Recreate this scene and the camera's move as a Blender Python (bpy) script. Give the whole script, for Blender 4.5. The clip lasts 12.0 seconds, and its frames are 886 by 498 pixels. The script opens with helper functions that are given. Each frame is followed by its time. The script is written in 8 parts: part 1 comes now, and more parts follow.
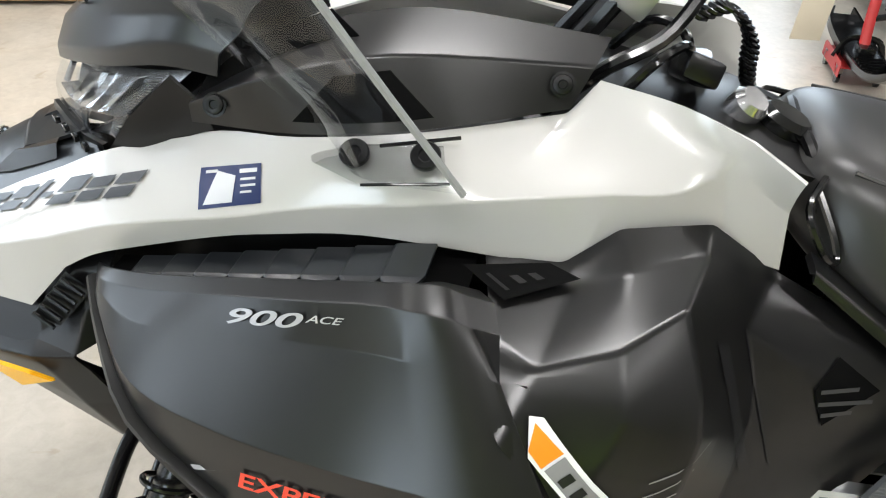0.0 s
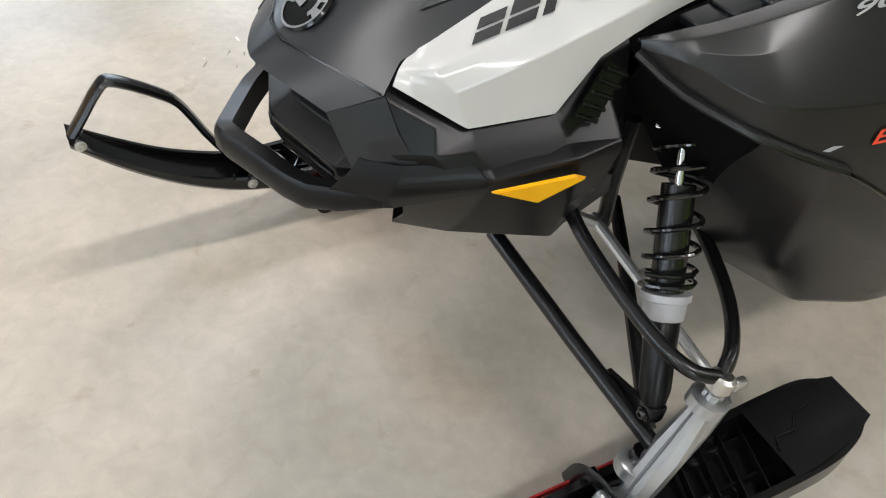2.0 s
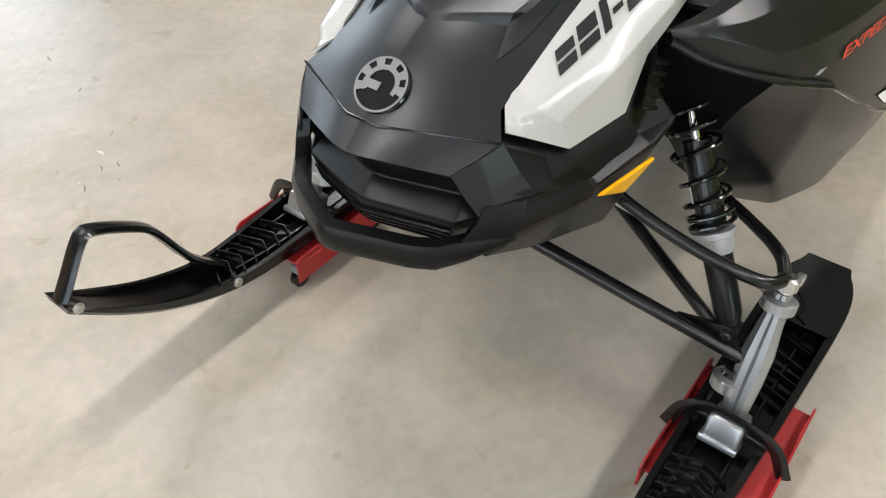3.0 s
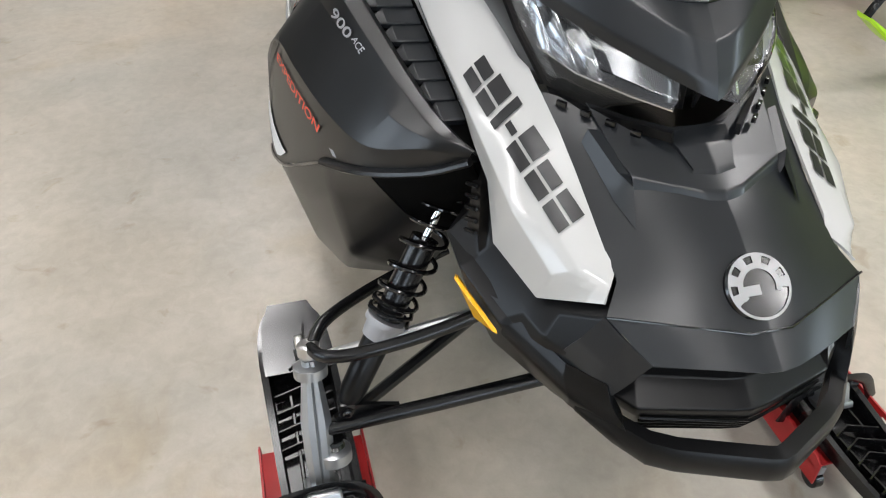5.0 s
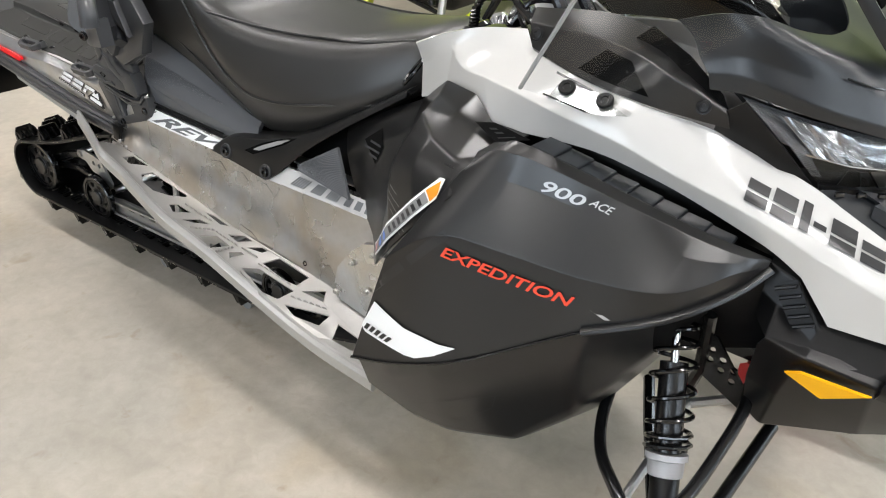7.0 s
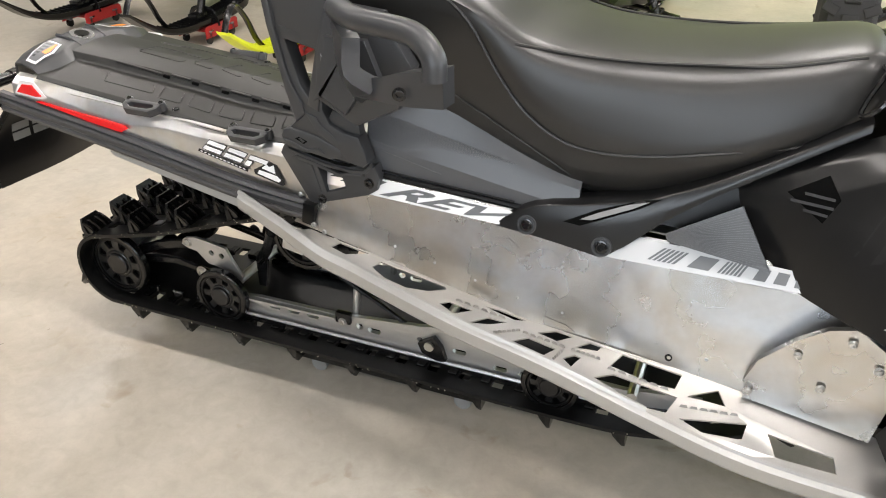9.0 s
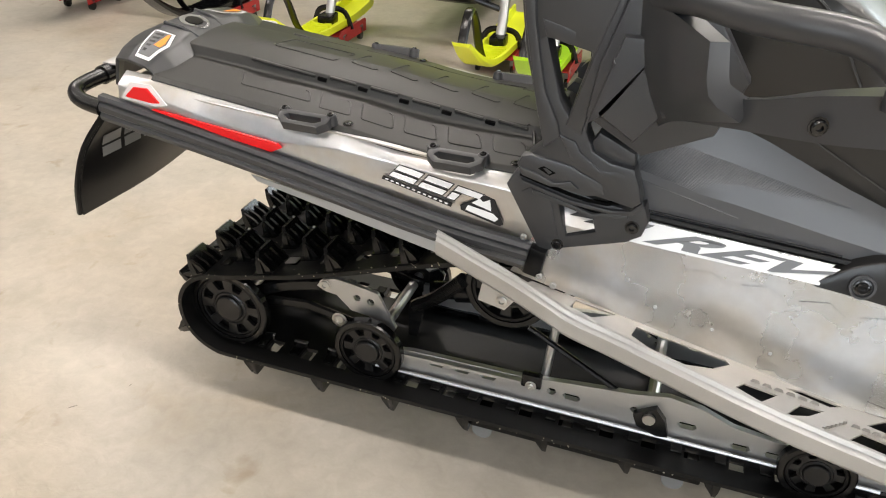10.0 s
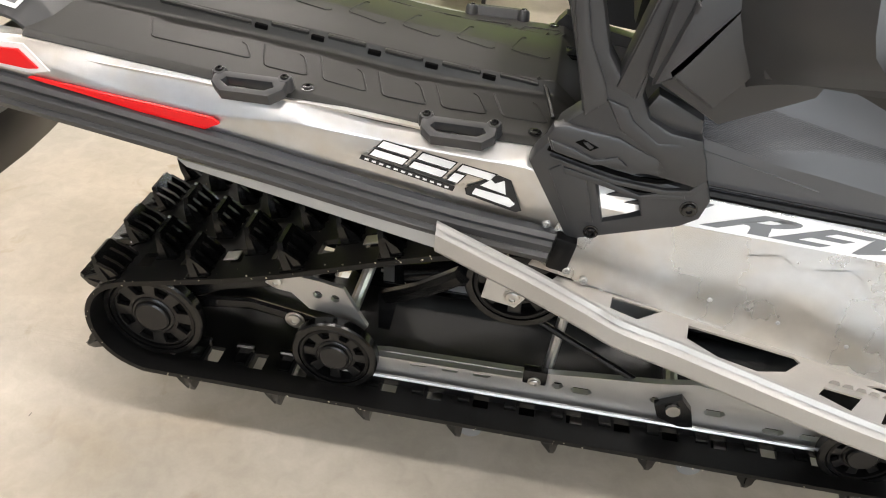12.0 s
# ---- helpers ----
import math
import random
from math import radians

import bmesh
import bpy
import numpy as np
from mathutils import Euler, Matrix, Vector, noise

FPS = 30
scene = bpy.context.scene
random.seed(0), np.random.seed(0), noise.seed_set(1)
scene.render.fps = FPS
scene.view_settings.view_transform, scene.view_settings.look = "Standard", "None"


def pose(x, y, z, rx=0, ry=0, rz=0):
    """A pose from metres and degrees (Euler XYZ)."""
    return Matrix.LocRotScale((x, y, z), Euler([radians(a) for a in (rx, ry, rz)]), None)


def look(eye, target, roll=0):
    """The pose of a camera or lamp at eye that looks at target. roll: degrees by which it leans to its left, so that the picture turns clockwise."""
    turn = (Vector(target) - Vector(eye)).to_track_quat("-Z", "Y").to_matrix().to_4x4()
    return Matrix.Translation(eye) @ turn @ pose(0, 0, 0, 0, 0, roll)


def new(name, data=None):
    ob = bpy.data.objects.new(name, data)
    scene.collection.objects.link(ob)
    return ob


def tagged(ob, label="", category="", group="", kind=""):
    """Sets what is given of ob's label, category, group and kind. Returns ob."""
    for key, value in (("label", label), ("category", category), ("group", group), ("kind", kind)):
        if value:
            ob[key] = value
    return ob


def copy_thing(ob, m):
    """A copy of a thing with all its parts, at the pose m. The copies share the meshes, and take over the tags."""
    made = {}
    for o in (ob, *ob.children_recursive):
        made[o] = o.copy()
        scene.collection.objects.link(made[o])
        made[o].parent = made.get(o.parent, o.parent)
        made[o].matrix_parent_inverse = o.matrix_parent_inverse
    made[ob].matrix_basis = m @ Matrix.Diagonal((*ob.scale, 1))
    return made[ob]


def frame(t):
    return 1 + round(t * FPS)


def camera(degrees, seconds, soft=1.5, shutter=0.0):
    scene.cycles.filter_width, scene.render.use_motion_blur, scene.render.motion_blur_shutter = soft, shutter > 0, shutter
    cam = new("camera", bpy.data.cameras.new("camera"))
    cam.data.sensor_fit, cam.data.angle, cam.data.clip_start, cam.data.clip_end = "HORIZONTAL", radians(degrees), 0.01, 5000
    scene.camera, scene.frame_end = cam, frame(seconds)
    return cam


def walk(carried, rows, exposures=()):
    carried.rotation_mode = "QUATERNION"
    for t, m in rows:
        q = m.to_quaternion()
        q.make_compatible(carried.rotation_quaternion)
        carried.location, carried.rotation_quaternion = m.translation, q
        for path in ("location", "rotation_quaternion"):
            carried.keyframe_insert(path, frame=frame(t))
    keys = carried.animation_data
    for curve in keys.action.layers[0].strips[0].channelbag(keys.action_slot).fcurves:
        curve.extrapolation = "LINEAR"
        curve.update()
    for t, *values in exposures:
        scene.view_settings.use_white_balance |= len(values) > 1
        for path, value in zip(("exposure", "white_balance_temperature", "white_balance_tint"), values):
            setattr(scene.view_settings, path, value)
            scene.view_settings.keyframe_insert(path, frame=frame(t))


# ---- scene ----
cam = camera(58.59, 12.0, 1.1)
PATH = [
    (0, (-0.4187, 0.8822, 1.3332), (-0.1834, -0.7359, 0.1815), 3.84),
    (0.5, (-0.1395, 0.9068, 1.3292), (-0.0980, -0.6956, 0.1331), 3.27),
    (1, (0.1663, 0.9846, 1.3103), (-0.0972, -0.5809, 0.0939), 5.93),
    (1.5, (0.4183, 0.9919, 1.2641), (-0.0785, -0.4502, -0.0296), 5.81),
    (2, (0.6714, 0.8745, 1.2430), (-0.0567, -0.3608, -0.1513), 5.64),
    (2.5, (0.9260, 0.7691, 1.2726), (-0.0470, -0.3034, -0.1069), 4.68),
    (3, (1.0465, 0.6107, 1.3053), (-0.1176, -0.2886, -0.0498), -0.27),
    (3.5, (1.0965, 0.3175, 1.3323), (-0.2236, -0.3589, -0.0093), -2.10),
    (3.7, (1.1132, 0.1972, 1.3306), (-0.2774, -0.3677, 0.0088), -1.77),
    (4.1, (1.1171, -0.0384, 1.3434), (-0.3663, -0.3465, 0.0378), -1.76),
    (4.5, (1.0650, -0.2670, 1.3541), (-0.4636, -0.2563, 0.0643), -0.63),
    (4.9, (0.9754, -0.4803, 1.3643), (-0.5369, -0.1449, 0.0994), 0.70),
    (5.3, (0.8671, -0.6699, 1.3762), (-0.5927, -0.0570, 0.1542), 1.32),
    (5.5, (0.8388, -0.7779, 1.3942), (-0.5785, -0.0256, 0.2004), 1.79),
    (6, (0.6718, -0.9762, 1.3993), (-0.6306, 0.0454, 0.2767), 1.26),
    (6.5, (0.4675, -1.1708, 1.4139), (-0.6960, 0.0602, 0.3505), 1.22),
    (6.7, (0.3923, -1.2663, 1.4110), (-0.7098, 0.0363, 0.3677), 1.28),
    (7.1, (0.2114, -1.4029, 1.4143), (-0.7669, 0.0114, 0.3931), 0.49),
    (7.5, (-0.0026, -1.4860, 1.4100), (-0.8821, -0.0149, 0.3793), -1.14),
    (7.9, (-0.2352, -1.5230, 1.3977), (-1.0405, -0.0217, 0.3501), -2.47),
    (8.3, (-0.4720, -1.5214, 1.3767), (-1.2200, 0.0092, 0.3289), -2.38),
    (8.5, (-0.5806, -1.5365, 1.3786), (-1.2809, 0.0223, 0.3396), -1.71),
    (9, (-0.8818, -1.4890, 1.3319), (-1.5356, 0.1028, 0.3127), -0.32),
    (9.5, (-1.2158, -1.3748, 1.2880), (-1.8527, 0.2289, 0.2769), 0.16),
    (10, (-1.5007, -1.3176, 1.2399), (-2.0353, 0.2996, 0.1917), 1.84),
    (10.5, (-1.7216, -1.1429, 1.1835), (-2.1533, 0.4517, 0.0562), 5.19),
    (11, (-1.8158, -1.0380, 1.1299), (-2.1781, 0.5260, -0.0628), 7.28),
    (11.5, (-1.8208, -1.0110, 1.1311), (-2.1202, 0.5322, -0.1054), 7.37),
    (12, (-1.7436, -1.0737, 1.1771), (-1.9550, 0.4990, -0.0403), 4.01),
]
walk(cam, [(t, look(eye, target, roll)) for t, eye, target, roll in PATH], exposures=[(0.0, 0.06, 6400, 12), (0.5, -0.16, 6300, 13), (2.5, -0.30, 6500, 13), (3.7, -0.28, 6550, 13), (5.5, -0.2, 6350, 13), (6.5, 0.07, 6450, 13), (8.5, 0.2, 6650, 14), (10.5, 0.12, 6950, 15), (12.0, 0.22, 6900, 15)])

# ---- light and exposure ----
world = bpy.data.worlds.new("hall_air")
scene.world = world
world.use_nodes = True
world.node_tree.nodes["Background"].inputs[0].default_value = (0.9, 0.95, 1.0, 1)
world.node_tree.nodes["Background"].inputs[1].default_value = 0.05


# ---- materials ----
def mat(name, color, rough=0.5, metal=0.0, grain=0.0, grain_scale=400.0, bump=0.0, bump_scale=300.0, stain=0.0, stain_scale=6.0, coat=0.0, spec=0.5, var=0.06):
    m = bpy.data.materials.new(name)
    m.use_nodes = True
    nt = m.node_tree
    b = nt.nodes["Principled BSDF"]
    b.inputs["Roughness"].default_value = rough
    b.inputs["Metallic"].default_value = metal
    b.inputs["Coat Weight"].default_value = coat
    b.inputs["Coat Roughness"].default_value = 0.08
    b.inputs["Specular IOR Level"].default_value = spec
    tc = nt.nodes.new("ShaderNodeTexCoord")
    n1 = nt.nodes.new("ShaderNodeTexNoise")
    n1.inputs["Scale"].default_value = stain_scale
    n1.inputs["Detail"].default_value = 6
    n2 = nt.nodes.new("ShaderNodeTexNoise")
    n2.inputs["Scale"].default_value = grain_scale
    n2.inputs["Detail"].default_value = 3
    for n in (n1, n2):
        nt.links.new(tc.outputs["Object"], n.inputs["Vector"])
    mix = nt.nodes.new("ShaderNodeMix")
    mix.data_type = "RGBA"
    lo = [c * (1 - var - stain) for c in color]
    hi = [min(1, c * (1 + var)) for c in color]
    mix.inputs[6].default_value = (*lo, 1)
    mix.inputs[7].default_value = (*hi, 1)
    add = nt.nodes.new("ShaderNodeMath")
    add.operation = "MULTIPLY_ADD"
    add.inputs[1].default_value = grain
    nt.links.new(n2.outputs["Fac"], add.inputs[0])
    nt.links.new(n1.outputs["Fac"], add.inputs[2])
    nt.links.new(add.outputs[0], mix.inputs[0])
    nt.links.new(mix.outputs[2], b.inputs["Base Color"])
    ramp = nt.nodes.new("ShaderNodeMapRange")
    ramp.inputs[3].default_value = max(0.02, rough - 0.02)
    ramp.inputs[4].default_value = min(1, rough + 0.03)
    nt.links.new(n1.outputs["Fac"], ramp.inputs[0])
    nt.links.new(ramp.outputs[0], b.inputs["Roughness"])
    if bump:
        n3 = nt.nodes.new("ShaderNodeTexNoise")
        n3.inputs["Scale"].default_value = bump_scale
        n3.inputs["Detail"].default_value = 4
        nt.links.new(tc.outputs["Object"], n3.inputs["Vector"])
        bp = nt.nodes.new("ShaderNodeBump")
        bp.inputs["Strength"].default_value = bump
        bp.inputs["Distance"].default_value = 0.002
        nt.links.new(n3.outputs["Fac"], bp.inputs["Height"])
        nt.links.new(bp.outputs["Normal"], b.inputs["Normal"])
    return m


def brushed(name, color, rough, stretch, bump=0.05):
    """Metal with fine scratches drawn along x."""
    m = mat(name, color, rough, 1.0, grain=0.5, grain_scale=60, bump=0, stain=0.12, stain_scale=9, var=0.1)
    nt = m.node_tree
    b = nt.nodes["Principled BSDF"]
    tc = nt.nodes.new("ShaderNodeTexCoord")
    mp = nt.nodes.new("ShaderNodeMapping")
    mp.inputs["Scale"].default_value = stretch
    n = nt.nodes.new("ShaderNodeTexNoise")
    n.inputs["Scale"].default_value = 40
    n.inputs["Detail"].default_value = 5
    nt.links.new(tc.outputs["Object"], mp.inputs[0])
    nt.links.new(mp.outputs[0], n.inputs["Vector"])
    bp = nt.nodes.new("ShaderNodeBump")
    bp.inputs["Strength"].default_value = bump
    bp.inputs["Distance"].default_value = 0.001
    nt.links.new(n.outputs["Fac"], bp.inputs["Height"])
    under = bp
    for scale, depth in ((4.5, 0.016), (12.0, 0.0034)):
        wave = nt.nodes.new("ShaderNodeTexNoise")
        wave.inputs["Scale"].default_value = scale
        nt.links.new(tc.outputs["Object"], wave.inputs["Vector"])
        dent = nt.nodes.new("ShaderNodeBump")
        dent.inputs["Strength"].default_value = 0.6
        dent.inputs["Distance"].default_value = depth
        nt.links.new(wave.outputs["Fac"], dent.inputs["Height"])
        nt.links.new(under.outputs["Normal"], dent.inputs["Normal"])
        under = dent
    # brown and cool patches: reflections in the dents, painted into the base colour
    reflect_noise = nt.nodes.new("ShaderNodeTexNoise")
    reflect_noise.inputs["Scale"].default_value, reflect_noise.inputs["Detail"].default_value, reflect_noise.inputs["Distortion"].default_value = 6.0, 3, 0.8
    nt.links.new(tc.outputs["Object"], reflect_noise.inputs["Vector"])
    ramp = nt.nodes.new("ShaderNodeValToRGB")
    ramp.color_ramp.elements[0].position, ramp.color_ramp.elements[1].position = 0.38, 0.64
    ramp.color_ramp.elements[0].color, ramp.color_ramp.elements[1].color = (0.90, 0.84, 0.76, 1), (1.0, 1.02, 1.05, 1)
    nt.links.new(reflect_noise.outputs["Fac"], ramp.inputs[0])
    tint = nt.nodes.new("ShaderNodeMix")
    tint.data_type, tint.blend_type = "RGBA", "MULTIPLY"
    tint.inputs[0].default_value = 1.0
    nt.links.new(b.inputs["Base Color"].links[0].from_socket, tint.inputs[6])
    nt.links.new(ramp.outputs[0], tint.inputs[7])
    nt.links.new(tint.outputs[2], b.inputs["Base Color"])
    nt.links.new(dent.outputs["Normal"], b.inputs["Normal"])
    return m


def clear(name, color, rough=0.02, alpha=1.0):
    m = bpy.data.materials.new(name)
    m.use_nodes = True
    nt = m.node_tree
    nt.nodes.clear()
    out = nt.nodes.new("ShaderNodeOutputMaterial")
    g = nt.nodes.new("ShaderNodeBsdfGlossy")
    g.inputs["Roughness"].default_value = rough
    tr = nt.nodes.new("ShaderNodeBsdfTransparent")
    tr.inputs["Color"].default_value = (*color, 1)
    fr = nt.nodes.new("ShaderNodeFresnel")
    fr.inputs["IOR"].default_value = 1.45
    mx = nt.nodes.new("ShaderNodeMixShader")
    nt.links.new(fr.outputs[0], mx.inputs[0])
    nt.links.new(tr.outputs[0], mx.inputs[1])
    nt.links.new(g.outputs[0], mx.inputs[2])
    nt.links.new(mx.outputs[0], out.inputs[0])
    return m


def glow(name, color, strength):
    m = bpy.data.materials.new(name)
    m.use_nodes = True
    b = m.node_tree.nodes["Principled BSDF"]
    b.inputs["Base Color"].default_value = (0.8, 0.8, 0.8, 1)
    b.inputs["Emission Color"].default_value = (*color, 1)
    b.inputs["Emission Strength"].default_value = strength
    return m


PLASTIC = mat("black_plastic", (0.0036, 0.0036, 0.0038), 0.31, grain=0.2, bump=0.012, bump_scale=1000, stain=0.1, spec=0.26)
MOULD = mat("moulded_grey_black_plastic", (0.035, 0.036, 0.0385), 0.36, grain=0.2, bump=0.012, bump_scale=1400, stain=0.06, spec=0.6)
PADM = mat("ribbed_pad_plastic", (0.082, 0.086, 0.093), 0.36, grain=0.2, bump=0.01, bump_scale=1400, stain=0.05, spec=0.6)
DECKM = mat("moulded_black_deck", (0.021, 0.0208, 0.0190), 0.42, grain=0.2, bump=0.012, bump_scale=1200, stain=0.05, spec=0.45)
PANEL = mat("satin_black_panel", (0.0068, 0.0067, 0.0068), 0.28, grain=0.2, bump=0.006, bump_scale=1400, stain=0.03, spec=0.5)
HOODM = mat("satin_hood", (0.0090, 0.0105, 0.0125), 0.31, grain=0.2, bump=0.006, bump_scale=1400, stain=0.03, spec=0.5)
GLOSSB = mat("gloss_black_paint", (0.004, 0.004, 0.0043), 0.14, grain=0.1, stain=0.05, coat=0.3)
SATINP = mat("powder_black_steel", (0.0045, 0.0045, 0.0048), 0.24, grain=0.1, bump=0.015, bump_scale=700, spec=0.45)
WHITE = mat("white_gloss_plastic", (0.47, 0.463, 0.445), 0.22, grain=0.1, stain=0.02, coat=0.5, var=0.02)
LABELM = mat("silver_label", (0.50, 0.50, 0.50), 0.3, 0.2, var=0.03)
WHITED = mat("white_decal", (0.82, 0.83, 0.83), 0.3, var=0.02)
ALU = brushed("mill_aluminium", (0.70, 0.72, 0.745), 0.33, (1, 10, 10), 0.06)
TUNM = brushed("dull_mill_aluminium", (0.655, 0.66, 0.665), 0.27, (1, 10, 10), 0.03)
ALUSAT = mat("satin_cast_aluminium", (0.56, 0.56, 0.555), 0.40, 0.9, grain=0.3, bump=0.05, bump_scale=500)
CASTM = mat("cast_spindle_alloy", (0.40, 0.41, 0.42), 0.30, 0.85, grain=0.3, bump=0.04, bump_scale=400, stain=0.1)
GALV = mat("pale_painted_rail", (0.46, 0.455, 0.44), 0.38, 0.6, grain=0.3, stain=0.1)
BOARDM = mat("pale_satin_board", (0.43, 0.42, 0.40), 0.4, 0.65, grain=0.3, stain=0.1, stain_scale=14)
COLLAR = mat("pale_grey_collar", (0.33, 0.33, 0.34), 0.4)
CHROME = mat("chrome", (0.8, 0.8, 0.8), 0.1, 1.0, var=0.02)
STEEL = mat("zinc_steel", (0.55, 0.54, 0.52), 0.3, 1.0, grain=0.3)
BELTM = mat("belt_rubber", (0.0036, 0.0036, 0.0036), 0.36, grain=0.4, bump=0.05, bump_scale=260, stain=0.2, spec=0.3)
RUBBER = mat("track_rubber", (0.0036, 0.0036, 0.0036), 0.17, grain=0.4, bump=0.02, bump_scale=300, stain=0.2, spec=0.5)
SEATM = mat("seat_vinyl", (0.020, 0.0195, 0.0185), 0.36, grain=0.3, bump=0.02, bump_scale=1100, stain=0.04, spec=0.52)
CARD = mat("pale_cardboard", (0.62, 0.56, 0.44), 0.8, grain=0.3)
MAT = mat("dark_rubber_mat", (0.03, 0.03, 0.032), 0.8, grain=0.4, bump=0.3)
ORANGE = mat("amber_reflector", (0.95, 0.47, 0.004), 0.35, grain=0.2, grain_scale=900, bump=0.1, bump_scale=900, coat=0.2)
AMBERTIP = mat("orange_decal", (0.88, 0.27, 0.015), 0.35, var=0.03)
REDREF = mat("red_reflector", (0.78, 0.004, 0.008), 0.3, grain=0.3, grain_scale=900, bump=0.06, bump_scale=1200)
REDTXT = mat("red_orange_decal", (0.72, 0.06, 0.025), 0.4)
FIGURES = mat("pale_silver_decal", (0.36, 0.36, 0.37), 0.35, 0.3)
GREYTXT = mat("silver_decal", (0.5, 0.5, 0.5), 0.3, 0.4)
EDGEG = mat("frosted_edge", (0.30, 0.31, 0.31), 0.25, var=0.03)
# near-black that puts the shade of holes and recesses into the colour
BORE = mat("recess_shade_black", (0.003, 0.003, 0.003), 0.85, spec=0.06)
# black for print, and for the shade painted into flat slots
BLACKTXT = mat("black_decal_and_slot_shade", (0.012, 0.012, 0.013), 0.3)
REDPAINT = mat("red_painted_steel", (0.42, 0.02, 0.02), 0.4, grain=0.2, stain=0.15)
LIME = mat("lime_plastic", (0.42, 0.75, 0.02), 0.35, grain=0.1)
YELLOW = mat("acid_yellow_plastic", (0.72, 0.78, 0.03), 0.35, grain=0.1)
RUB2 = mat("tyre_rubber", (0.02, 0.02, 0.02), 0.7, grain=0.4, bump=0.2)
CLEAR = clear("clear_polycarbonate", (0.86, 0.87, 0.87), 0.03)
LENS = clear("headlamp_lens", (0.93, 0.95, 0.96), 0.02)
REFL = mat("lamp_reflector", (0.66, 0.66, 0.67), 0.16, 0.92, var=0.02)
LAMPG = mat("lamp_liner", (0.30, 0.30, 0.31), 0.25, 0.8, var=0.03)
SILVER = mat("badge_silver", (0.25, 0.25, 0.255), 0.34, 0.5, var=0.02)
DARKTXT = mat("dark_grey_decal", (0.13, 0.135, 0.14), 0.35)
GREYP = mat("grey_plastic", (0.22, 0.22, 0.22), 0.5, grain=0.2)
BLUE = mat("blue_decal", (0.012, 0.022, 0.085), 0.2, coat=0.5)
PINKDOT = mat("rose_pictogram", (0.62, 0.30, 0.29), 0.4)
BLUEDOT = mat("blue_pictogram", (0.08, 0.2, 0.6), 0.4)
SKIM = mat("ski_plastic", (0.004, 0.004, 0.0043), 0.2, grain=0.2, bump=0.012, bump_scale=300, stain=0.1)
WOOD = mat("pallet_wood", (0.46, 0.30, 0.15), 0.6, grain=0.5, grain_scale=90, bump=0.2, stain=0.25, stain_scale=20)


# ---- mesh helpers ----
def sharpen(bm, deg=32):
    for f in bm.faces:
        f.smooth = True
    for e in bm.edges:
        if len(e.link_faces) == 2:
            e.smooth = e.calc_face_angle(0) < radians(deg)


def part(name, bm, material, parent=None, label="", deg=32, even=False):
    sharpen(bm, deg)
    me = bpy.data.meshes.new(name)
    bm.to_mesh(me)
    bm.free()
    me.materials.append(material)
    ob = new(name, me)
    if parent:
        ob.parent = parent
    if label:
        tagged(ob, label)
    if even:
        w = ob.modifiers.new("even_shading", "WEIGHTED_NORMAL")
        w.keep_sharp = True
    return ob


def thing(name, label, category, group="", at=(0, 0, 0)):
    ob = new(name)
    ob.empty_display_size = 0.1
    ob.location = at
    return tagged(ob, label, category, group)


def catmull(pts, k):
    """k spans between neighbours of a smooth curve through pts."""
    p = [Vector(q) for q in pts]
    if k <= 1 or len(p) < 3:
        return [p[0].lerp(p[1], i / k) for i in range(k)] + [p[1]] if len(p) == 2 and k > 1 else p
    p = [2 * p[0] - p[1], *p, 2 * p[-1] - p[-2]]
    out = []
    for i in range(1, len(p) - 2):
        for j in range(k):
            t = j / k
            a, b, c, d = p[i - 1 : i + 3]
            out.append(0.5 * (2 * b + (c - a) * t + (2 * a - 5 * b + 4 * c - d) * t * t + (3 * b - a - 3 * c + d) * t**3))
    return out + [p[-2]]


def refine(rows, ku, kv):
    rows = [catmull(r, ku) for r in rows]
    cols = [catmull(list(c), kv) for c in zip(*rows)]
    return [list(r) for r in zip(*cols)]


def bend(pts, k, sharp=()):
    """k spans between neighbours of a curve through pts that keeps its corners at the indices in sharp."""
    stops = sorted({0, len(pts) - 1, *sharp})
    out = []
    for a, b in zip(stops[:-1], stops[1:]):
        piece = catmull(pts[a : b + 1], k) if b - a > 1 else [Vector(pts[a]).lerp(Vector(pts[b]), i / k) for i in range(k + 1)]
        out += piece[(1 if out else 0) :]
    return out


def loft(rows, ku, kv, sharp_u=(), sharp_v=()):
    """Rows of points drawn out to a smooth grid with folds along the given columns (u) and rows (v)."""
    rows = [bend(r, ku, sharp_u) for r in rows]
    cols = [bend(list(c), kv, sharp_v) for c in zip(*rows)]
    return [list(r) for r in zip(*cols)]


def skin(rows, s=1, closed=False):
    bm = bmesh.new()
    grid = [[bm.verts.new((p[0], s * p[1], p[2])) for p in r] for r in rows]
    for a, b in zip(grid[:-1], grid[1:]):
        n = len(a)
        for i in range(n if closed else n - 1):
            q = [a[i], a[(i + 1) % n], b[(i + 1) % n], b[i]]
            try:
                bm.faces.new(q if s > 0 else q[::-1])
            except ValueError:
                pass
    bmesh.ops.remove_doubles(bm, verts=bm.verts, dist=1e-5)
    return bm


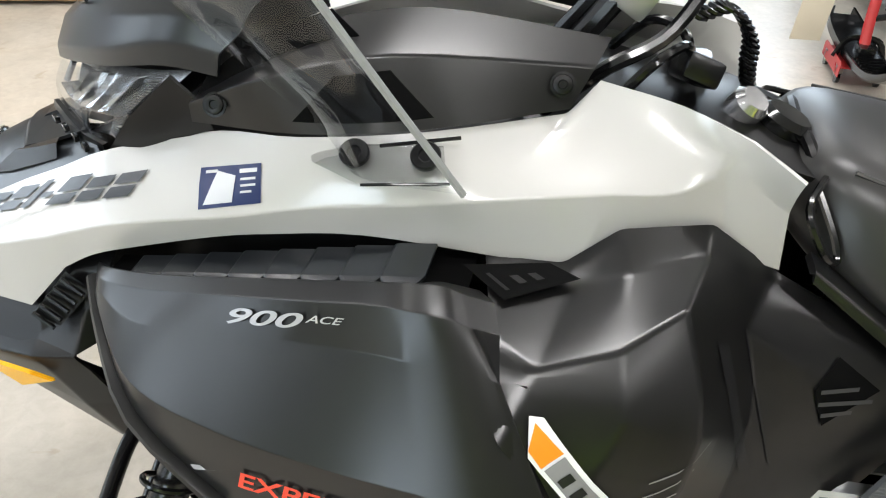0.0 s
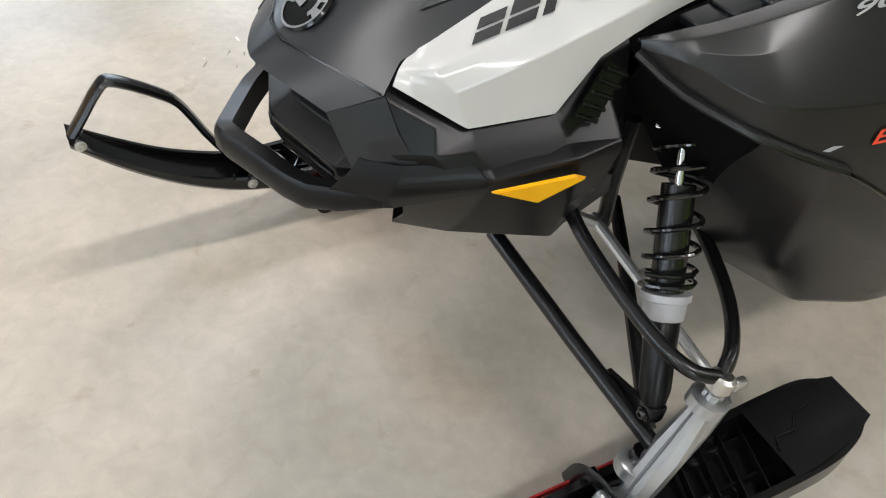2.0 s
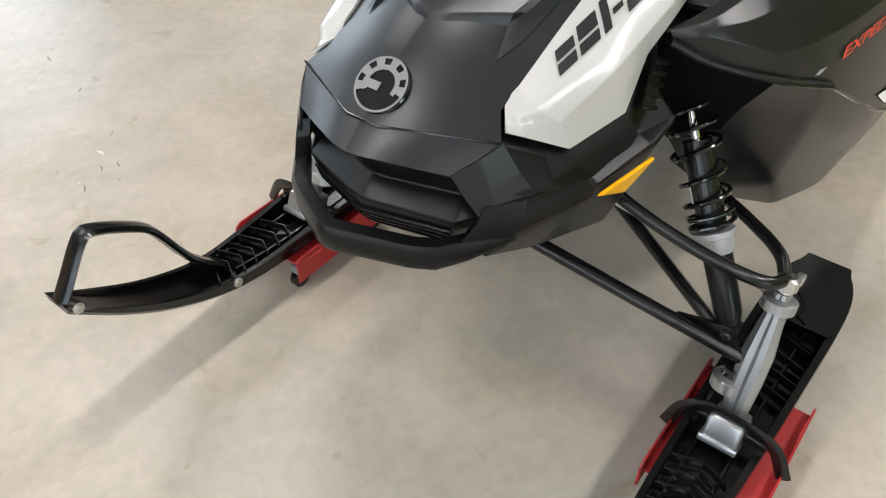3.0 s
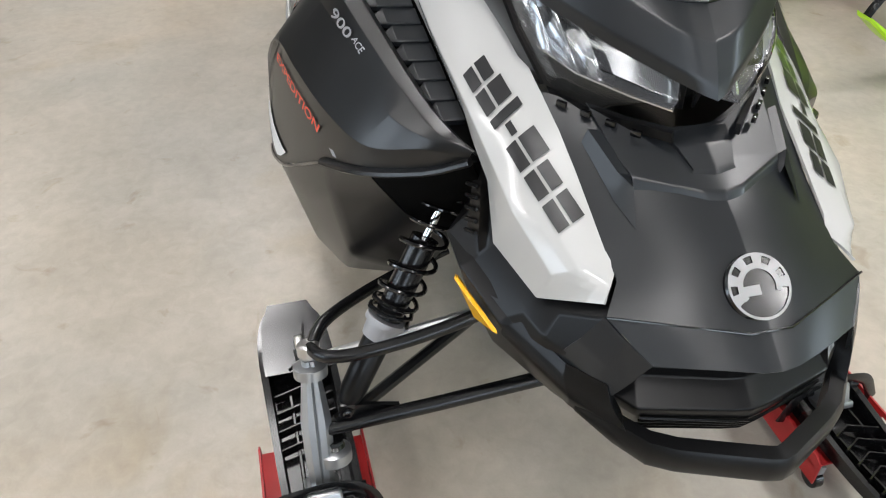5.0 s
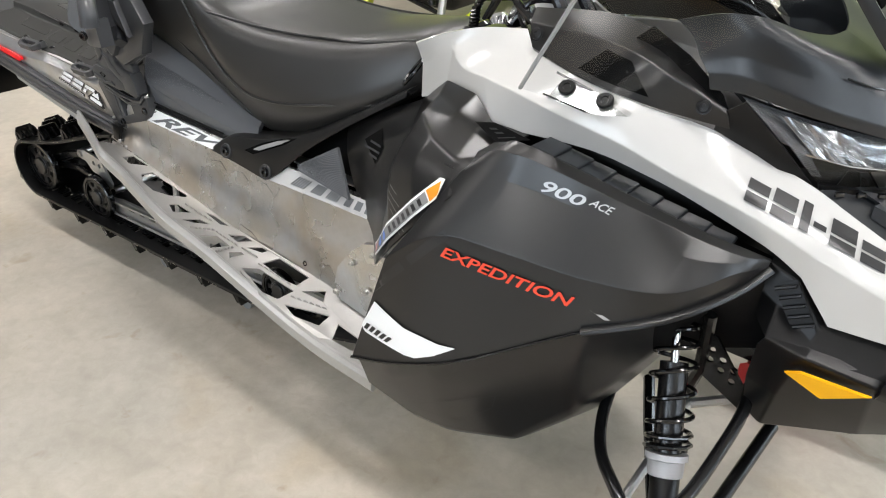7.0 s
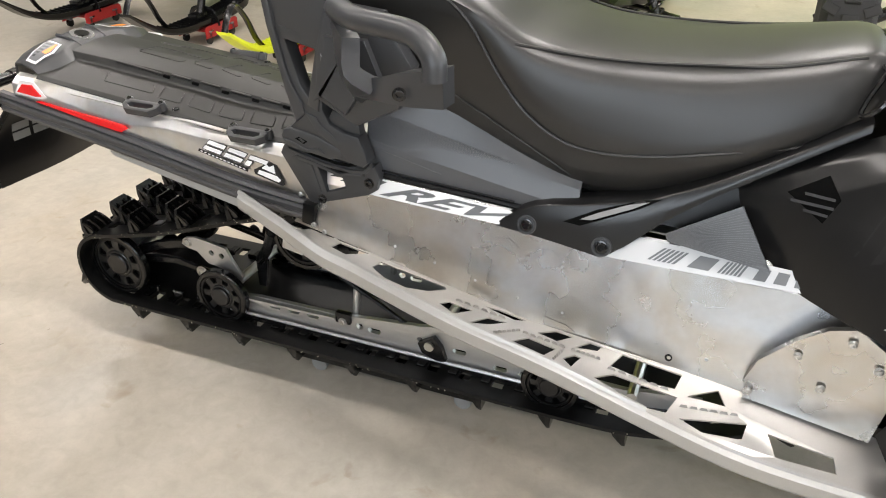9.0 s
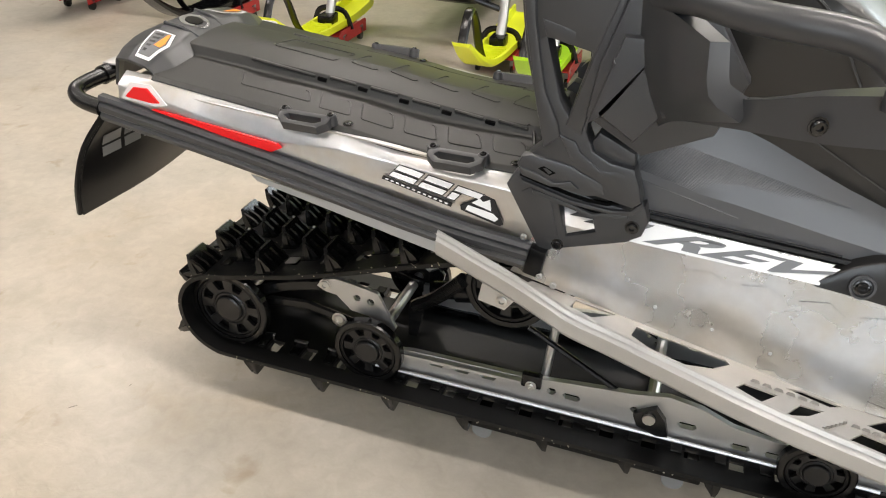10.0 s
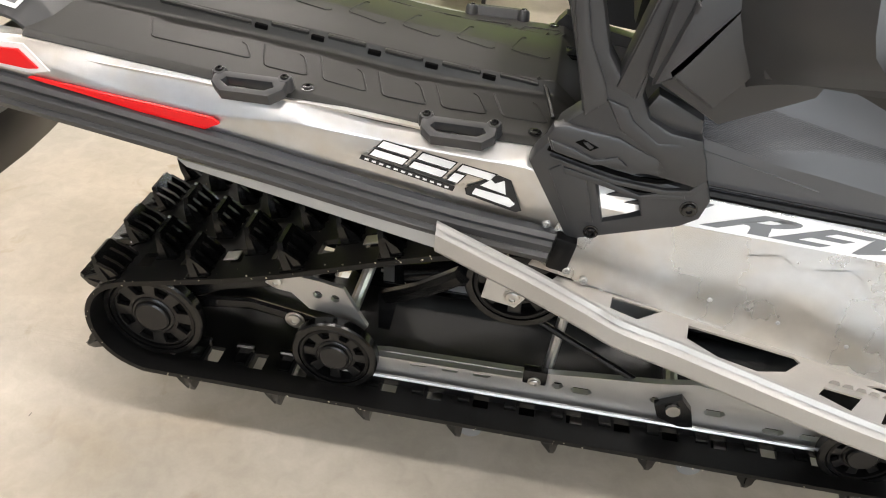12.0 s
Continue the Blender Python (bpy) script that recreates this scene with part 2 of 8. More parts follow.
def shell(rows, t, s=1, ku=1, kv=1, crease=0.0, least=7):
    """A panel of thickness t on a face given by rows of points; crease rounds its folds."""
    bm = skin(refine(rows, ku, kv), s)
    bm.normal_update()
    if crease:
        fold = [e for e in bm.edges if len(e.link_faces) == 2 and radians(least) < e.calc_face_angle(0) < radians(120)]
        bmesh.ops.bevel(bm, geom=fold, offset=crease, segments=2, profile=0.5, affect="EDGES", clamp_overlap=True)
        bm.normal_update()
    bmesh.ops.remove_doubles(bm, verts=bm.verts, dist=2e-4)
    bmesh.ops.recalc_face_normals(bm, faces=bm.faces)
    bm.normal_update()
    c = sum((f.calc_center_median() * f.calc_area() for f in bm.faces), Vector()) / sum(f.calc_area() for f in bm.faces)
    if sum((f.calc_center_median() - core(c)).dot(f.normal) * f.calc_area() for f in bm.faces) < 0:
        bmesh.ops.reverse_faces(bm, faces=bm.faces)
        bm.normal_update()
    bm.verts.index_update()
    into = [v.normal.copy() for v in bm.verts]
    where = [v.co.copy() for v in bm.verts]
    ext = bmesh.ops.extrude_face_region(bm, geom=bm.faces[:], use_keep_orig=True)
    fresh = [g for g in ext["geom"] if isinstance(g, bmesh.types.BMVert)]
    tree = {tuple(round(k, 6) for k in w): n for w, n in zip(where, into)}
    for v in fresh:
        v.co -= tree.get(tuple(round(k, 6) for k in v.co), Vector()) * t
    bmesh.ops.recalc_face_normals(bm, faces=bm.faces)
    return bm


def core(c):
    """The point that a panel round c turns its back on."""
    return Vector((c.x * 0.6 - 0.1, 0, min(c.z, 0.6) * 0.9))


def tube(pts, r, n=10, k=4, r2=None, caps=True):
    p = catmull(pts, k) if k > 1 and len(pts) > 2 else [Vector(q) for q in pts]
    bm = bmesh.new()
    rings = []
    d = (p[1] - p[0]).normalized()
    up = Vector((0, 0, 1)) if abs(d.z) < 0.9 else Vector((1, 0, 0))
    side = d.cross(up).normalized()
    for i, q in enumerate(p):
        d = (p[min(i + 1, len(p) - 1)] - p[max(i - 1, 0)]).normalized()
        side = (side - d * side.dot(d)).normalized()
        top = side.cross(d)
        f = i / (len(p) - 1)
        rr = r if r2 is None else r + (r2 - r) * f
        ra, rb = (rr if isinstance(rr, tuple) else (rr, rr))
        rings.append([bm.verts.new(q + side * math.cos(a) * ra + top * math.sin(a) * rb) for a in (2 * math.pi * j / n for j in range(n))])
    for a, b in zip(rings[:-1], rings[1:]):
        for j in range(n):
            bm.faces.new((a[j], a[(j + 1) % n], b[(j + 1) % n], b[j]))
    if caps:
        bm.faces.new(rings[0][::-1])
        bm.faces.new(rings[-1])
    bmesh.ops.recalc_face_normals(bm, faces=bm.faces)
    return bm


def lathe(profile, a, b, n=24):
    """Profile of (along, radius) turned about the line from a to b."""
    a, b = Vector(a), Vector(b)
    d = (b - a).normalized()
    up = Vector((0, 0, 1)) if abs(d.z) < 0.9 else Vector((1, 0, 0))
    u = d.cross(up).normalized()
    v = d.cross(u)
    bm = bmesh.new()
    rings = [[bm.verts.new(a + d * h + (u * math.cos(w) + v * math.sin(w)) * max(r, 1e-4)) for w in (2 * math.pi * j / n for j in range(n))] for h, r in profile]
    for p, q in zip(rings[:-1], rings[1:]):
        for j in range(n):
            bm.faces.new((p[j], p[(j + 1) % n], q[(j + 1) % n], q[j]))
    for ring in (rings[0], rings[-1]):
        bm.faces.new(ring)
    bmesh.ops.recalc_face_normals(bm, faces=bm.faces)
    return bm


def block(size, m=None, bevel=0.0, seg=2):
    bm = bmesh.new()
    bmesh.ops.create_cube(bm, size=1.0)
    bmesh.ops.scale(bm, vec=size, verts=bm.verts)
    if bevel:
        bmesh.ops.bevel(bm, geom=bm.edges[:], offset=bevel, segments=seg, affect="EDGES", profile=0.6)
    if m is not None:
        bm.transform(m)
    return bm


def plate(poly, fn, t, holes=(), bevel=0.0, step=0.0):
    """A flat outline with holes; fn maps (u, v, w) into the place, w across the thickness t."""
    bm = bmesh.new()
    for loop in (poly, *holes):
        vs = [bm.verts.new((u, v, 0)) for u, v in loop]
        for i in range(len(vs)):
            bm.edges.new((vs[i], vs[(i + 1) % len(vs)]))
    bmesh.ops.triangle_fill(bm, use_beauty=True, use_dissolve=False, edges=bm.edges[:])
    if step:
        for ax in (0, 1):
            lo = min(v.co[ax] for v in bm.verts)
            hi = max(v.co[ax] for v in bm.verts)
            c = lo + step
            while c < hi:
                no = (1, 0, 0) if ax == 0 else (0, 1, 0)
                bmesh.ops.bisect_plane(bm, geom=bm.verts[:] + bm.edges[:] + bm.faces[:], plane_co=[c * x for x in no], plane_no=no)
                c += step
    for f in bm.faces:
        if f.normal.z < 0:
            f.normal_flip()
    bm.normal_update()
    ext = bmesh.ops.extrude_face_region(bm, geom=bm.faces[:])
    for v in (g for g in ext["geom"] if isinstance(g, bmesh.types.BMVert)):
        v.co.z = t
    bmesh.ops.recalc_face_normals(bm, faces=bm.faces)
    if bevel:
        rim = [e for e in bm.edges if len(e.link_faces) == 2 and all(abs(v.co.z - t) < 1e-6 for v in e.verts) and e.calc_face_angle(0) > 1]
        bmesh.ops.bevel(bm, geom=rim, offset=bevel, segments=2, profile=0.5, affect="EDGES", clamp_overlap=True)
    for v in bm.verts:
        v.co = Vector(fn(v.co.x, v.co.y, v.co.z))
    bmesh.ops.recalc_face_normals(bm, faces=bm.faces)
    return bm


def quad_map(a, b, c, d, lift=0.0):
    """Maps the unit square onto four corners: a at (0,0), b (1,0), c (1,1), d (0,1); w along the face."""
    a, b, c, d = map(Vector, (a, b, c, d))
    n = (b - a).cross(d - a).normalized()
    return lambda u, v, w: a * (1 - u) * (1 - v) + b * u * (1 - v) + c * u * v + d * (1 - u) * v + n * (w + lift)


def join(*bms):
    out = bmesh.new()
    for b in bms:
        me = bpy.data.meshes.new("tmp")
        b.to_mesh(me)
        b.free()
        out.from_mesh(me)
        bpy.data.meshes.remove(me)
    return out


def bolt(name, at, axis, r, parent, material=None, h=0.006):
    at, axis = Vector(at), Vector(axis).normalized()
    prof = [(0, r * 1.25), (h * 0.25, r * 1.25), (h * 0.3, r), (h * 0.8, r * 0.95), (h, r * 0.75), (h, r * 0.45), (h * 0.5, r * 0.4)]
    return part(name, lathe(prof, at, at + axis, 12), material or STEEL, parent)


def letters(text, fn, depth=0.0008, bold=0.0, lean=0.0):
    """Lettering stretched over the unit square and laid on a face by fn."""
    cu = bpy.data.curves.new("lettering", "FONT")
    cu.body = text
    cu.extrude = 0.0
    cu.offset = bold
    cu.shear = lean
    ob = bpy.data.objects.new("lettering", cu)
    scene.collection.objects.link(ob)
    bpy.context.view_layer.update()
    me = bpy.data.meshes.new_from_object(ob.evaluated_get(bpy.context.evaluated_depsgraph_get()))
    bpy.data.objects.remove(ob)
    bpy.data.curves.remove(cu)
    bm = bmesh.new()
    bm.from_mesh(me)
    bpy.data.meshes.remove(me)
    xs = [v.co.x for v in bm.verts]
    ys = [v.co.y for v in bm.verts]
    x0, x1, y0, y1 = min(xs), max(xs), min(ys), max(ys)
    for v in bm.verts:
        v.co = Vector(fn((v.co.x - x0) / (x1 - x0), (v.co.y - y0) / (y1 - y0), depth))
    return bm


def lay(polys, fn, w=0.0008):
    """Flat decal shapes given in the unit square."""
    bm = bmesh.new()
    for poly in polys:
        bm.faces.new([bm.verts.new(Vector(fn(u, v, w))) for u, v in poly])
    return bm

# ---- hall ----
def concrete():
    m = mat("polished_concrete", (0.475, 0.428, 0.367), 0.29, grain=0.5, grain_scale=150, bump=0.03, bump_scale=160, stain=0.05, stain_scale=1.1, var=0.06, spec=0.3)
    nt = m.node_tree
    b = nt.nodes["Principled BSDF"]
    tc = nt.nodes.new("ShaderNodeTexCoord")
    col = b.inputs["Base Color"].links[0].from_socket

    def noise(scale, detail, lo, hi, dark, light):
        nonlocal col
        n = nt.nodes.new("ShaderNodeTexNoise")
        n.inputs["Scale"].default_value = scale
        n.inputs["Detail"].default_value = detail
        n.inputs["Distortion"].default_value = 0.6
        nt.links.new(tc.outputs["Object"], n.inputs["Vector"])
        r = nt.nodes.new("ShaderNodeValToRGB")
        r.color_ramp.elements[0].position, r.color_ramp.elements[1].position = lo, hi
        r.color_ramp.elements[0].color = (*dark, 1)
        r.color_ramp.elements[1].color = (*light, 1)
        nt.links.new(n.outputs["Fac"], r.inputs[0])
        mul = nt.nodes.new("ShaderNodeMix")
        mul.data_type, mul.blend_type = "RGBA", "MULTIPLY"
        mul.inputs[0].default_value = 1.0
        nt.links.new(col, mul.inputs[6])
        nt.links.new(r.outputs[0], mul.inputs[7])
        col = mul.outputs[2]

    noise(0.9, 3, 0.3, 0.7, (0.87, 0.905, 0.92), (1.07, 1.03, 0.97))
    noise(5, 3, 0.3, 0.7, (0.87, 0.87, 0.86), (1.03, 1.03, 1.03))
    noise(28, 4, 0.3, 0.7, (0.91, 0.905, 0.90), (1.03, 1.03, 1.03))
    noise(9, 5, 0.25, 0.36, (0.80, 0.74, 0.66), (1, 1, 1))
    noise(2.2, 5, 0.28, 0.42, (0.93, 0.88, 0.80), (1, 1, 1))
    spots = nt.nodes.new("ShaderNodeTexVoronoi")
    spots.inputs["Scale"].default_value = 2.3
    nt.links.new(tc.outputs["Object"], spots.inputs["Vector"])
    rr = nt.nodes.new("ShaderNodeValToRGB")
    rr.color_ramp.elements[0].position, rr.color_ramp.elements[1].position = 0.012, 0.022
    rr.color_ramp.elements[0].color = (0.35, 0.32, 0.3, 1)
    rr.color_ramp.elements[1].color = (1, 1, 1, 1)
    nt.links.new(spots.outputs["Distance"], rr.inputs[0])
    mul = nt.nodes.new("ShaderNodeMix")
    mul.data_type, mul.blend_type = "RGBA", "MULTIPLY"
    mul.inputs[0].default_value = 1.0
    nt.links.new(col, mul.inputs[6])
    nt.links.new(rr.outputs[0], mul.inputs[7])
    nt.links.new(mul.outputs[2], b.inputs["Base Color"])
    # trowel marks
    fine = b.inputs["Normal"].links[0].from_socket
    for scale, depth in ((11, 0.0035), (38, 0.0012)):
        n = nt.nodes.new("ShaderNodeTexNoise")
        n.inputs["Scale"].default_value, n.inputs["Detail"].default_value, n.inputs["Distortion"].default_value = scale, 4, 1.2
        nt.links.new(tc.outputs["Object"], n.inputs["Vector"])
        trowel = nt.nodes.new("ShaderNodeBump")
        trowel.inputs["Strength"].default_value, trowel.inputs["Distance"].default_value = 0.35, depth
        nt.links.new(n.outputs["Fac"], trowel.inputs["Height"])
        nt.links.new(fine, trowel.inputs["Normal"])
        fine = trowel.outputs["Normal"]
    nt.links.new(fine, b.inputs["Normal"])
    return m


FLOORM = concrete()
WALLM = mat("hall_wall_paint", (0.26, 0.255, 0.25), 0.7, grain=0.2, stain=0.05, stain_scale=0.8)
GREENW = mat("lime_wall_paint", (0.44, 0.53, 0.19), 0.6, grain=0.2, stain=0.05, stain_scale=0.8)
CEILM = mat("hall_ceiling_paint", (0.5, 0.5, 0.5), 0.8, grain=0.2)
X0, X1, Y0, Y1, HT = -9.0, 8.0, -8.5, 8.5, 4.6


def slab(name, size, at, material):
    return tagged(part(name, block(size, Matrix.Translation(at)), material), kind="structure")


tagged(slab("floor", (X1 - X0 + 0.6, Y1 - Y0 + 0.6, 0.2), ((X0 + X1) / 2, (Y0 + Y1) / 2, -0.1), FLOORM), "bare trowelled grey beige concrete floor with stains", "floor")
tagged(slab("ceiling", (X1 - X0 + 0.6, Y1 - Y0 + 0.6, 0.2), ((X0 + X1) / 2, (Y0 + Y1) / 2, HT + 0.1), CEILM), "plain painted hall ceiling", "ceiling")
tagged(slab("wall_west", (0.2, Y1 - Y0, HT), (X0 - 0.1, (Y0 + Y1) / 2, HT / 2), WALLM), "plain painted hall wall", "wall")
DAY = glow("daylight_sky", (0.93, 0.97, 1.0), 1.2)
FRAMEM = mat("white_window_frame", (0.7, 0.7, 0.7), 0.4)
GLASS = clear("window_glass", (0.95, 0.97, 0.97), 0.01)


def area_light(at, turn, size, watts, color):
    data = bpy.data.lights.new("area_light", "AREA")
    data.shape, data.size, data.size_y = "RECTANGLE", *size
    data.energy, data.color = watts, color
    ob = new("area_light", data)
    ob.location, ob.rotation_euler = at, turn
    return ob


COOL = (0.74, 0.88, 1.0)


def glazed_wall(name, m, reach, gaps, zs, paint, text, bright):
    """A wall along its own x with window openings, frames, panes and the sky behind them; m sets it in place, its y pointing outwards."""
    z0, z1 = zs
    edges = [reach[0]] + [v for g in gaps for v in g] + [reach[1]]
    bms = [block((b - a, 0.2, HT), Matrix.Translation(((a + b) / 2, 0, HT / 2))) for a, b in zip(edges[::2], edges[1::2])]
    for a, b in gaps:
        bms.append(block((b - a, 0.2, z0), Matrix.Translation(((a + b) / 2, 0, z0 / 2))))
        bms.append(block((b - a, 0.2, HT - z1), Matrix.Translation(((a + b) / 2, 0, (HT + z1) / 2))))
    whole = join(*bms)
    whole.transform(m)
    tagged(part(name, whole, paint), text, "wall", kind="structure")
    for k, (a, b) in enumerate(gaps):
        w = tagged(new("window_" + name[5:] + "_" + str(k + 1)), "tall hall window with white frame", "window", kind="structure")
        w.matrix_basis = m @ Matrix.Translation(((a + b) / 2, 0, z0))
        half, h = (b - a) / 2, z1 - z0
        for sx in (-half + 0.04, 0.0, half - 0.04):
            part("window_frame", block((0.08, 0.12, h), Matrix.Translation((sx, 0, h / 2)), 0.004), FRAMEM, w)
        for sz in (0.04, h * 0.5, h - 0.04):
            part("window_bar", block((2 * half, 0.1, 0.07), Matrix.Translation((0, 0, sz)), 0.004), FRAMEM, w)
        pane = part("pane", block((2 * half - 0.02, 0.006, h - 0.02), Matrix.Translation((0, 0.02, h / 2))), GLASS, w)
        pane.visible_shadow = False
        lamp = area_light((0, 0, 0), (0, 0, 0), (2 * half - 0.1, h - 0.1), bright * math.pi * 2 * half * h, COOL)
        lamp.matrix_basis = m @ Matrix.Translation(((a + b) / 2, -0.12, (z0 + z1) / 2)) @ pose(0, 0, 0, -90, 0, 0)
    sky = block((reach[1] - reach[0], 0.02, HT), m @ Matrix.Translation(((reach[0] + reach[1]) / 2, 0.5, HT / 2)))
    tagged(part("backdrop_" + name[5:], sky, DAY), "bright overcast daylight outside the windows", "backdrop", kind="structure")


# the north window is unseen, added as fill light for the north side
glazed_wall("wall_north", pose(0, Y1 + 0.1, 0), (X0, X1), [(2.2, 5.0)], (0.9, 3.4), GREENW, "lime green painted hall wall with a window", 7.0)
glazed_wall("wall_south", pose(0, Y0 - 0.1, 0, 0, 0, 180), (-X1, -X0), [(-2.7, -0.1), (0.7, 3.45)], (1.5, 4.3), WALLM, "plain painted hall wall with tall windows", 5.0)
glazed_wall("wall_east", pose(X1 + 0.1, 0, 0, 0, 0, -90), (Y0, Y1), [(-6.4, -3.6), (-2.6, 0.2), (1.2, 4.0)], (0.9, 4.0), WALLM, "plain painted hall wall with a row of windows", 3.6)

TUBE = glow("lit_tube", (1.0, 0.985, 0.955), 9.0)
LAMPW = mat("lamp_white_enamel", (0.75, 0.75, 0.74), 0.5)


def strip_light(at):
    lamp = thing("strip_light", "white ceiling strip light with lit tubes", "light", "strip lights", at)
    part("housing", block((1.5, 0.5, 0.05), Matrix.Translation((0, 0, 0.05)), 0.008), LAMPW, lamp)
    for y in (-0.16, 0.0, 0.16):
        part("tube", lathe([(0, 0.016), (0, 0.025), (1.4, 0.025), (1.4, 0.016)], (-0.7, y, -0.01), (0.7, y, -0.01), 10), TUBE, lamp)
    return lamp


SPOTS = [(lx, ly) for ly in (-4.4, -0.8, 3.3) for lx in (-6.6, -3.6, -0.6, 2.4, 5.4)]
first_lamp = strip_light((*SPOTS[0], HT - 0.09))
for lx, ly in SPOTS[1:]:
    copy_thing(first_lamp, Matrix.Translation((lx, ly, HT - 0.09)))
for lx, ly in SPOTS:
    area_light((lx, ly, HT - 0.14), (0, 0, 0), (1.4, 0.42), {-4.4: 32.0, -0.8: 68.0, 3.3: 94.0}[ly] * (0.76 if lx > 2 else 0.6 if lx < -3 else 1.15), (1.0, 0.985, 0.955))

# chips and scratches in the concrete
CHIP = mat("chipped_concrete", (0.22, 0.195, 0.165), 0.7, grain=0.4)
PALE = mat("pale_chip", (0.62, 0.60, 0.57), 0.5, grain=0.3)
chance = random.Random(11)
floor_ob = bpy.data.objects["floor"]
for cx, cy, count, spread in ((0.27, -1.2, 5, 0.06), (0.18, -1.28, 4, 0.07), (-0.05, -1.75, 3, 0.12), (-2.64, -0.2, 2, 0.06)):
    for k in range(count):
        x, y, a = cx + chance.gauss(0, spread), cy + chance.gauss(0, spread), chance.gauss(0.9, 0.35)
        long, wide, n = chance.uniform(0.006, 0.028), chance.uniform(0.0015, 0.0045), 7
        ring = [(long * math.cos(i * 2 * math.pi / n) * chance.uniform(0.6, 1), wide * math.sin(i * 2 * math.pi / n) * chance.uniform(0.6, 1)) for i in range(n)]
        shape = lay([ring], lambda u, v, w, x=x, y=y, a=a: Vector((x + u * math.cos(a) - v * math.sin(a), y + u * math.sin(a) + v * math.cos(a), 0.002)))
        part("chip", shape, PALE if k % 4 == 3 else CHIP, floor_ob)

# ---- the snowmobile: body ----
sled = thing("snowmobile", "black and white touring snowmobile standing on red wheeled dollies", "snowmobile")

# rows of body points: (x, half width, z)
HOOD = [
    [(0.463, 0, 0.709), (0.458, 0.022, 0.708), (0.411, 0.133, 0.698)],
    [(0.427, 0, 0.736), (0.423, 0.026, 0.736), (0.356, 0.17, 0.731)],
    [(0.423, 0, 0.739), (0.419, 0.026, 0.739), (0.353, 0.168, 0.7335)],
    [(0.384, 0, 0.766), (0.381, 0.03, 0.766), (0.325, 0.147, 0.757)],
    [(0.335, 0, 0.800), (0.328, 0.034, 0.80), (0.258, 0.15, 0.789)],
    [(0.27, 0, 0.834), (0.262, 0.036, 0.833), (0.185, 0.156, 0.827)],
    [(0.19, 0, 0.866), (0.182, 0.04, 0.866), (0.085, 0.166, 0.884)],
]


def mirror_rows(rows):
    return [[(x, -y, z) for x, y, z in r[:0:-1]] + list(r) for r in rows]


HOOD = [[a, tuple(Vector(b).lerp(Vector(c), 0.4) + Vector((0.004, 0, 0.003))), c] for a, b, c in HOOD]
hood = part("hood", shell(loft(mirror_rows(HOOD), 3, 3, (), (1, 2, 3)), 0.004, crease=0.003, least=8), HOODM, sled, "satin black nose hood", deg=40, even=True)
SEAM = [(0.427, 0.026, 0.7385), (0.358, 0.171, 0.7335)]
part("seam_line", tube([(x, -y, z) for x, y, z in SEAM[::-1]] + SEAM, 0.0016, 6, 1), GLOSSB, hood)
# raised rib behind the badge
RIB = [
    [(0.300, 0.0, 0.812), (0.294, 0.02, 0.812), (0.248, 0.098, 0.812)],
    [(0.284, 0.0, 0.834), (0.278, 0.028, 0.834), (0.236, 0.100, 0.838)],
    [(0.240, 0.0, 0.848), (0.235, 0.034, 0.848), (0.20, 0.110, 0.853)],
    [(0.195, 0.0, 0.869), (0.19, 0.04, 0.869), (0.13, 0.122, 0.886)],
]
part("rib", shell(mirror_rows(RIB), 0.004, crease=0.004), HOODM, hood, deg=40, even=True)
BLOCKR = [[(0.264, 0, 0.838), (0.259, 0.035, 0.834)], [(0.255, 0, 0.847), (0.250, 0.027, 0.846)], [(0.224, 0, 0.864), (0.220, 0.037, 0.862)], [(0.19, 0, 0.870), (0.185, 0.045, 0.869)]]
part("rib_block", shell([[(x, -y, z) for x, y, z in r[:0:-1]] + r for r in BLOCKR], 0.006, crease=0.003), HOODM, hood, deg=40, even=True)
for s in (1, -1):
    FIN = [[(0.287, 0.111, 0.797), (0.245, 0.124, 0.813), (0.165, 0.138, 0.850)], [(0.248, 0.103, 0.832), (0.228, 0.116, 0.842), (0.165, 0.132, 0.868)], [(0.248, 0.098, 0.812), (0.232, 0.101, 0.838), (0.17, 0.117, 0.868)]]
    part("fin", skin(FIN, s), HOODM, hood)

# dark engine bay behind the covers
BAY = [[(0.10, 0.0, 0.86), (0.10, 0.13, 0.84), (0.12, 0.15, 0.70), (0.10, 0.12, 0.56)], [(-0.15, 0.0, 0.90), (-0.15, 0.19, 0.88), (-0.12, 0.21, 0.70), (-0.12, 0.18, 0.50)], [(-0.40, 0.0, 0.95), (-0.40, 0.20, 0.91), (-0.40, 0.26, 0.70), (-0.40, 0.22, 0.42)], [(-0.60, 0.0, 0.90), (-0.60, 0.16, 0.86), (-0.60, 0.22, 0.68), (-0.60, 0.22, 0.42)]]
part("engine_bay", shell(mirror_rows(BAY), 0.004, 1, 2, 2), PLASTIC, sled)

# badge
badge = part("badge", lathe([(0, 0.041), (0.004, 0.041), (0.007, 0.0385)], (0.381, 0, 0.764), (0.405, 0, 0.794), 40), GLOSSB, hood, "round chrome and black emblem")
BN = Vector((0.62, 0, 0.785)).normalized()
BU, BV = Vector((0, 1, 0)), BN.cross(Vector((0, 1, 0)))
BO = Vector((0.381, 0, 0.764)) + BN * 0.0075


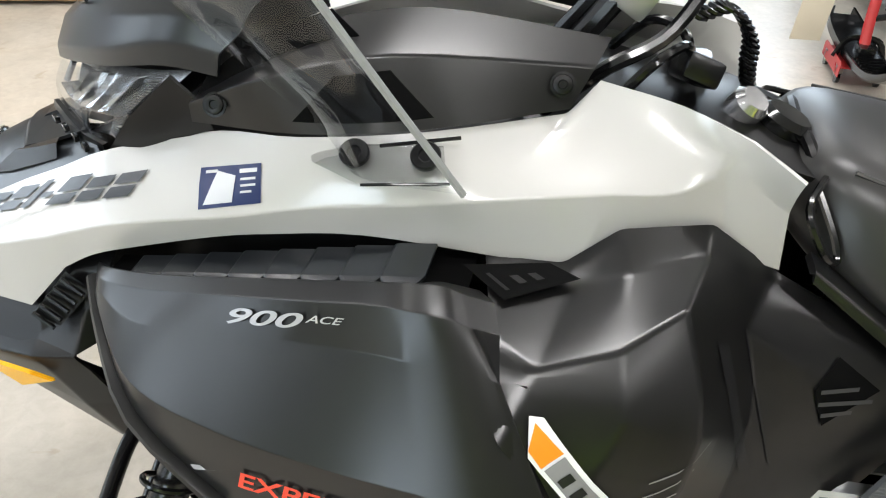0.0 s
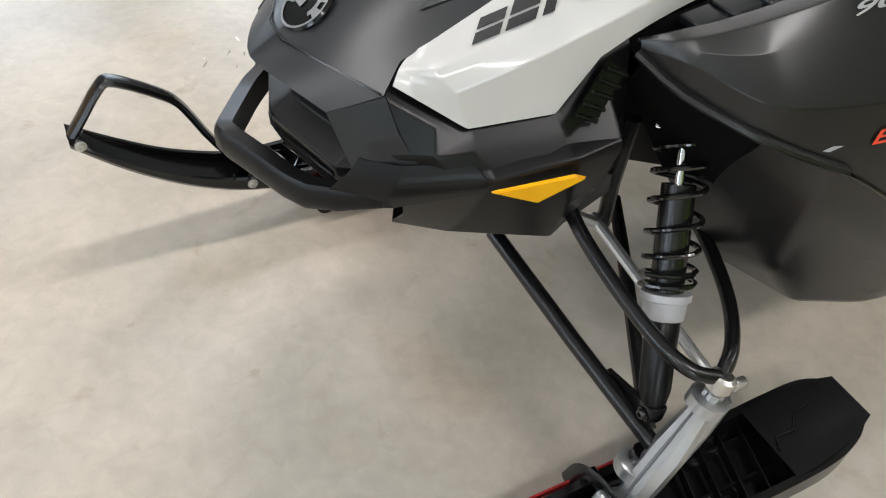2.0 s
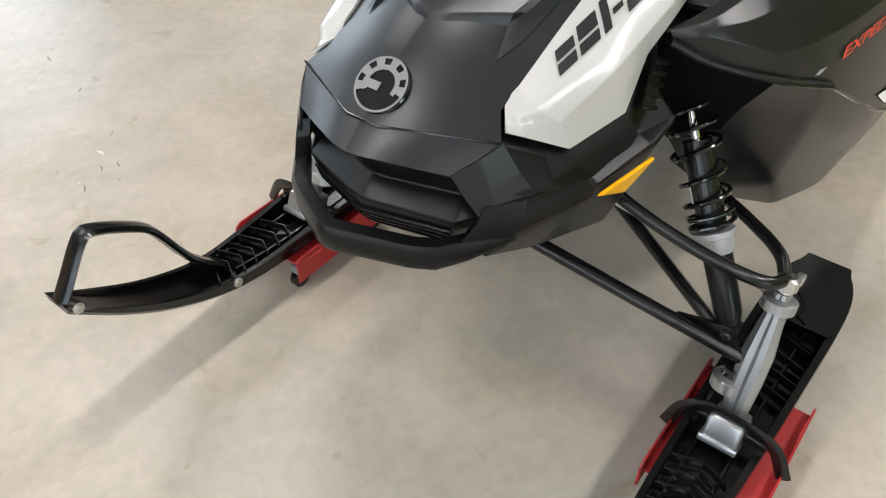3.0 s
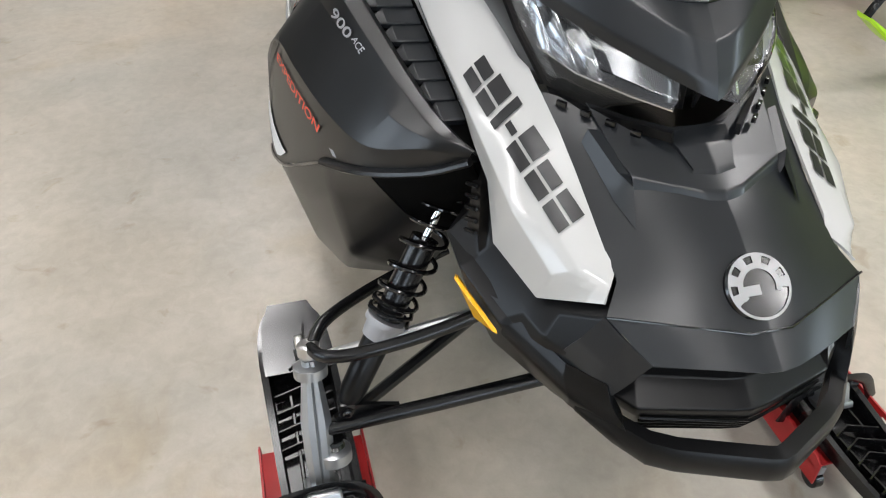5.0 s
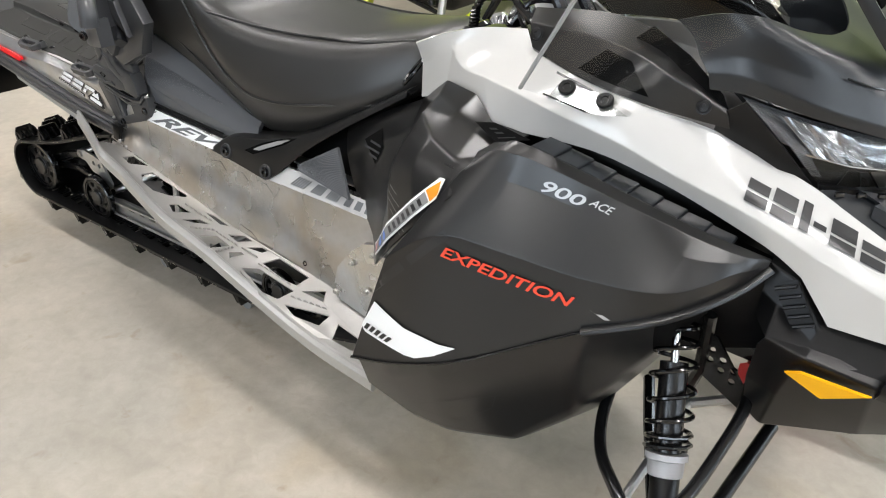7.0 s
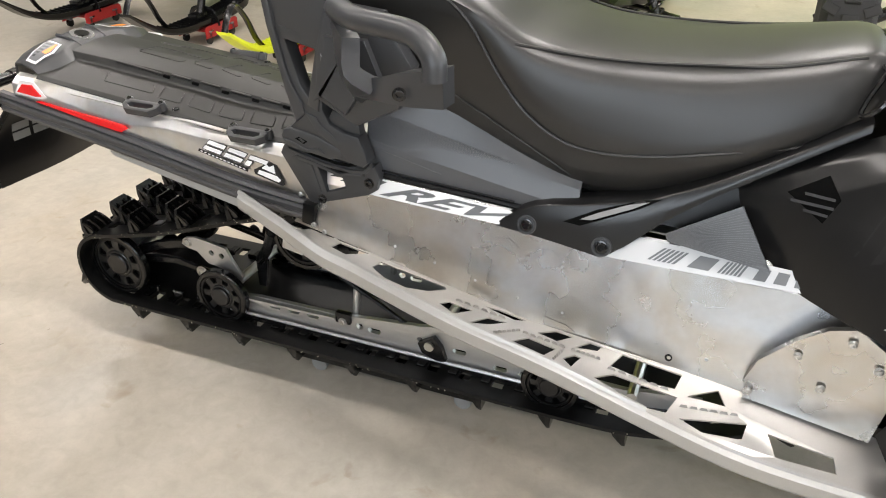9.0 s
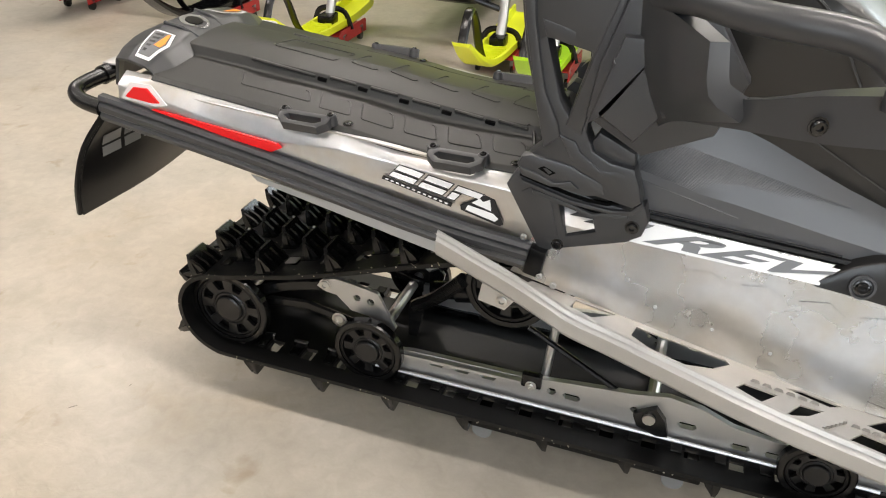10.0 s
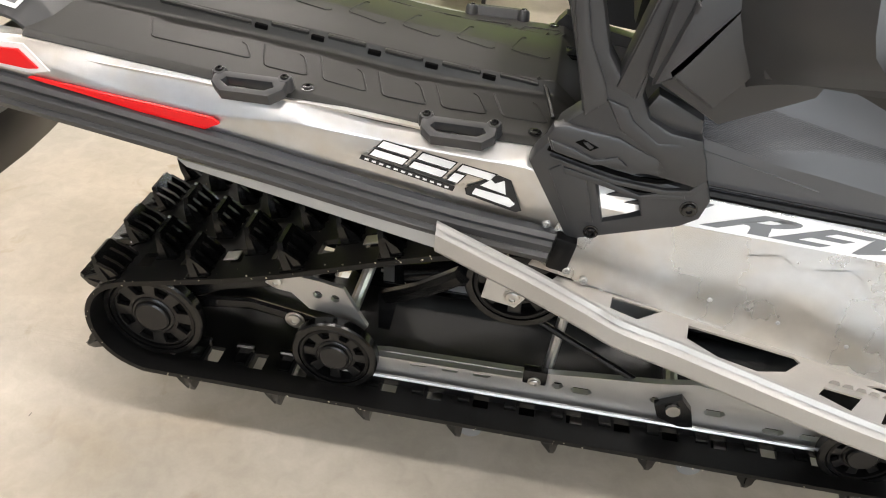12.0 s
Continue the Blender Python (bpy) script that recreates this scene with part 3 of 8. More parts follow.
def ring_plate(r0, r1, a0, a1, h, n=40):
    bm = bmesh.new()
    for i in range(n):
        t0, t1 = (radians(a0 + (a1 - a0) * (i + k) / n) for k in (0, 1))
        ps = [BO + BN * h + (BU * math.cos(t) + BV * math.sin(t)) * r for r, t in ((r0, t0), (r1, t0), (r1, t1), (r0, t1))]
        bm.faces.new([bm.verts.new(p) for p in ps])
    bmesh.ops.remove_doubles(bm, verts=bm.verts, dist=1e-5)
    return bm


part("rim", ring_plate(0.0362, 0.0395, 0, 360, 0.001), SILVER, badge)
part("gear_arc", ring_plate(0.0205, 0.0275, -20, 215, 0.001), SILVER, badge)
for k in range(6):
    part("tooth", ring_plate(0.0275, 0.0362, -10 + k * 40, 12 + k * 40, 0.001, 4), SILVER, badge)
part("mark", lay([[(0.0, 0.0), (1, 0), (1, 1), (0, 1)]], lambda u, v, w: BO + BN * 0.0012 + BU * (-0.028 + 0.028 * u) + BV * (-0.010 + 0.012 * v)), SILVER, badge)

# front fascia under the lip
FASC = [
    [(0.459, 0, 0.704), (0.454, 0.022, 0.703), (0.408, 0.132, 0.693), (0.372, 0.166, 0.66)],
    [(0.418, 0, 0.682), (0.414, 0.022, 0.681), (0.375, 0.125, 0.672), (0.345, 0.160, 0.65)],
    [(0.412, 0, 0.645), (0.408, 0.022, 0.644), (0.37, 0.125, 0.638), (0.34, 0.160, 0.635)],
    [(0.444, 0, 0.622), (0.440, 0.022, 0.621), (0.405, 0.134, 0.616), (0.345, 0.176, 0.618)],
    [(0.441, 0, 0.602), (0.436, 0.022, 0.601), (0.40, 0.13, 0.596), (0.345, 0.172, 0.60)],
    [(0.425, 0, 0.575), (0.42, 0.022, 0.575), (0.39, 0.122, 0.57), (0.34, 0.155, 0.572)],
]
fascia = part("fascia", shell(mirror_rows(FASC), 0.004, crease=0.003), PLASTIC, sled, "moulded black nose grille", deg=40, even=True)
for k in range(4):
    z = 0.604 - 0.009 * k
    f = (z - 0.58) / 0.031
    pts = [(0.432 + 0.014 * f, 0, z - 0.003), (0.428 + 0.014 * f, 0.022, z - 0.003), (0.396 + 0.01 * f, 0.126, z - 0.008)]
    part("grille_bar", tube([(x, -y, zz) for x, y, zz in pts[:0:-1]] + pts, 0.0022, 6, 1), PLASTIC, fascia)

# bumper: one bent bar, flat in section, with a post on each flank
def bar_loft(stations, s=1):
    """A closed bar through stations of (centre, half depth, half height, lean)."""
    rows = []
    for (x, y, z), d, h, (nx, ny) in stations:
        n = Vector((nx, ny, 0)).normalized()
        c = Vector((x, y, z))
        ring = [(-d, -h), (d * 0.7, -h), (d, -h * 0.6), (d, h * 0.6), (d * 0.6, h), (-d * 0.8, h)]
        rows.append([c + n * a + Vector((0, 0, b)) for a, b in ring])
    bm = skin(rows, s, closed=True)
    bmesh.ops.holes_fill(bm, edges=[e for e in bm.edges if e.is_boundary], sides=0)
    bmesh.ops.recalc_face_normals(bm, faces=bm.faces)
    return bm


HALF = [((0.36, 0.19, 0.594), 0.008, 0.012, (0.7, 0.8)), ((0.404, 0.156, 0.584), 0.012, 0.018, (0.8, 0.7)), ((0.436, 0.128, 0.578), 0.014, 0.02, (1, 0.5)), ((0.455, 0.10, 0.58), 0.014, 0.02, (1, 0.4)), ((0.502, 0.014, 0.596), 0.014, 0.02, (1, 0.25))]
FULL = HALF + [((0.507, 0.0, 0.598), 0.014, 0.02, (1, 0))] + [((x, -y, z), d, h, (nx, -ny)) for (x, y, z), d, h, (nx, ny) in HALF[::-1]]
bumper = part("bumper", bar_loft(FULL), PLASTIC, sled, "black plastic front bumper loop", deg=40)
for s in (1, -1):
    POST = [
        [(0.372, 0.160, 0.648), (0.388, 0.170, 0.650), (0.345, 0.206, 0.652), (0.27, 0.238, 0.660)],
        [(0.382, 0.156, 0.624), (0.402, 0.166, 0.625), (0.353, 0.21, 0.630), (0.26, 0.257, 0.648)],
        [(0.395, 0.144, 0.594), (0.422, 0.152, 0.596), (0.36, 0.204, 0.606), (0.26, 0.261, 0.636)],
        [(0.400, 0.146, 0.566), (0.418, 0.15, 0.568), (0.352, 0.199, 0.582), (0.255, 0.252, 0.618)],
    ]
    part("bumper_post", shell(POST, 0.006, s, 1, 3, crease=0.005), PLASTIC, bumper, deg=40, even=True)

for s in (1, -1):
    # flank under the white panel, with the ledge over the reflector
    FLANK = [
        [(0.345, 0.135, 0.742), (0.30, 0.163, 0.735), (0.262, 0.18, 0.72), (0.155, 0.215, 0.73), (0.11, 0.205, 0.79), (0.06, 0.20, 0.80)],
        [(0.356, 0.166, 0.728), (0.30, 0.203, 0.694), (0.262, 0.221, 0.683), (0.155, 0.25, 0.695), (0.11, 0.235, 0.76), (0.06, 0.23, 0.775)],
        [(0.358, 0.19, 0.66), (0.31, 0.225, 0.668), (0.265, 0.236, 0.67), (0.15, 0.262, 0.68), (0.09, 0.25, 0.72), (0.06, 0.24, 0.73)],
        [(0.33, 0.21, 0.63), (0.29, 0.235, 0.645), (0.25, 0.25, 0.652), (0.15, 0.278, 0.668), (0.09, 0.29, 0.682), (0.06, 0.25, 0.69)],
    ]
    FACET = [[(0.4125, 0.1335, 0.699), (0.385, 0.155, 0.715), (0.354, 0.172, 0.731)], [(0.402, 0.150, 0.662), (0.38, 0.172, 0.675), (0.345, 0.196, 0.69)], [(0.392, 0.166, 0.632), (0.37, 0.187, 0.638), (0.325, 0.214, 0.648)]]
    part("facet", shell(FACET, 0.004, s, crease=0.004), HOODM, sled, deg=40, even=True)
    part("seam_backing", shell([[(0.350, 0.12, 0.727), (0.30, 0.11, 0.745), (0.19, 0.125, 0.803), (0.07, 0.135, 0.863)], [(0.342, 0.158, 0.715), (0.30, 0.167, 0.722), (0.19, 0.172, 0.785), (0.07, 0.182, 0.845)]], 0.003, s), PLASTIC, sled)
    part("flank", shell(FLANK, 0.004, s, crease=0.004), PLASTIC, sled, deg=40, even=True)
    LEDGE = [
        [(0.335, 0.19, 0.632), (0.25, 0.242, 0.658), (0.15, 0.268, 0.676), (0.09, 0.272, 0.69)],
        [(0.34, 0.20, 0.615), (0.25, 0.262, 0.642), (0.15, 0.29, 0.668), (0.09, 0.292, 0.682)],
        [(0.34, 0.20, 0.592), (0.25, 0.254, 0.626), (0.14, 0.282, 0.648), (0.08, 0.285, 0.66)],
        [(0.32, 0.165, 0.53), (0.25, 0.212, 0.545), (0.12, 0.256, 0.56), (0.07, 0.25, 0.57)],
        [(0.32, 0.129, 0.487), (0.25, 0.165, 0.475), (0.104, 0.216, 0.456), (0.07, 0.205, 0.47)],
        [(0.30, 0.09, 0.48), (0.24, 0.10, 0.465), (0.10, 0.12, 0.45), (0.06, 0.11, 0.455)],
    ]
    belly = part("belly_pan", shell(LEDGE, 0.004, s, crease=0.005), PLASTIC, sled, deg=40, even=True)
    REF = [(0.252, 0.257, 0.629), (0.185, 0.2655, 0.598), (0.126, 0.279, 0.632), (0.15, 0.287, 0.648)]
    n = (Vector(REF[1]) - Vector(REF[0])).cross(Vector(REF[2]) - Vector(REF[0])).normalized()
    if n.y < 0:
        n = -n
    bm = bmesh.new()
    vs = [bm.verts.new(Vector(p) + n * 0.004) for p in REF]
    f = bm.faces.new(vs)
    r = bmesh.ops.extrude_face_region(bm, geom=[f])
    for v in (g for g in r["geom"] if isinstance(g, bmesh.types.BMVert)):
        v.co += n * 0.006
    for v in bm.verts:
        v.co.y *= s
    bmesh.ops.recalc_face_normals(bm, faces=bm.faces)
    bmesh.ops.bevel(bm, geom=bm.edges[:], offset=0.002, segments=2, affect="EDGES")
    part("reflector", bm, ORANGE, belly, "amber side reflector")
    part("louvre_patch", skin([[(0.15, 0.262, 0.712), (0.105, 0.248, 0.772)], [(0.115, 0.268, 0.705), (0.075, 0.25, 0.752)]], s), PLASTIC, sled)
    for k in range(5):
        f = k / 4
        a = Vector((0.148 - 0.04 * f, 0.266 - 0.012 * f, 0.716 + 0.048 * f))
        part("louvre", tube([(a.x, s * a.y, a.z), (a.x - 0.028, s * (a.y + 0.006), a.z - 0.012)], 0.003, 6, 1), PLASTIC, sled)

    # white side panel
    WUP = [(0.310, 0.143, 0.763), (0.290, 0.150, 0.777), (0.20, 0.155, 0.826), (0.14, 0.159, 0.856), (0.081, 0.169, 0.889), (0.006, 0.176, 0.917), (-0.083, 0.203, 0.955), (-0.18, 0.236, 0.978), (-0.30, 0.226, 0.996), (-0.428, 0.158, 1.002), (-0.455, 0.136, 1.031), (-0.535, 0.162, 1.026), (-0.60, 0.188, 1.010), (-0.648, 0.215, 0.988)]
    WSO = [(0.328, 0.155, 0.756), (0.302, 0.188, 0.764), (0.205, 0.208, 0.801), (0.14, 0.212, 0.832), (0.06, 0.220, 0.866), (-0.01, 0.230, 0.893), (-0.09, 0.240, 0.922), (-0.19, 0.255, 0.946), (-0.30, 0.257, 0.962), (-0.40, 0.222, 0.974), (-0.47, 0.186, 0.988), (-0.54, 0.178, 0.996), (-0.592, 0.184, 0.993), (-0.648, 0.204, 0.968)]
    WCR = [(0.337, 0.163, 0.749), (0.284, 0.212, 0.744), (0.200, 0.236, 0.784), (0.122, 0.242, 0.812), (0.045, 0.252, 0.847), (-0.02, 0.258, 0.868), (-0.108, 0.264, 0.892), (-0.196, 0.267, 0.919), (-0.30, 0.268, 0.940), (-0.41, 0.252, 0.957), (-0.48, 0.234, 0.962), (-0.54, 0.212, 0.960), (-0.585, 0.186, 0.976), (-0.650, 0.192, 0.945)]
    WLO = [(0.344, 0.170, 0.742), (0.270, 0.222, 0.698), (0.164, 0.246, 0.709), (0.109, 0.240, 0.772), (0.063, 0.247, 0.803), (0.006, 0.247, 0.824), (-0.084, 0.254, 0.857), (-0.15, 0.258, 0.875), (-0.25, 0.261, 0.893), (-0.40, 0.256, 0.888), (-0.458, 0.25, 0.886), (-0.53, 0.215, 0.895), (-0.60, 0.188, 0.888), (-0.665, 0.176, 0.868)]
    white = part("side_panel", shell(loft([WUP, WSO, WCR, WLO], 4, 3, (1, 2, 3, 9, 10, 12), (2,)), 0.004, s, crease=0.0025, least=13), WHITE, sled, "glossy white upper side panel", deg=60, even=True)

    # headlight
    HL = [[(-0.029, 0.197, 1.009), (0.05, 0.165, 0.984), (0.135, 0.102, 0.956), (0.202, 0.036, 0.932)],
          [(0.035, 0.182, 0.95), (0.105, 0.152, 0.932), (0.168, 0.094, 0.917), (0.212, 0.042, 0.907)],
          [(0.081, 0.155, 0.893), (0.125, 0.124, 0.885), (0.172, 0.082, 0.882), (0.214, 0.043, 0.882)]]
    lamp = part("headlight", shell([[(x - 0.045, y - 0.035, z) for x, y, z in r] for r in HL], 0.003, s, 3, 3), PLASTIC, sled, "clear multi-reflector headlight")
    lens = part("lens", skin(refine(HL, 4, 4), s), LENS, lamp, "clear lens")
    lens.visible_shadow = False

    def in_lamp(u, v, deep):
        """A spot behind the lens: u along, v down, deep inwards."""
        top, mid, low = (catmull(r, 4) for r in HL)
        i = min(u * 12, 11.999)
        pick = lambda r: r[int(i)].lerp(r[int(i) + 1], i - int(i))
        a = pick(top).lerp(pick(mid), min(1, v * 2)) if v < 0.5 else pick(mid).lerp(pick(low), v * 2 - 1)
        return a + Vector((-0.75, -0.6, 0.0)) * deep

    liner = [[in_lamp(u, v, 0.03 + 0.012 * math.sin(math.pi * u)) for u in (0.0, 0.2, 0.4, 0.6, 0.8, 0.97)] for v in (0.02, 0.2, 0.4, 0.58)]
    part("liner", shell(liner, 0.001, s), LAMPG, lamp, "silver reflector liner")
    for k in range(3):
        u0, u1 = 0.16 + 0.135 * k, 0.285 + 0.135 * k
        rows = [[in_lamp(u0 + (u1 - u0) * i / 4, 0.06 + 0.5 * j / 4, 0.004 + 0.022 * (1 - ((i - 2) / 2) ** 2) * (1 - 0.8 * ((j - 1.4) / 2.6) ** 2)) for i in range(5)] for j in range(5)]
        part("reflector_cell", shell(rows, 0.0012, s), REFL, lamp)
    for k in range(30):
        a, b = in_lamp(0.0, 0.03 + 0.031 * k, 0.006), in_lamp(0.135 - 0.04 * abs(k - 18) / 18, 0.03 + 0.031 * k, 0.010)
        part("side_rib", tube([(a.x, s * a.y, a.z), (b.x, s * b.y, b.z)], 0.0009, 4, 1), REFL, lamp)
    for k in range(26):
        u = 0.60 + 0.012 * k
        a, b = in_lamp(u, 0.08, 0.022), in_lamp(u, 0.46, 0.024)
        part("guide_rib", tube([(a.x, s * a.y, a.z), (b.x, s * b.y, b.z)], 0.0009, 4, 1), REFL, lamp)
    bar = [in_lamp(0.93, v, 0.012) for v in (0.05, 0.5)]
    part("light_bar", tube([(q.x, s * q.y, q.z) for q in bar], 0.004, 6, 1), REFL, lamp)
    shelf = [[in_lamp(u, 0.58, 0.005) for u in (0.1, 0.4, 0.7, 0.97)], [in_lamp(u, 0.60, 0.045) for u in (0.1, 0.4, 0.7, 0.97)]]
    part("bezel", shell(shelf, 0.002, s), REFL, lamp)
    RIM = [[(x + 0.004, y + 0.004, z - 0.002) for x, y, z in HL[2]], [(0.088, 0.152, 0.872), (0.13, 0.125, 0.867), (0.178, 0.083, 0.866), (0.222, 0.045, 0.868)]]
    rim = part("rim", shell(RIM, 0.006, s), PLASTIC, lamp)
    for k in range(4):
        a = Vector(RIM[0][0]).lerp(Vector(RIM[0][3]), 0.2 + 0.2 * k)
        part("clip", block((0.014, 0.006, 0.008), Matrix.Translation((a.x + 0.004, s * (a.y + 0.012), a.z - 0.01)) @ pose(0, 0, 0, 0, 0, -s * 40), 0.001), GLOSSB, lamp)
    CHEEK = [[(-0.035, 0.205, 1.008), (0.03, 0.188, 0.945), (0.076, 0.162, 0.888)], [(-0.065, 0.208, 0.985), (0.0, 0.19, 0.93), (0.05, 0.168, 0.885)], [(-0.075, 0.203, 0.955), (-0.01, 0.18, 0.92), (0.04, 0.164, 0.88)]]
    part("cheek", shell(CHEEK, 0.004, s), PLASTIC, sled)
    # pod over the headlights
    POD = [
        [(0.226, 0, 0.922), (0.208, 0.030, 0.933), (0.14, 0.104, 0.964), (0.055, 0.168, 0.993), (-0.03, 0.203, 1.018), (-0.09, 0.212, 1.018)],
        [(0.218, 0, 0.940), (0.203, 0.036, 0.952), (0.135, 0.112, 0.984), (0.046, 0.176, 1.016), (-0.036, 0.208, 1.044), (-0.095, 0.214, 1.042)],
        [(0.195, 0, 0.982), (0.176, 0.046, 0.996), (0.1, 0.122, 1.032), (0.02, 0.176, 1.054), (-0.054, 0.205, 1.072), (-0.115, 0.208, 1.062)],
        [(0.13, 0, 1.038), (0.112, 0.055, 1.048), (0.06, 0.130, 1.075), (0.0, 0.180, 1.095), (-0.06, 0.206, 1.104), (-0.13, 0.205, 1.088)],
        [(0.04, 0, 1.085), (0.03, 0.06, 1.088), (0.0, 0.13, 1.105), (-0.04, 0.185, 1.128), (-0.09, 0.208, 1.13), (-0.16, 0.198, 1.108)],
    ]
    shroud = part("shroud", shell(loft(POD, 4, 4, (), (1, 2)), 0.004, s, crease=0.003, least=11), HOODM, sled, "black shroud with long creases over the headlights", deg=50, even=True)
    line = [(0.082, 0.139, 1.047), (0.116, 0.10, 1.03), (0.148, 0.05, 1.016), (0.16, 0.0, 1.013)]
    part("groove", tube([(x, s * y, z + 0.0035) for x, y, z in line], 0.0018, 6, 2), GLOSSB, shroud)
    # added near-black strip: shade of the gap between vent panel and shroud
    part("duct", shell([[(-0.05, 0.198, 0.972), (-0.14, 0.212, 1.022), (-0.24, 0.19, 1.055)], [(-0.072, 0.20, 1.01), (-0.13, 0.205, 1.06), (-0.20, 0.19, 1.09)]], 0.003, s), BORE, sled)
    # clear windshield, its rear edge and its tab with two knobs
    WS = [
        [(-0.085, 0.245, 1.085), (-0.16, 0.236, 1.02), (-0.21, 0.23, 0.972), (-0.25, 0.278, 0.968), (-0.352, 0.327, 0.995)],
        [(-0.02, 0.235, 1.14), (-0.11, 0.272, 1.12), (-0.175, 0.298, 1.09), (-0.24, 0.322, 1.08), (-0.31, 0.345, 1.06)],
        [(0.01, 0.18, 1.16), (-0.07, 0.25, 1.19), (-0.135, 0.295, 1.19), (-0.195, 0.328, 1.18), (-0.268, 0.362, 1.125)],
        [(0.02, 0.05, 1.14), (-0.03, 0.20, 1.30), (-0.08, 0.28, 1.30), (-0.13, 0.33, 1.29), (-0.195, 0.392, 1.24)],
    ]
    ws = part("windshield", skin(refine(WS, 4, 4), s), CLEAR, sled, "clear smoked windshield wing")
    ws.visible_shadow = False
    part("edge", tube([(x, s * y, z) for x, y, z in ((-0.352, 0.327, 0.995), (-0.31, 0.345, 1.06), (-0.268, 0.362, 1.125), (-0.195, 0.392, 1.24))], 0.0035, 6, 3), EDGEG, ws, "grey translucent edge")
    part("tab", shell([[(-0.19, 0.236, 0.972), (-0.25, 0.244, 0.985), (-0.32, 0.245, 0.994)], [(-0.195, 0.25, 0.962), (-0.245, 0.277, 0.962), (-0.33, 0.275, 0.97)]], 0.003, s), CLEAR, ws)
    for b in ((-0.238, 0.252, 0.977), (-0.306, 0.254, 0.985)):
        part("knob", lathe([(0, 0.0145), (0.004, 0.0145), (0.0055, 0.013), (0.0055, 0.007), (0.0035, 0.006), (0.0035, 0.002)], (b[0], s * b[1], b[2]), (b[0], s * (b[1] + 0.6), b[2] + 0.8), 18), PLASTIC, ws)
    part("slot", tube([(-0.262, s * 0.252, 0.989), (-0.335, s * 0.238, 1.001)], 0.0018, 6, 1), GLOSSB, white)
    part("slot", tube([(-0.253, s * 0.287, 0.966), (-0.334, s * 0.282, 0.977)], 0.0014, 6, 1), GLOSSB, ws)
    VENT = [
        [(-0.052, 0.202, 0.960), (-0.18, 0.238, 0.982), (-0.30, 0.229, 1.000), (-0.43, 0.160, 1.008)],
        [(-0.056, 0.212, 0.986), (-0.15, 0.232, 1.034), (-0.26, 0.208, 1.060), (-0.448, 0.140, 1.046)],
        [(-0.075, 0.175, 1.0), (-0.16, 0.175, 1.06), (-0.28, 0.14, 1.085), (-0.46, 0.10, 1.062)],
    ]
    vent = part("vent_panel", shell(loft(VENT, 4, 2, (), (1,)), 0.004, s, crease=0.003, least=12), PANEL, sled, deg=32, even=True)
    for b in ((-0.09, 0.224, 0.994), (-0.419, 0.165, 1.034)):
        bolt("screw", (b[0], s * b[1], b[2]), (0, s * 0.9, 0.4), 0.010, vent, PLASTIC, 0.004)

    # engine cover, upper and lower half
    # each station: inner trough edge, ridge (two edges), fold under the figures, main fold, seam
    STATIONS = (
        (0.062, (0.240, 0.786), (0.243, 0.79), (0.247, 0.79), (0.25, 0.786), (0.252, 0.78), (0.246, 0.768)),
        (0.03, (0.262, 0.800), (0.271, 0.809), (0.287, 0.804), (0.297, 0.795), (0.306, 0.782), (0.302, 0.745)),
        (-0.04, (0.284, 0.818), (0.296, 0.831), (0.314, 0.825), (0.342, 0.803), (0.378, 0.756), (0.38, 0.714)),
        (-0.15, (0.310, 0.854), (0.323, 0.868), (0.345, 0.862), (0.364, 0.832), (0.42, 0.757), (0.43, 0.668)),
        (-0.28, (0.336, 0.893), (0.349, 0.908), (0.376, 0.903), (0.390, 0.861), (0.452, 0.772), (0.466, 0.59)),
    )
    UP = [[(x, y, z) for y, z in st] for x, *st in STATIONS] + [
        [(-0.315, 0.336, 0.902), (-0.320, 0.351, 0.915), (-0.326, 0.381, 0.908), (-0.345, 0.402, 0.868), (-0.38, 0.468, 0.778), (-0.405, 0.492, 0.52)],
        [(-0.335, 0.330, 0.904), (-0.343, 0.349, 0.915), (-0.352, 0.381, 0.907), (-0.376, 0.403, 0.872), (-0.44, 0.480, 0.755), (-0.50, 0.502, 0.482)],
        [(-0.350, 0.320, 0.896), (-0.362, 0.345, 0.906), (-0.372, 0.378, 0.899), (-0.405, 0.406, 0.866), (-0.505, 0.489, 0.70), (-0.585, 0.502, 0.455)],
        [(-0.372, 0.310, 0.886), (-0.388, 0.337, 0.896), (-0.398, 0.370, 0.889), (-0.405, 0.408, 0.850), (-0.535, 0.428, 0.68), (-0.612, 0.418, 0.47)],
    ]
    cover = part("engine_cover", shell(loft(UP, 1, 6, (), (7,)), 0.004, s, crease=0.006, least=13), PANEL, sled, "bulging satin black engine side cover", deg=40, even=True)
    part("front_flange", tube([(x, s * (y + 0.002), z) for x, y, z in ((0.066, 0.25, 0.776), (0.03, 0.305, 0.745), (-0.04, 0.384, 0.713), (-0.15, 0.433, 0.671))], (0.009, 0.006), 8, 3), PANEL, cover)
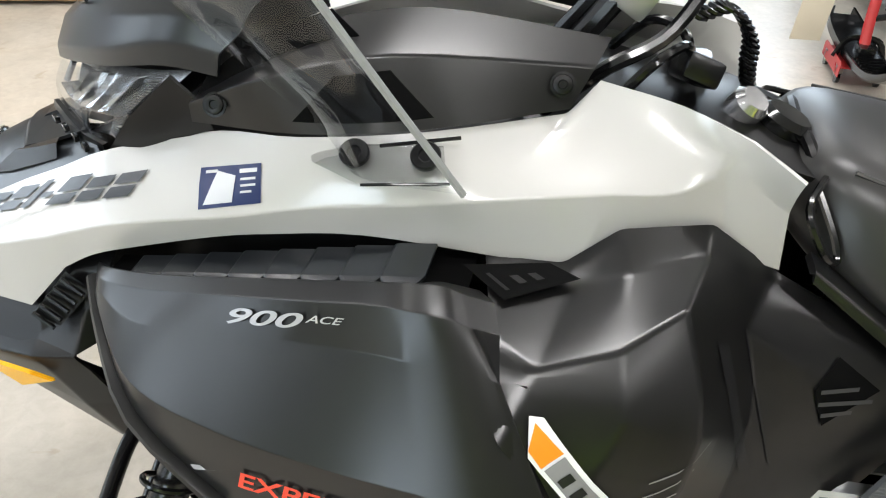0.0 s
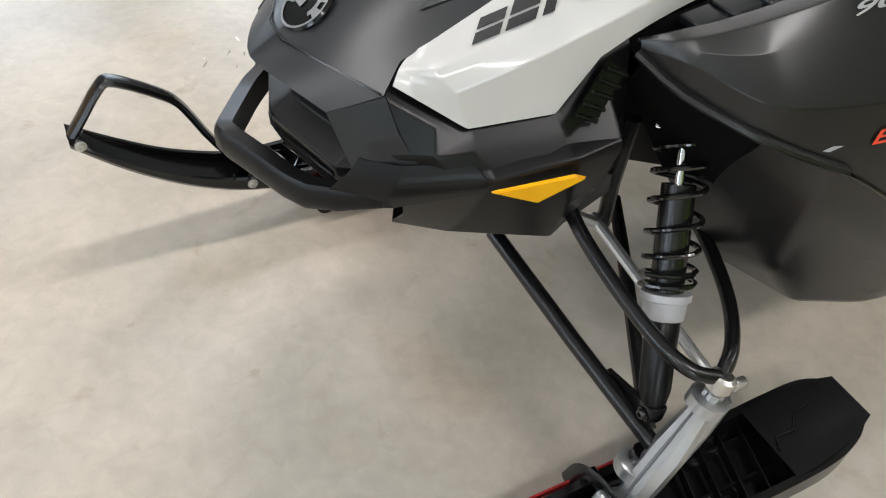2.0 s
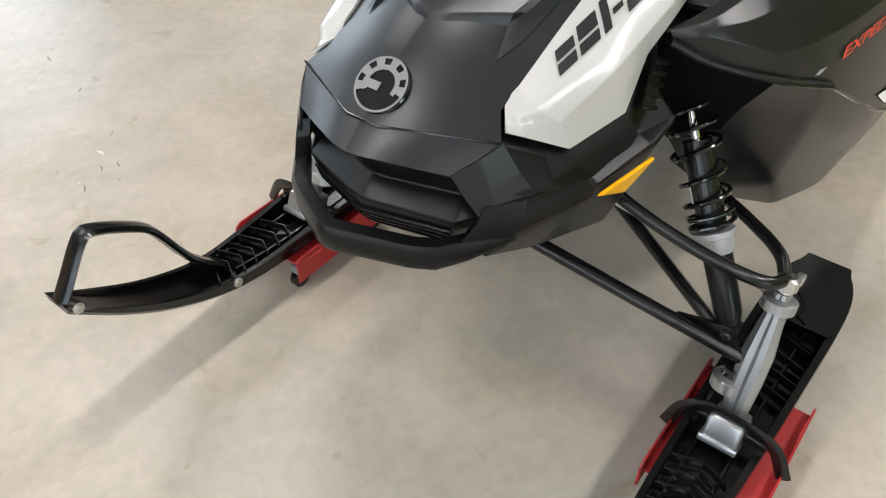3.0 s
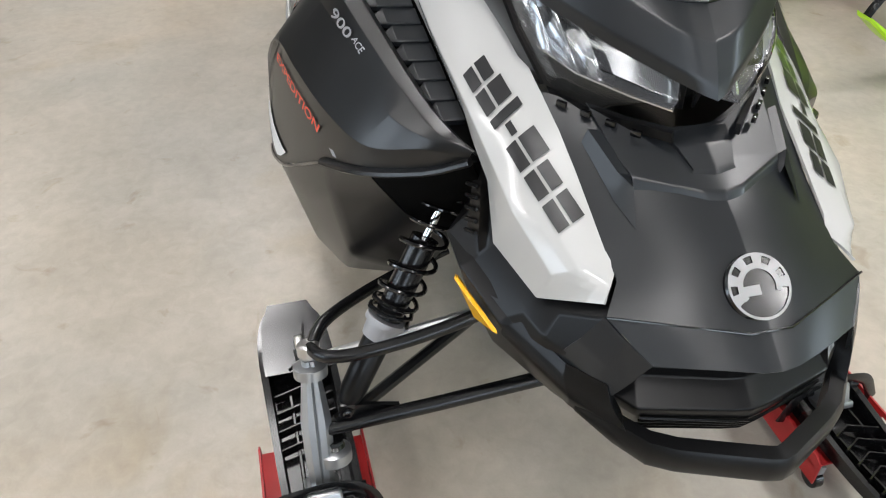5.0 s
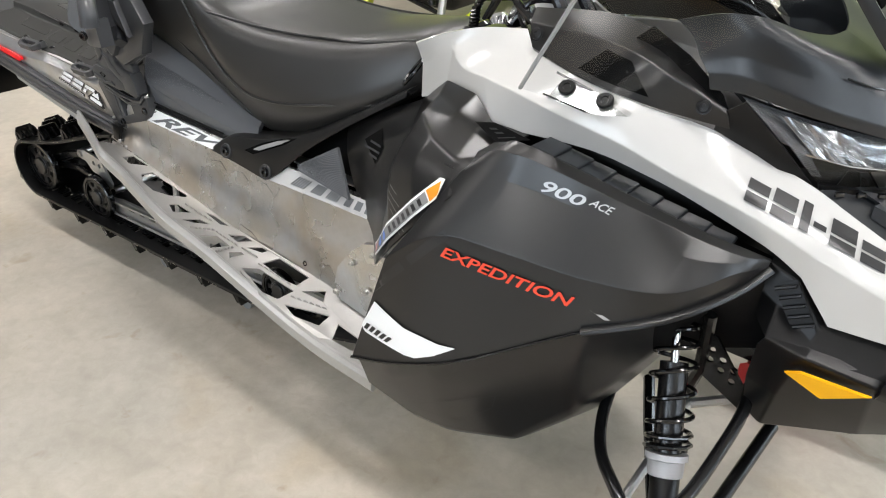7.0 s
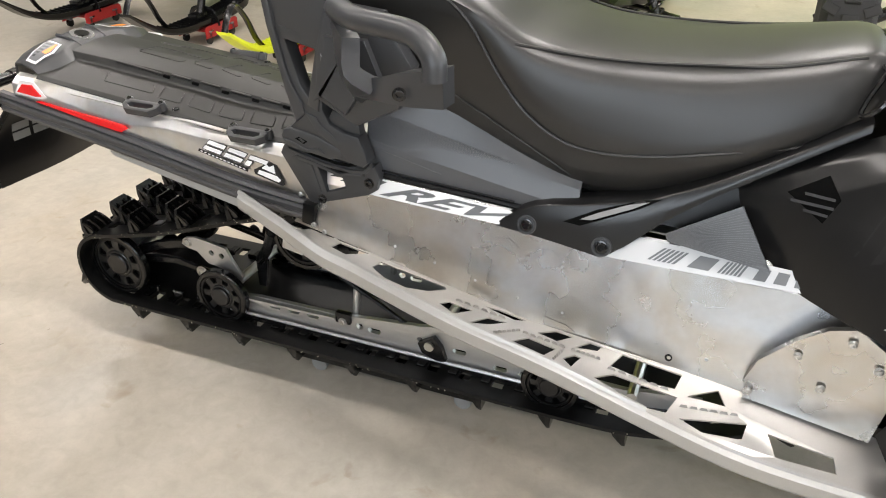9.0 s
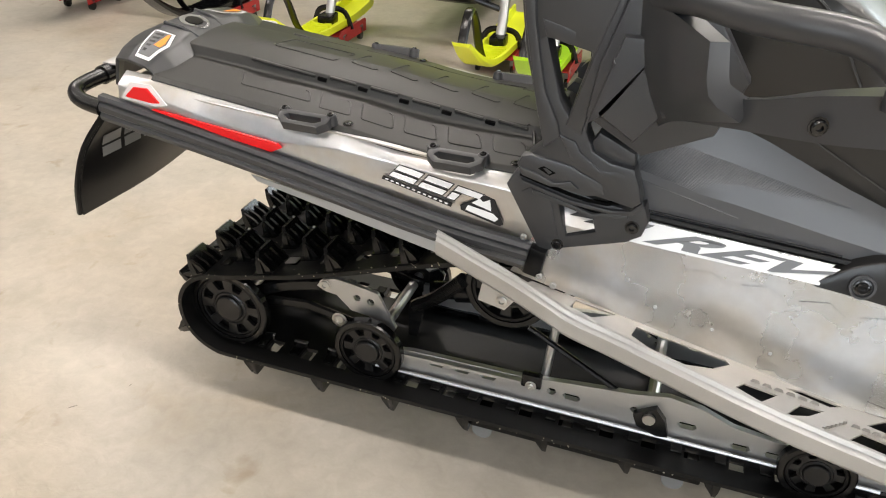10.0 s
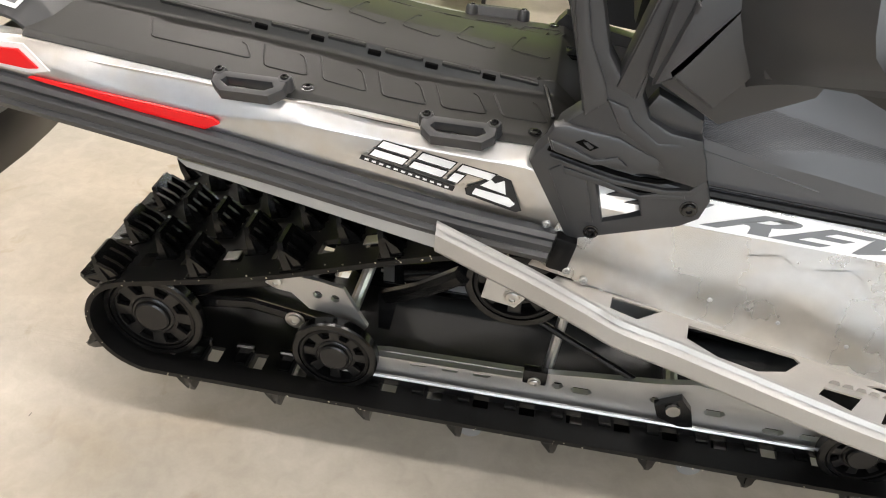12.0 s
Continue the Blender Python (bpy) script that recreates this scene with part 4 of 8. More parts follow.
    LOW = [
        [(0.05, 0.246, 0.764), (0.04, 0.23, 0.73), (0.02, 0.20, 0.70), (0.0, 0.18, 0.68)],
        [(-0.04, 0.374, 0.71), (-0.05, 0.34, 0.66), (-0.06, 0.29, 0.60), (-0.06, 0.22, 0.56)],
        [(-0.15, 0.426, 0.668), (-0.16, 0.425, 0.61), (-0.17, 0.40, 0.45), (-0.17, 0.27, 0.38)],
        [(-0.27, 0.462, 0.59), (-0.27, 0.458, 0.53), (-0.27, 0.40, 0.335), (-0.27, 0.27, 0.30)],
        [(-0.39, 0.488, 0.525), (-0.40, 0.482, 0.48), (-0.40, 0.438, 0.312), (-0.40, 0.28, 0.285)],
        [(-0.49, 0.498, 0.485), (-0.50, 0.49, 0.45), (-0.49, 0.445, 0.312), (-0.49, 0.28, 0.29)],
        [(-0.585, 0.499, 0.455), (-0.575, 0.49, 0.44), (-0.575, 0.46, 0.35), (-0.575, 0.28, 0.33)],
    ]
    lower = part("lower_cover", shell([[Vector(a).lerp(Vector(b), 0.12) for a, b in zip(LOW[1], LOW[2])], *LOW[2:]], 0.004, s, 1, 1, crease=0.02, least=6), PANEL, sled, "matt black lower engine cover", deg=45, even=True)
    # front of the lower cover in near-black, its shade put into the colour
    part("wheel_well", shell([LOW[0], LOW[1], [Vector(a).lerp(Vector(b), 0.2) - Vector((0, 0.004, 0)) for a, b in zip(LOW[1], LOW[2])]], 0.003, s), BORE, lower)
    SEAML = [(0.04, 0.297, 0.747), (-0.04, 0.383, 0.709), (-0.15, 0.4335, 0.668), (-0.28, 0.4675, 0.588), (-0.335, 0.4815, 0.553), (-0.405, 0.494, 0.518), (-0.50, 0.504, 0.482), (-0.585, 0.5035, 0.455)]
    part("seam_line", tube([(x, s * y, z) for x, y, z in SEAML], 0.0028, 6, 3), GLOSSB, cover)
    # cooling louvres between the cover and the white panel
    for k in range(8):
        f = k / 7
        a = Vector((-0.296, 0.264, 0.894)).lerp(Vector((-0.008, 0.243, 0.812)), f)
        b = Vector((-0.296, 0.341, 0.901)).lerp(Vector((-0.010, 0.284, 0.814)), f)
        c = a.lerp(b, 0.80)
        rows = [[a + Vector((-0.027, 0, 0.0045)), c + Vector((-0.027, 0, 0.0045)), b + Vector((-0.016, 0, -0.002))],
                [a + Vector((0.012, 0, -0.002)), c + Vector((0.012, 0, -0.002)), b + Vector((0.001, 0, -0.007))],
                [a + Vector((0.015, 0, -0.004)), c + Vector((0.015, 0, -0.004)), b + Vector((0.004, 0, -0.009))],
                [a + Vector((0.012, 0, -0.013)), c + Vector((0.012, 0, -0.013)), b + Vector((0.002, 0, -0.014))]]
        part("louvre", shell(rows, 0.003, s, crease=0.0012), HOODM, cover)
    # bed coloured near-black for the shade between the blades
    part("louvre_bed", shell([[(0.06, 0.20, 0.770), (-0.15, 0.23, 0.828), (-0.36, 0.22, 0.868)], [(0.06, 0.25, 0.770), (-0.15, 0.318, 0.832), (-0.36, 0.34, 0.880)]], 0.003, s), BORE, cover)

    # knee panel
    KNEE = [
        [(-0.37, 0.255, 0.888), (-0.445, 0.256, 0.893), (-0.493, 0.240, 0.930), (-0.583, 0.203, 0.927), (-0.665, 0.17, 0.862), (-0.76, 0.166, 0.815), (-0.882, 0.160, 0.748)],
        [(-0.378, 0.30, 0.886), (-0.455, 0.285, 0.888), (-0.505, 0.278, 0.906), (-0.581, 0.230, 0.909), (-0.652, 0.20, 0.853), (-0.755, 0.192, 0.802), (-0.877, 0.172, 0.738)],
        [(-0.39, 0.360, 0.879), (-0.430, 0.386, 0.870), (-0.502, 0.361, 0.884), (-0.556, 0.315, 0.905), (-0.632, 0.245, 0.838), (-0.742, 0.220, 0.765), (-0.865, 0.190, 0.70)],
        [(-0.395, 0.386, 0.868), (-0.426, 0.400, 0.856), (-0.512, 0.400, 0.838), (-0.585, 0.375, 0.805), (-0.655, 0.275, 0.745), (-0.738, 0.238, 0.72), (-0.845, 0.202, 0.66)],
        [(-0.393, 0.404, 0.845), (-0.410, 0.436, 0.826), (-0.478, 0.442, 0.755), (-0.543, 0.434, 0.68), (-0.602, 0.408, 0.612), (-0.70, 0.30, 0.595), (-0.813, 0.215, 0.605)],
    ]
    part("knee_panel", shell(loft(KNEE, 3, 3, (1, 2, 3, 4), (1, 2)), 0.004, s, crease=0.006, least=12), PANEL, sled, deg=50, even=True)

# ---- markings laid on the panels ----
from mathutils.bvhtree import BVHTree


def drape(bm, targets, way, lift=0.0012, far=0.12, cut=0.0):
    """Presses flat markings onto panels along a direction."""
    if cut:
        bmesh.ops.triangulate(bm, faces=bm.faces)
        for ax in range(3):
            lo, hi = min(v.co[ax] for v in bm.verts), max(v.co[ax] for v in bm.verts)
            no = [1.0 if k == ax else 0.0 for k in range(3)]
            for i in range(1, int((hi - lo) / cut) + 1):
                bmesh.ops.bisect_plane(bm, geom=bm.verts[:] + bm.edges[:] + bm.faces[:], plane_co=[c * (lo + i * cut) for c in no], plane_no=no)
    way = Vector(way).normalized()
    trees = []
    for ob in targets:
        me = ob.data
        trees.append(BVHTree.FromPolygons([v.co for v in me.vertices], [p.vertices for p in me.polygons]))
    lost = []
    for v in bm.verts:
        best = None
        for t in trees:
            hit, n, _, d = t.ray_cast(v.co - way * far, way)
            if hit is not None and (best is None or d < best[1]):
                best = (hit, d)
        if best:
            v.co = best[0] - way * lift
        else:
            lost.append(v)
    bmesh.ops.delete(bm, geom=lost, context="VERTS")
    return bm


def named(name):
    return {o["side"]: o for o in sled.children_recursive if o.name.split(".")[0] == name and "side" in o}


for o in sled.children_recursive:
    if o.type == "MESH" and len(o.data.vertices):
        o["side"] = 1 if sum(v.co.y for v in o.data.vertices) > 0 else -1
whites, covers, lowers, knees = named("side_panel"), named("engine_cover"), named("lower_cover"), named("knee_panel")
vents = named("vent_panel")


def slant(x0, x1, y0, y1, k=0.18):
    return [(x0 + k * y0 * 0.2, y0), (x1 + k * y0 * 0.2, y0), (x1 + k * y1 * 0.2, y1), (x0 + k * y1 * 0.2, y1)]


# wordmark on the white panels as slanted plain shapes
def bars(x0, x1, tall=0.74):
    return [slant(x0, x1, 0, 0.33), slant(x0, x1, 0.41, tall)]


MARK = bars(0.0, 0.13) + bars(0.155, 0.295, 0.86) + [slant(0.325, 0.38, 0, 0.95)] + [slant(0.40, 0.475, 0.30, 0.48)] + bars(0.50, 0.65, 0.9) + bars(0.68, 0.82) + bars(0.85, 1.0)
fl = quad_map((0.256, 0.182, 0.783), (0.015, 0.228, 0.875), (0.002, 0.205, 0.907), (0.235, 0.155, 0.808))
WORD = ((0, 2), (2, 4), (4, 5), (5, 6), (6, 8), (8, 10), (10, 12))


def wordmark(fn, target, way, material, lift=0.003, far=0.12, cut=0.008):
    for a, b in WORD:
        part("bar", drape(lay(MARK[a:b], fn), [target], way, lift=lift, far=far, cut=cut), material, target)


wordmark(fl, whites[1], (0, -1, -0.6), BLACKTXT)
fr = quad_map((0.002, -0.236, 0.868), (0.256, -0.186, 0.778), (0.235, -0.152, 0.810), (-0.012, -0.204, 0.910))
wordmark(fr, whites[-1], (0, 1, -0.6), BLACKTXT)

# blue registration sticker
st = quad_map((-0.075, 0.254, 0.89), (-0.145, 0.261, 0.913), (-0.141, 0.242, 0.947), (-0.07, 0.23, 0.924))
stick = part("sticker", drape(lay([[(0, 0), (1, 0), (1, 1), (0, 1)]], st), [whites[1]], (0, -1, -0.3), cut=0.02), BLUE, whites[1], "dark blue foil sticker")
part("print", drape(lay([[(0.08, 0.1), (0.55, 0.1), (0.6, 0.75), (0.3, 0.9)], [(0.68, 0.62), (0.92, 0.62), (0.92, 0.68), (0.68, 0.68)], [(0.68, 0.46), (0.92, 0.46), (0.92, 0.52), (0.68, 0.52)], [(0.68, 0.30), (0.86, 0.30), (0.86, 0.36), (0.68, 0.36)], [(0.66, 0.80), (0.94, 0.80), (0.94, 0.9), (0.66, 0.9)], [(0.1, 0.86), (0.3, 0.86), (0.3, 0.93), (0.1, 0.93)]], st), [whites[1]], (0, -1, -0.3), lift=0.002, cut=0.02), GREYTXT, stick)

# engine size and model word on the covers
NINE = {1: ((-0.142, 0.355, 0.838), (-0.221, 0.370, 0.861), (-0.225, 0.363, 0.875), (-0.147, 0.349, 0.853)), -1: ((-0.268, -0.386, 0.862), (-0.199, -0.370, 0.848), (-0.197, -0.361, 0.863), (-0.263, -0.374, 0.879))}
ACE = {1: ((-0.226, 0.368, 0.868), (-0.262, 0.374, 0.878), (-0.264, 0.369, 0.884), (-0.228, 0.363, 0.875)), -1: ((-0.193, -0.366, 0.854), (-0.158, -0.358, 0.842), (-0.154, -0.35, 0.853), (-0.188, -0.36, 0.862))}
MODEL = {1: ((-0.172, 0.44, 0.705), (-0.398, 0.491, 0.742), (-0.396, 0.482, 0.76), (-0.17, 0.437, 0.725)), -1: ((-0.396, -0.491, 0.742), (-0.172, -0.442, 0.708), (-0.168, -0.437, 0.727), (-0.393, -0.482, 0.76))}
for s in (1, -1):
    way = (0, -s, -0.25)
    part("size_mark", drape(letters("900", quad_map(*NINE[s]), bold=0.015, lean=0.2), [covers[s]], way, lift=0.003, cut=0.008), FIGURES, covers[s], "silver figures 900")
    part("small_word", drape(letters("ACE", quad_map(*ACE[s]), bold=0.01, lean=0.2), [covers[s]], way, lift=0.003, cut=0.006), GREYTXT, covers[s])
    part("model_word", drape(letters("EXPEDITION", quad_map(*MODEL[s]), bold=0.018, lean=0.22), [covers[s]], way, lift=0.003, cut=0.012), REDTXT, covers[s], "red model word")
    # white corner decal with a dark bar of print
    flat = quad_map((-0.562, s * 0.53, 0.532), (-0.433, s * 0.53, 0.513), (-0.355, s * 0.53, 0.57), (-0.526, s * 0.53, 0.605))
    DEC = [(0, 0), (0.8, 0.02), (0.93, 0.1), (1.0, 0.45), (1.0, 1.0), (0.86, 0.86), (0.45, 0.78), (0.14, 0.92), (0, 1)]
    part("corner_decal", drape(lay([DEC], flat), [covers[s], lowers[s]], (0, -s, 0), lift=0.003, cut=0.015), WHITED, covers[s], "white corner decal")
    word = (0.05, 0.5) if s < 0 else (0.55, 0.95)
    part("print", drape(lay([slant(word[0] + 0.09 * k, word[0] + 0.06 + 0.09 * k, 0.12, 0.32) for k in range(5)], flat), [covers[s], lowers[s]], (0, -s, 0), lift=0.005), BLACKTXT, covers[s])
    # pale moulded wedges over the seam
    for q in (((-0.155, 0.46, 0.715), (-0.135, 0.46, 0.705), (-0.085, 0.45, 0.695), (-0.12, 0.46, 0.697)), ((-0.075, 0.44, 0.70), (-0.03, 0.42, 0.713), (-0.045, 0.42, 0.722))):
        part("wedge", drape(lay([[(0, 0), (1, 0), (1, 1), (0, 1)]] if len(q) == 4 else [[(0, 0), (1, 0), (1, 1)]], quad_map(*[(x, s * y, z) for x, y, z in (q if len(q) == 4 else (*q, q[0]))])), [covers[s], lowers[s]], (0, -s, 0), lift=0.003), GREYP, covers[s])
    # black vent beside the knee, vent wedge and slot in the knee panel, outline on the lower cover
    # no real hole: a flat sheet carries the opening's shade as black
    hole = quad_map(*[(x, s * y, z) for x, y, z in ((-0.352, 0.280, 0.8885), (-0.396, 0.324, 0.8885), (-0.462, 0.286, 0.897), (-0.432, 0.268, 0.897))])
    vo = part("vent", lay([[(0, 0), (1, 0), (1, 1), (0, 1)]], hole, 0.002 * s), BORE, knees[s], "vent opening painted as a flat black sheet")
    for u0, u1, v0, v1 in ((0.45, 0.72, 0.34, 0.44), (0.45, 0.72, 0.56, 0.66), (0.30, 0.82, 0.12, 0.17)):
        part("slat", lay([[(u0, v0), (u1, v0), (u1, v1), (u0, v1)]], hole, 0.003 * s), PLASTIC, vo)
    # wedge recess painted flat, its inner shade as near-black under the slats
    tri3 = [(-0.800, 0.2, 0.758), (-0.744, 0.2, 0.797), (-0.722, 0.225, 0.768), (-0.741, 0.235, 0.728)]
    vt = part("vent", drape(lay([[(0, 0), (1, 0), (1, 1), (0, 1)]], quad_map(*[(x, s * (y + 0.02), z) for x, y, z in tri3])), [knees[s]], (0, -s, -0.4), lift=0.002, cut=0.02), BORE, knees[s], "wedge vent with slats, its shaded inside painted black")
    for xa, xb, z in ((-0.772, -0.736, 0.746), (-0.793, -0.730, 0.760), (-0.774, -0.730, 0.775)):
        bar = drape(lay([[(0, 0), (1, 0), (1, 1), (0, 1)]], lambda u, v, w, xa=xa, xb=xb, z=z, s=s: Vector((xa + (xb - xa) * u, s * 0.25, z - 0.004 * u - 0.005 * v))), [knees[s]], (0, -s, -0.4), lift=0.004, far=0.2)
        part("slat", bar, MOULD, vt)
    # knee slots: the shade inside them painted as flat black strips
    for (x0, y0, z0), (x1, y1, z1), w in (((-0.61, 0.235, 0.84), (-0.668, 0.288, 0.70), 0.015), ((-0.632, 0.222, 0.842), (-0.69, 0.27, 0.70), 0.003)):
        a, b = Vector((x0, s * (y0 + 0.03), z0)), Vector((x1, s * (y1 + 0.03), z1))
        part("slot", drape(lay([[(0, 0), (1, 0), (1, 1), (0, 1)]], lambda u, v, q, a=a, b=b, w=w: a.lerp(b, u) + Vector((w, 0, w * 0.5)) * v), [knees[s]], (0, -s, -0.3), cut=0.02), BLACKTXT, knees[s])
    for k in range(6):
        a = Vector((-0.60 + 0.014 * k, s * 0.40, 0.80 - 0.018 * k))
        b = a + Vector((0.055, 0, -0.022))
        m = a.lerp(b, 0.5) + Vector((0.006, 0, -0.007))
        line = lay([[(0, 0), (0.5, 0), (1, 0), (1, 1), (0.5, 1), (0, 1)]], lambda u, v, q, a=a, b=b, m=m: (a * (1 - u) ** 2 + m * 2 * u * (1 - u) + b * u * u) + Vector((0, 0, -0.0016)) * v)
        part("score_line", drape(line, [knees[s]], (0, -s, -0.2), cut=0.015), GREYP, knees[s])
    # inset laid on the vent panel as a flat near-black patch
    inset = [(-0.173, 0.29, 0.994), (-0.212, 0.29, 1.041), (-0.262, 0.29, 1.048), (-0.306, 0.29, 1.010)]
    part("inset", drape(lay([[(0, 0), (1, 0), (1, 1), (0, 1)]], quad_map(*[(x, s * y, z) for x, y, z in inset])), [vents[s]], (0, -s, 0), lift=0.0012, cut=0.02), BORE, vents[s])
    # long warning label
    A, B = Vector((-0.625, s * 0.425, 0.640)), Vector((-0.428, s * 0.44, 0.856))
    strip = lambda u, v, w, A=A, B=B, s=s: A.lerp(B, u) + Vector((0.022, 0, -0.018)) * (v - 0.5) + Vector((0, s * 0.05, 0))
    tg = [knees[s], covers[s]]
    lab = part("warning_label", drape(lay([[(0.0, 0), (0.06, 1.0), (0.9, 1.0), (1.0, 0.3), (0.97, 0), (0.05, 0)]], strip), tg, (0, -s, -0.2), lift=0.004, cut=0.01), WHITED, covers[s], "long warning label with an amber tip")
    part("field", drape(lay([[(0.04, 0.15), (0.06, 0.85), (0.84, 0.85), (0.84, 0.15)]], strip), tg, (0, -s, -0.2), lift=0.0055, cut=0.01), GREYP, lab)
    part("amber_tip", drape(lay([[(0.85, 0.12), (0.85, 0.88), (0.92, 0.85), (0.975, 0.25)]], strip), tg, (0, -s, -0.2), lift=0.0055, cut=0.01), AMBERTIP, lab)
    for k in range(3):
        m = PINKDOT if k == 0 else BLUEDOT
        c = [(0.10 + 0.105 * k + 0.032 * math.cos(a), 0.5 + 0.33 * math.sin(a)) for a in (i * math.pi / 5 for i in range(10))]
        part("pictogram", drape(lay([c], strip), tg, (0, -s, -0.2), lift=0.007), m, lab)
    part("print", drape(lay([[(0.4 + 0.06 * k, 0.3), (0.43 + 0.06 * k, 0.3), (0.43 + 0.06 * k, 0.75), (0.4 + 0.06 * k, 0.75)] for k in range(7)], strip), tg, (0, -s, -0.2), lift=0.007), BLACKTXT, lab)
    # long slots under the label, their shade painted as flat black strips
    for u0, u1 in ((0.12, 0.5), (0.56, 0.9)):
        a, b = (A.lerp(B, u) + Vector((0.052, s * 0.05, -0.045)) for u in (u0, u1))
        bmq = lay([[(0, 0), (1, 0), (1, 1), (0, 1)]], lambda u, v, w, a=a, b=b: a.lerp(b, u) + Vector((0.012, 0, -0.012)) * v)
        part("slot", drape(bmq, [covers[s]], (0, -s, -0.2), cut=0.02), BLACKTXT, covers[s])

    # outlined wedge low on the lower cover
    W3 = [(-0.29, 0.47, 0.474), (-0.48, 0.48, 0.365), (-0.37, 0.47, 0.365), (-0.30, 0.46, 0.435), (-0.29, 0.47, 0.474)]
    for a, b in zip(W3[:-1], W3[1:]):
        a, b = Vector((a[0], s * (a[1] + 0.03), a[2])), Vector((b[0], s * (b[1] + 0.03), b[2]))
        n = Vector((-(b - a).z, 0, (b - a).x)).normalized() * 0.002
        part("outline", drape(lay([[(0, 0), (1, 0), (1, 1), (0, 1)]], lambda u, v, w, a=a, b=b, n=n: a.lerp(b, u) + n * (v - 0.5)), [lowers[s]], (0, -s, 0), lift=0.0015, cut=0.02), BLACKTXT, lowers[s])

# ---- seat, tunnel, boards ----
SEAT = [
    (-0.675, 0.07, 0.875, 0.09, 0.90, 0.075, 0.945, 0.95),
    (-0.72, 0.12, 0.845, 0.145, 0.875, 0.115, 0.955, 0.97),
    (-0.82, 0.155, 0.785, 0.185, 0.825, 0.145, 0.935, 0.955),
    (-0.94, 0.168, 0.727, 0.208, 0.785, 0.165, 0.918, 0.935),
    (-1.05, 0.172, 0.684, 0.215, 0.78, 0.18, 0.915, 0.93),
    (-1.16, 0.172, 0.684, 0.217, 0.80, 0.19, 0.92, 0.935),
    (-1.26, 0.17, 0.72, 0.214, 0.87, 0.195, 0.945, 0.955),
    (-1.36, 0.168, 0.765, 0.21, 0.97, 0.20, 1.01, 1.02),
    (-1.50, 0.165, 0.82, 0.208, 0.99, 0.20, 1.05, 1.06),
    (-1.66, 0.16, 0.84, 0.20, 1.0, 0.19, 1.05, 1.06),
]
rows = []
for x, by, bz, sy, sz, ty, tz, cz in SEAT:
    half = [(x, by * 0.6, bz - 0.004), (x, by, bz), (x, by + (sy - by) * 0.6, bz + (sz - bz) * 0.45), (x, sy, sz), (x, (sy + ty) / 2 + 0.006, (sz + tz) / 2), (x, ty, tz), (x, ty * 0.55, cz - 0.003), (x, 0, cz)]
    rows.append(half + [(px, -py, pz) for px, py, pz in half[-2::-1]])
bm = skin(refine(rows, 2, 4))
bmesh.ops.holes_fill(bm, edges=[e for e in bm.edges if e.is_boundary], sides=0)
seat = part("seat", bm, SEATM, sled, "long black vinyl two-up seat", deg=50)


for s in (1, -1):
    for pts, r in (([(-1.42, 0.209, 1.03), (-1.356, 0.213, 0.977), (-1.303, 0.211, 0.893), (-1.246, 0.211, 0.825), (-1.172, 0.214, 0.783), (-1.089, 0.216, 0.775), (-0.998, 0.214, 0.785), (-0.925, 0.206, 0.798), (-0.798, 0.172, 0.817), (-0.72, 0.137, 0.85)], 0.003),
                   ([(-1.50, 0.182, 0.885), (-1.384, 0.187, 0.83), (-1.283, 0.191, 0.778), (-1.183, 0.193, 0.725), (-1.129, 0.175, 0.684)], 0.0016),
                   ([(-1.275, 0.202, 0.945), (-1.165, 0.171, 0.928), (-1.056, 0.156, 0.924), (-0.951, 0.144, 0.928), (-0.847, 0.140, 0.936), (-0.725, 0.114, 0.957)], 0.0028)):
        part("seam", tube([(x, s * y, z) for x, y, z in pts], r, 6, 4), SEATM, seat)
    part("nose_piping", tube([(-0.685, 0, 0.958), (-0.69, s * 0.06, 0.955), (-0.70, s * 0.095, 0.935), (-0.705, s * 0.118, 0.90), (-0.715, s * 0.105, 0.868)], 0.008, 8, 4), PLASTIC, seat)


def on_side(y0, y1=None, x0=0, x1=1):
    """Maps (x, z, w) to a wall of the tunnel whose half width runs from y0 at x0 to y1 at x1."""
    y1 = y0 if y1 is None else y1
    return lambda s: (lambda u, v, w: (u, s * (y0 + (y1 - y0) * (u - x0) / (x1 - x0) + w), v))


INNER = [(-1.80, 0.232, 0.53), (-1.54, 0.246, 0.488), (-1.22, 0.27, 0.433), (-1.0, 0.277, 0.413), (-0.69, 0.312, 0.398), (-0.55, 0.33, 0.39)]
BOARD = [(-1.865, 0.247, 0.561), (-1.80, 0.269, 0.551), (-1.73, 0.295, 0.542), (-1.659, 0.321, 0.529), (-1.617, 0.324, 0.511), (-1.55, 0.333, 0.499), (-1.488, 0.349, 0.492), (-1.31, 0.387, 0.468), (-1.13, 0.402, 0.437), (-0.95, 0.412, 0.39), (-0.777, 0.424, 0.356), (-0.57, 0.457, 0.37)]


def at_x(line, x):
    for a, b in zip(line[:-1], line[1:]):
        if x <= b[0]:
            f = (x - a[0]) / (b[0] - a[0])
            return Vector(a).lerp(Vector(b), f)
    return Vector(line[-1])


def on_board(s):
    def fn(u, v, w):
        p = at_x(INNER, u).lerp(at_x(BOARD, u), v)
        return (u, s * p.y, p.z + w)
    return fn


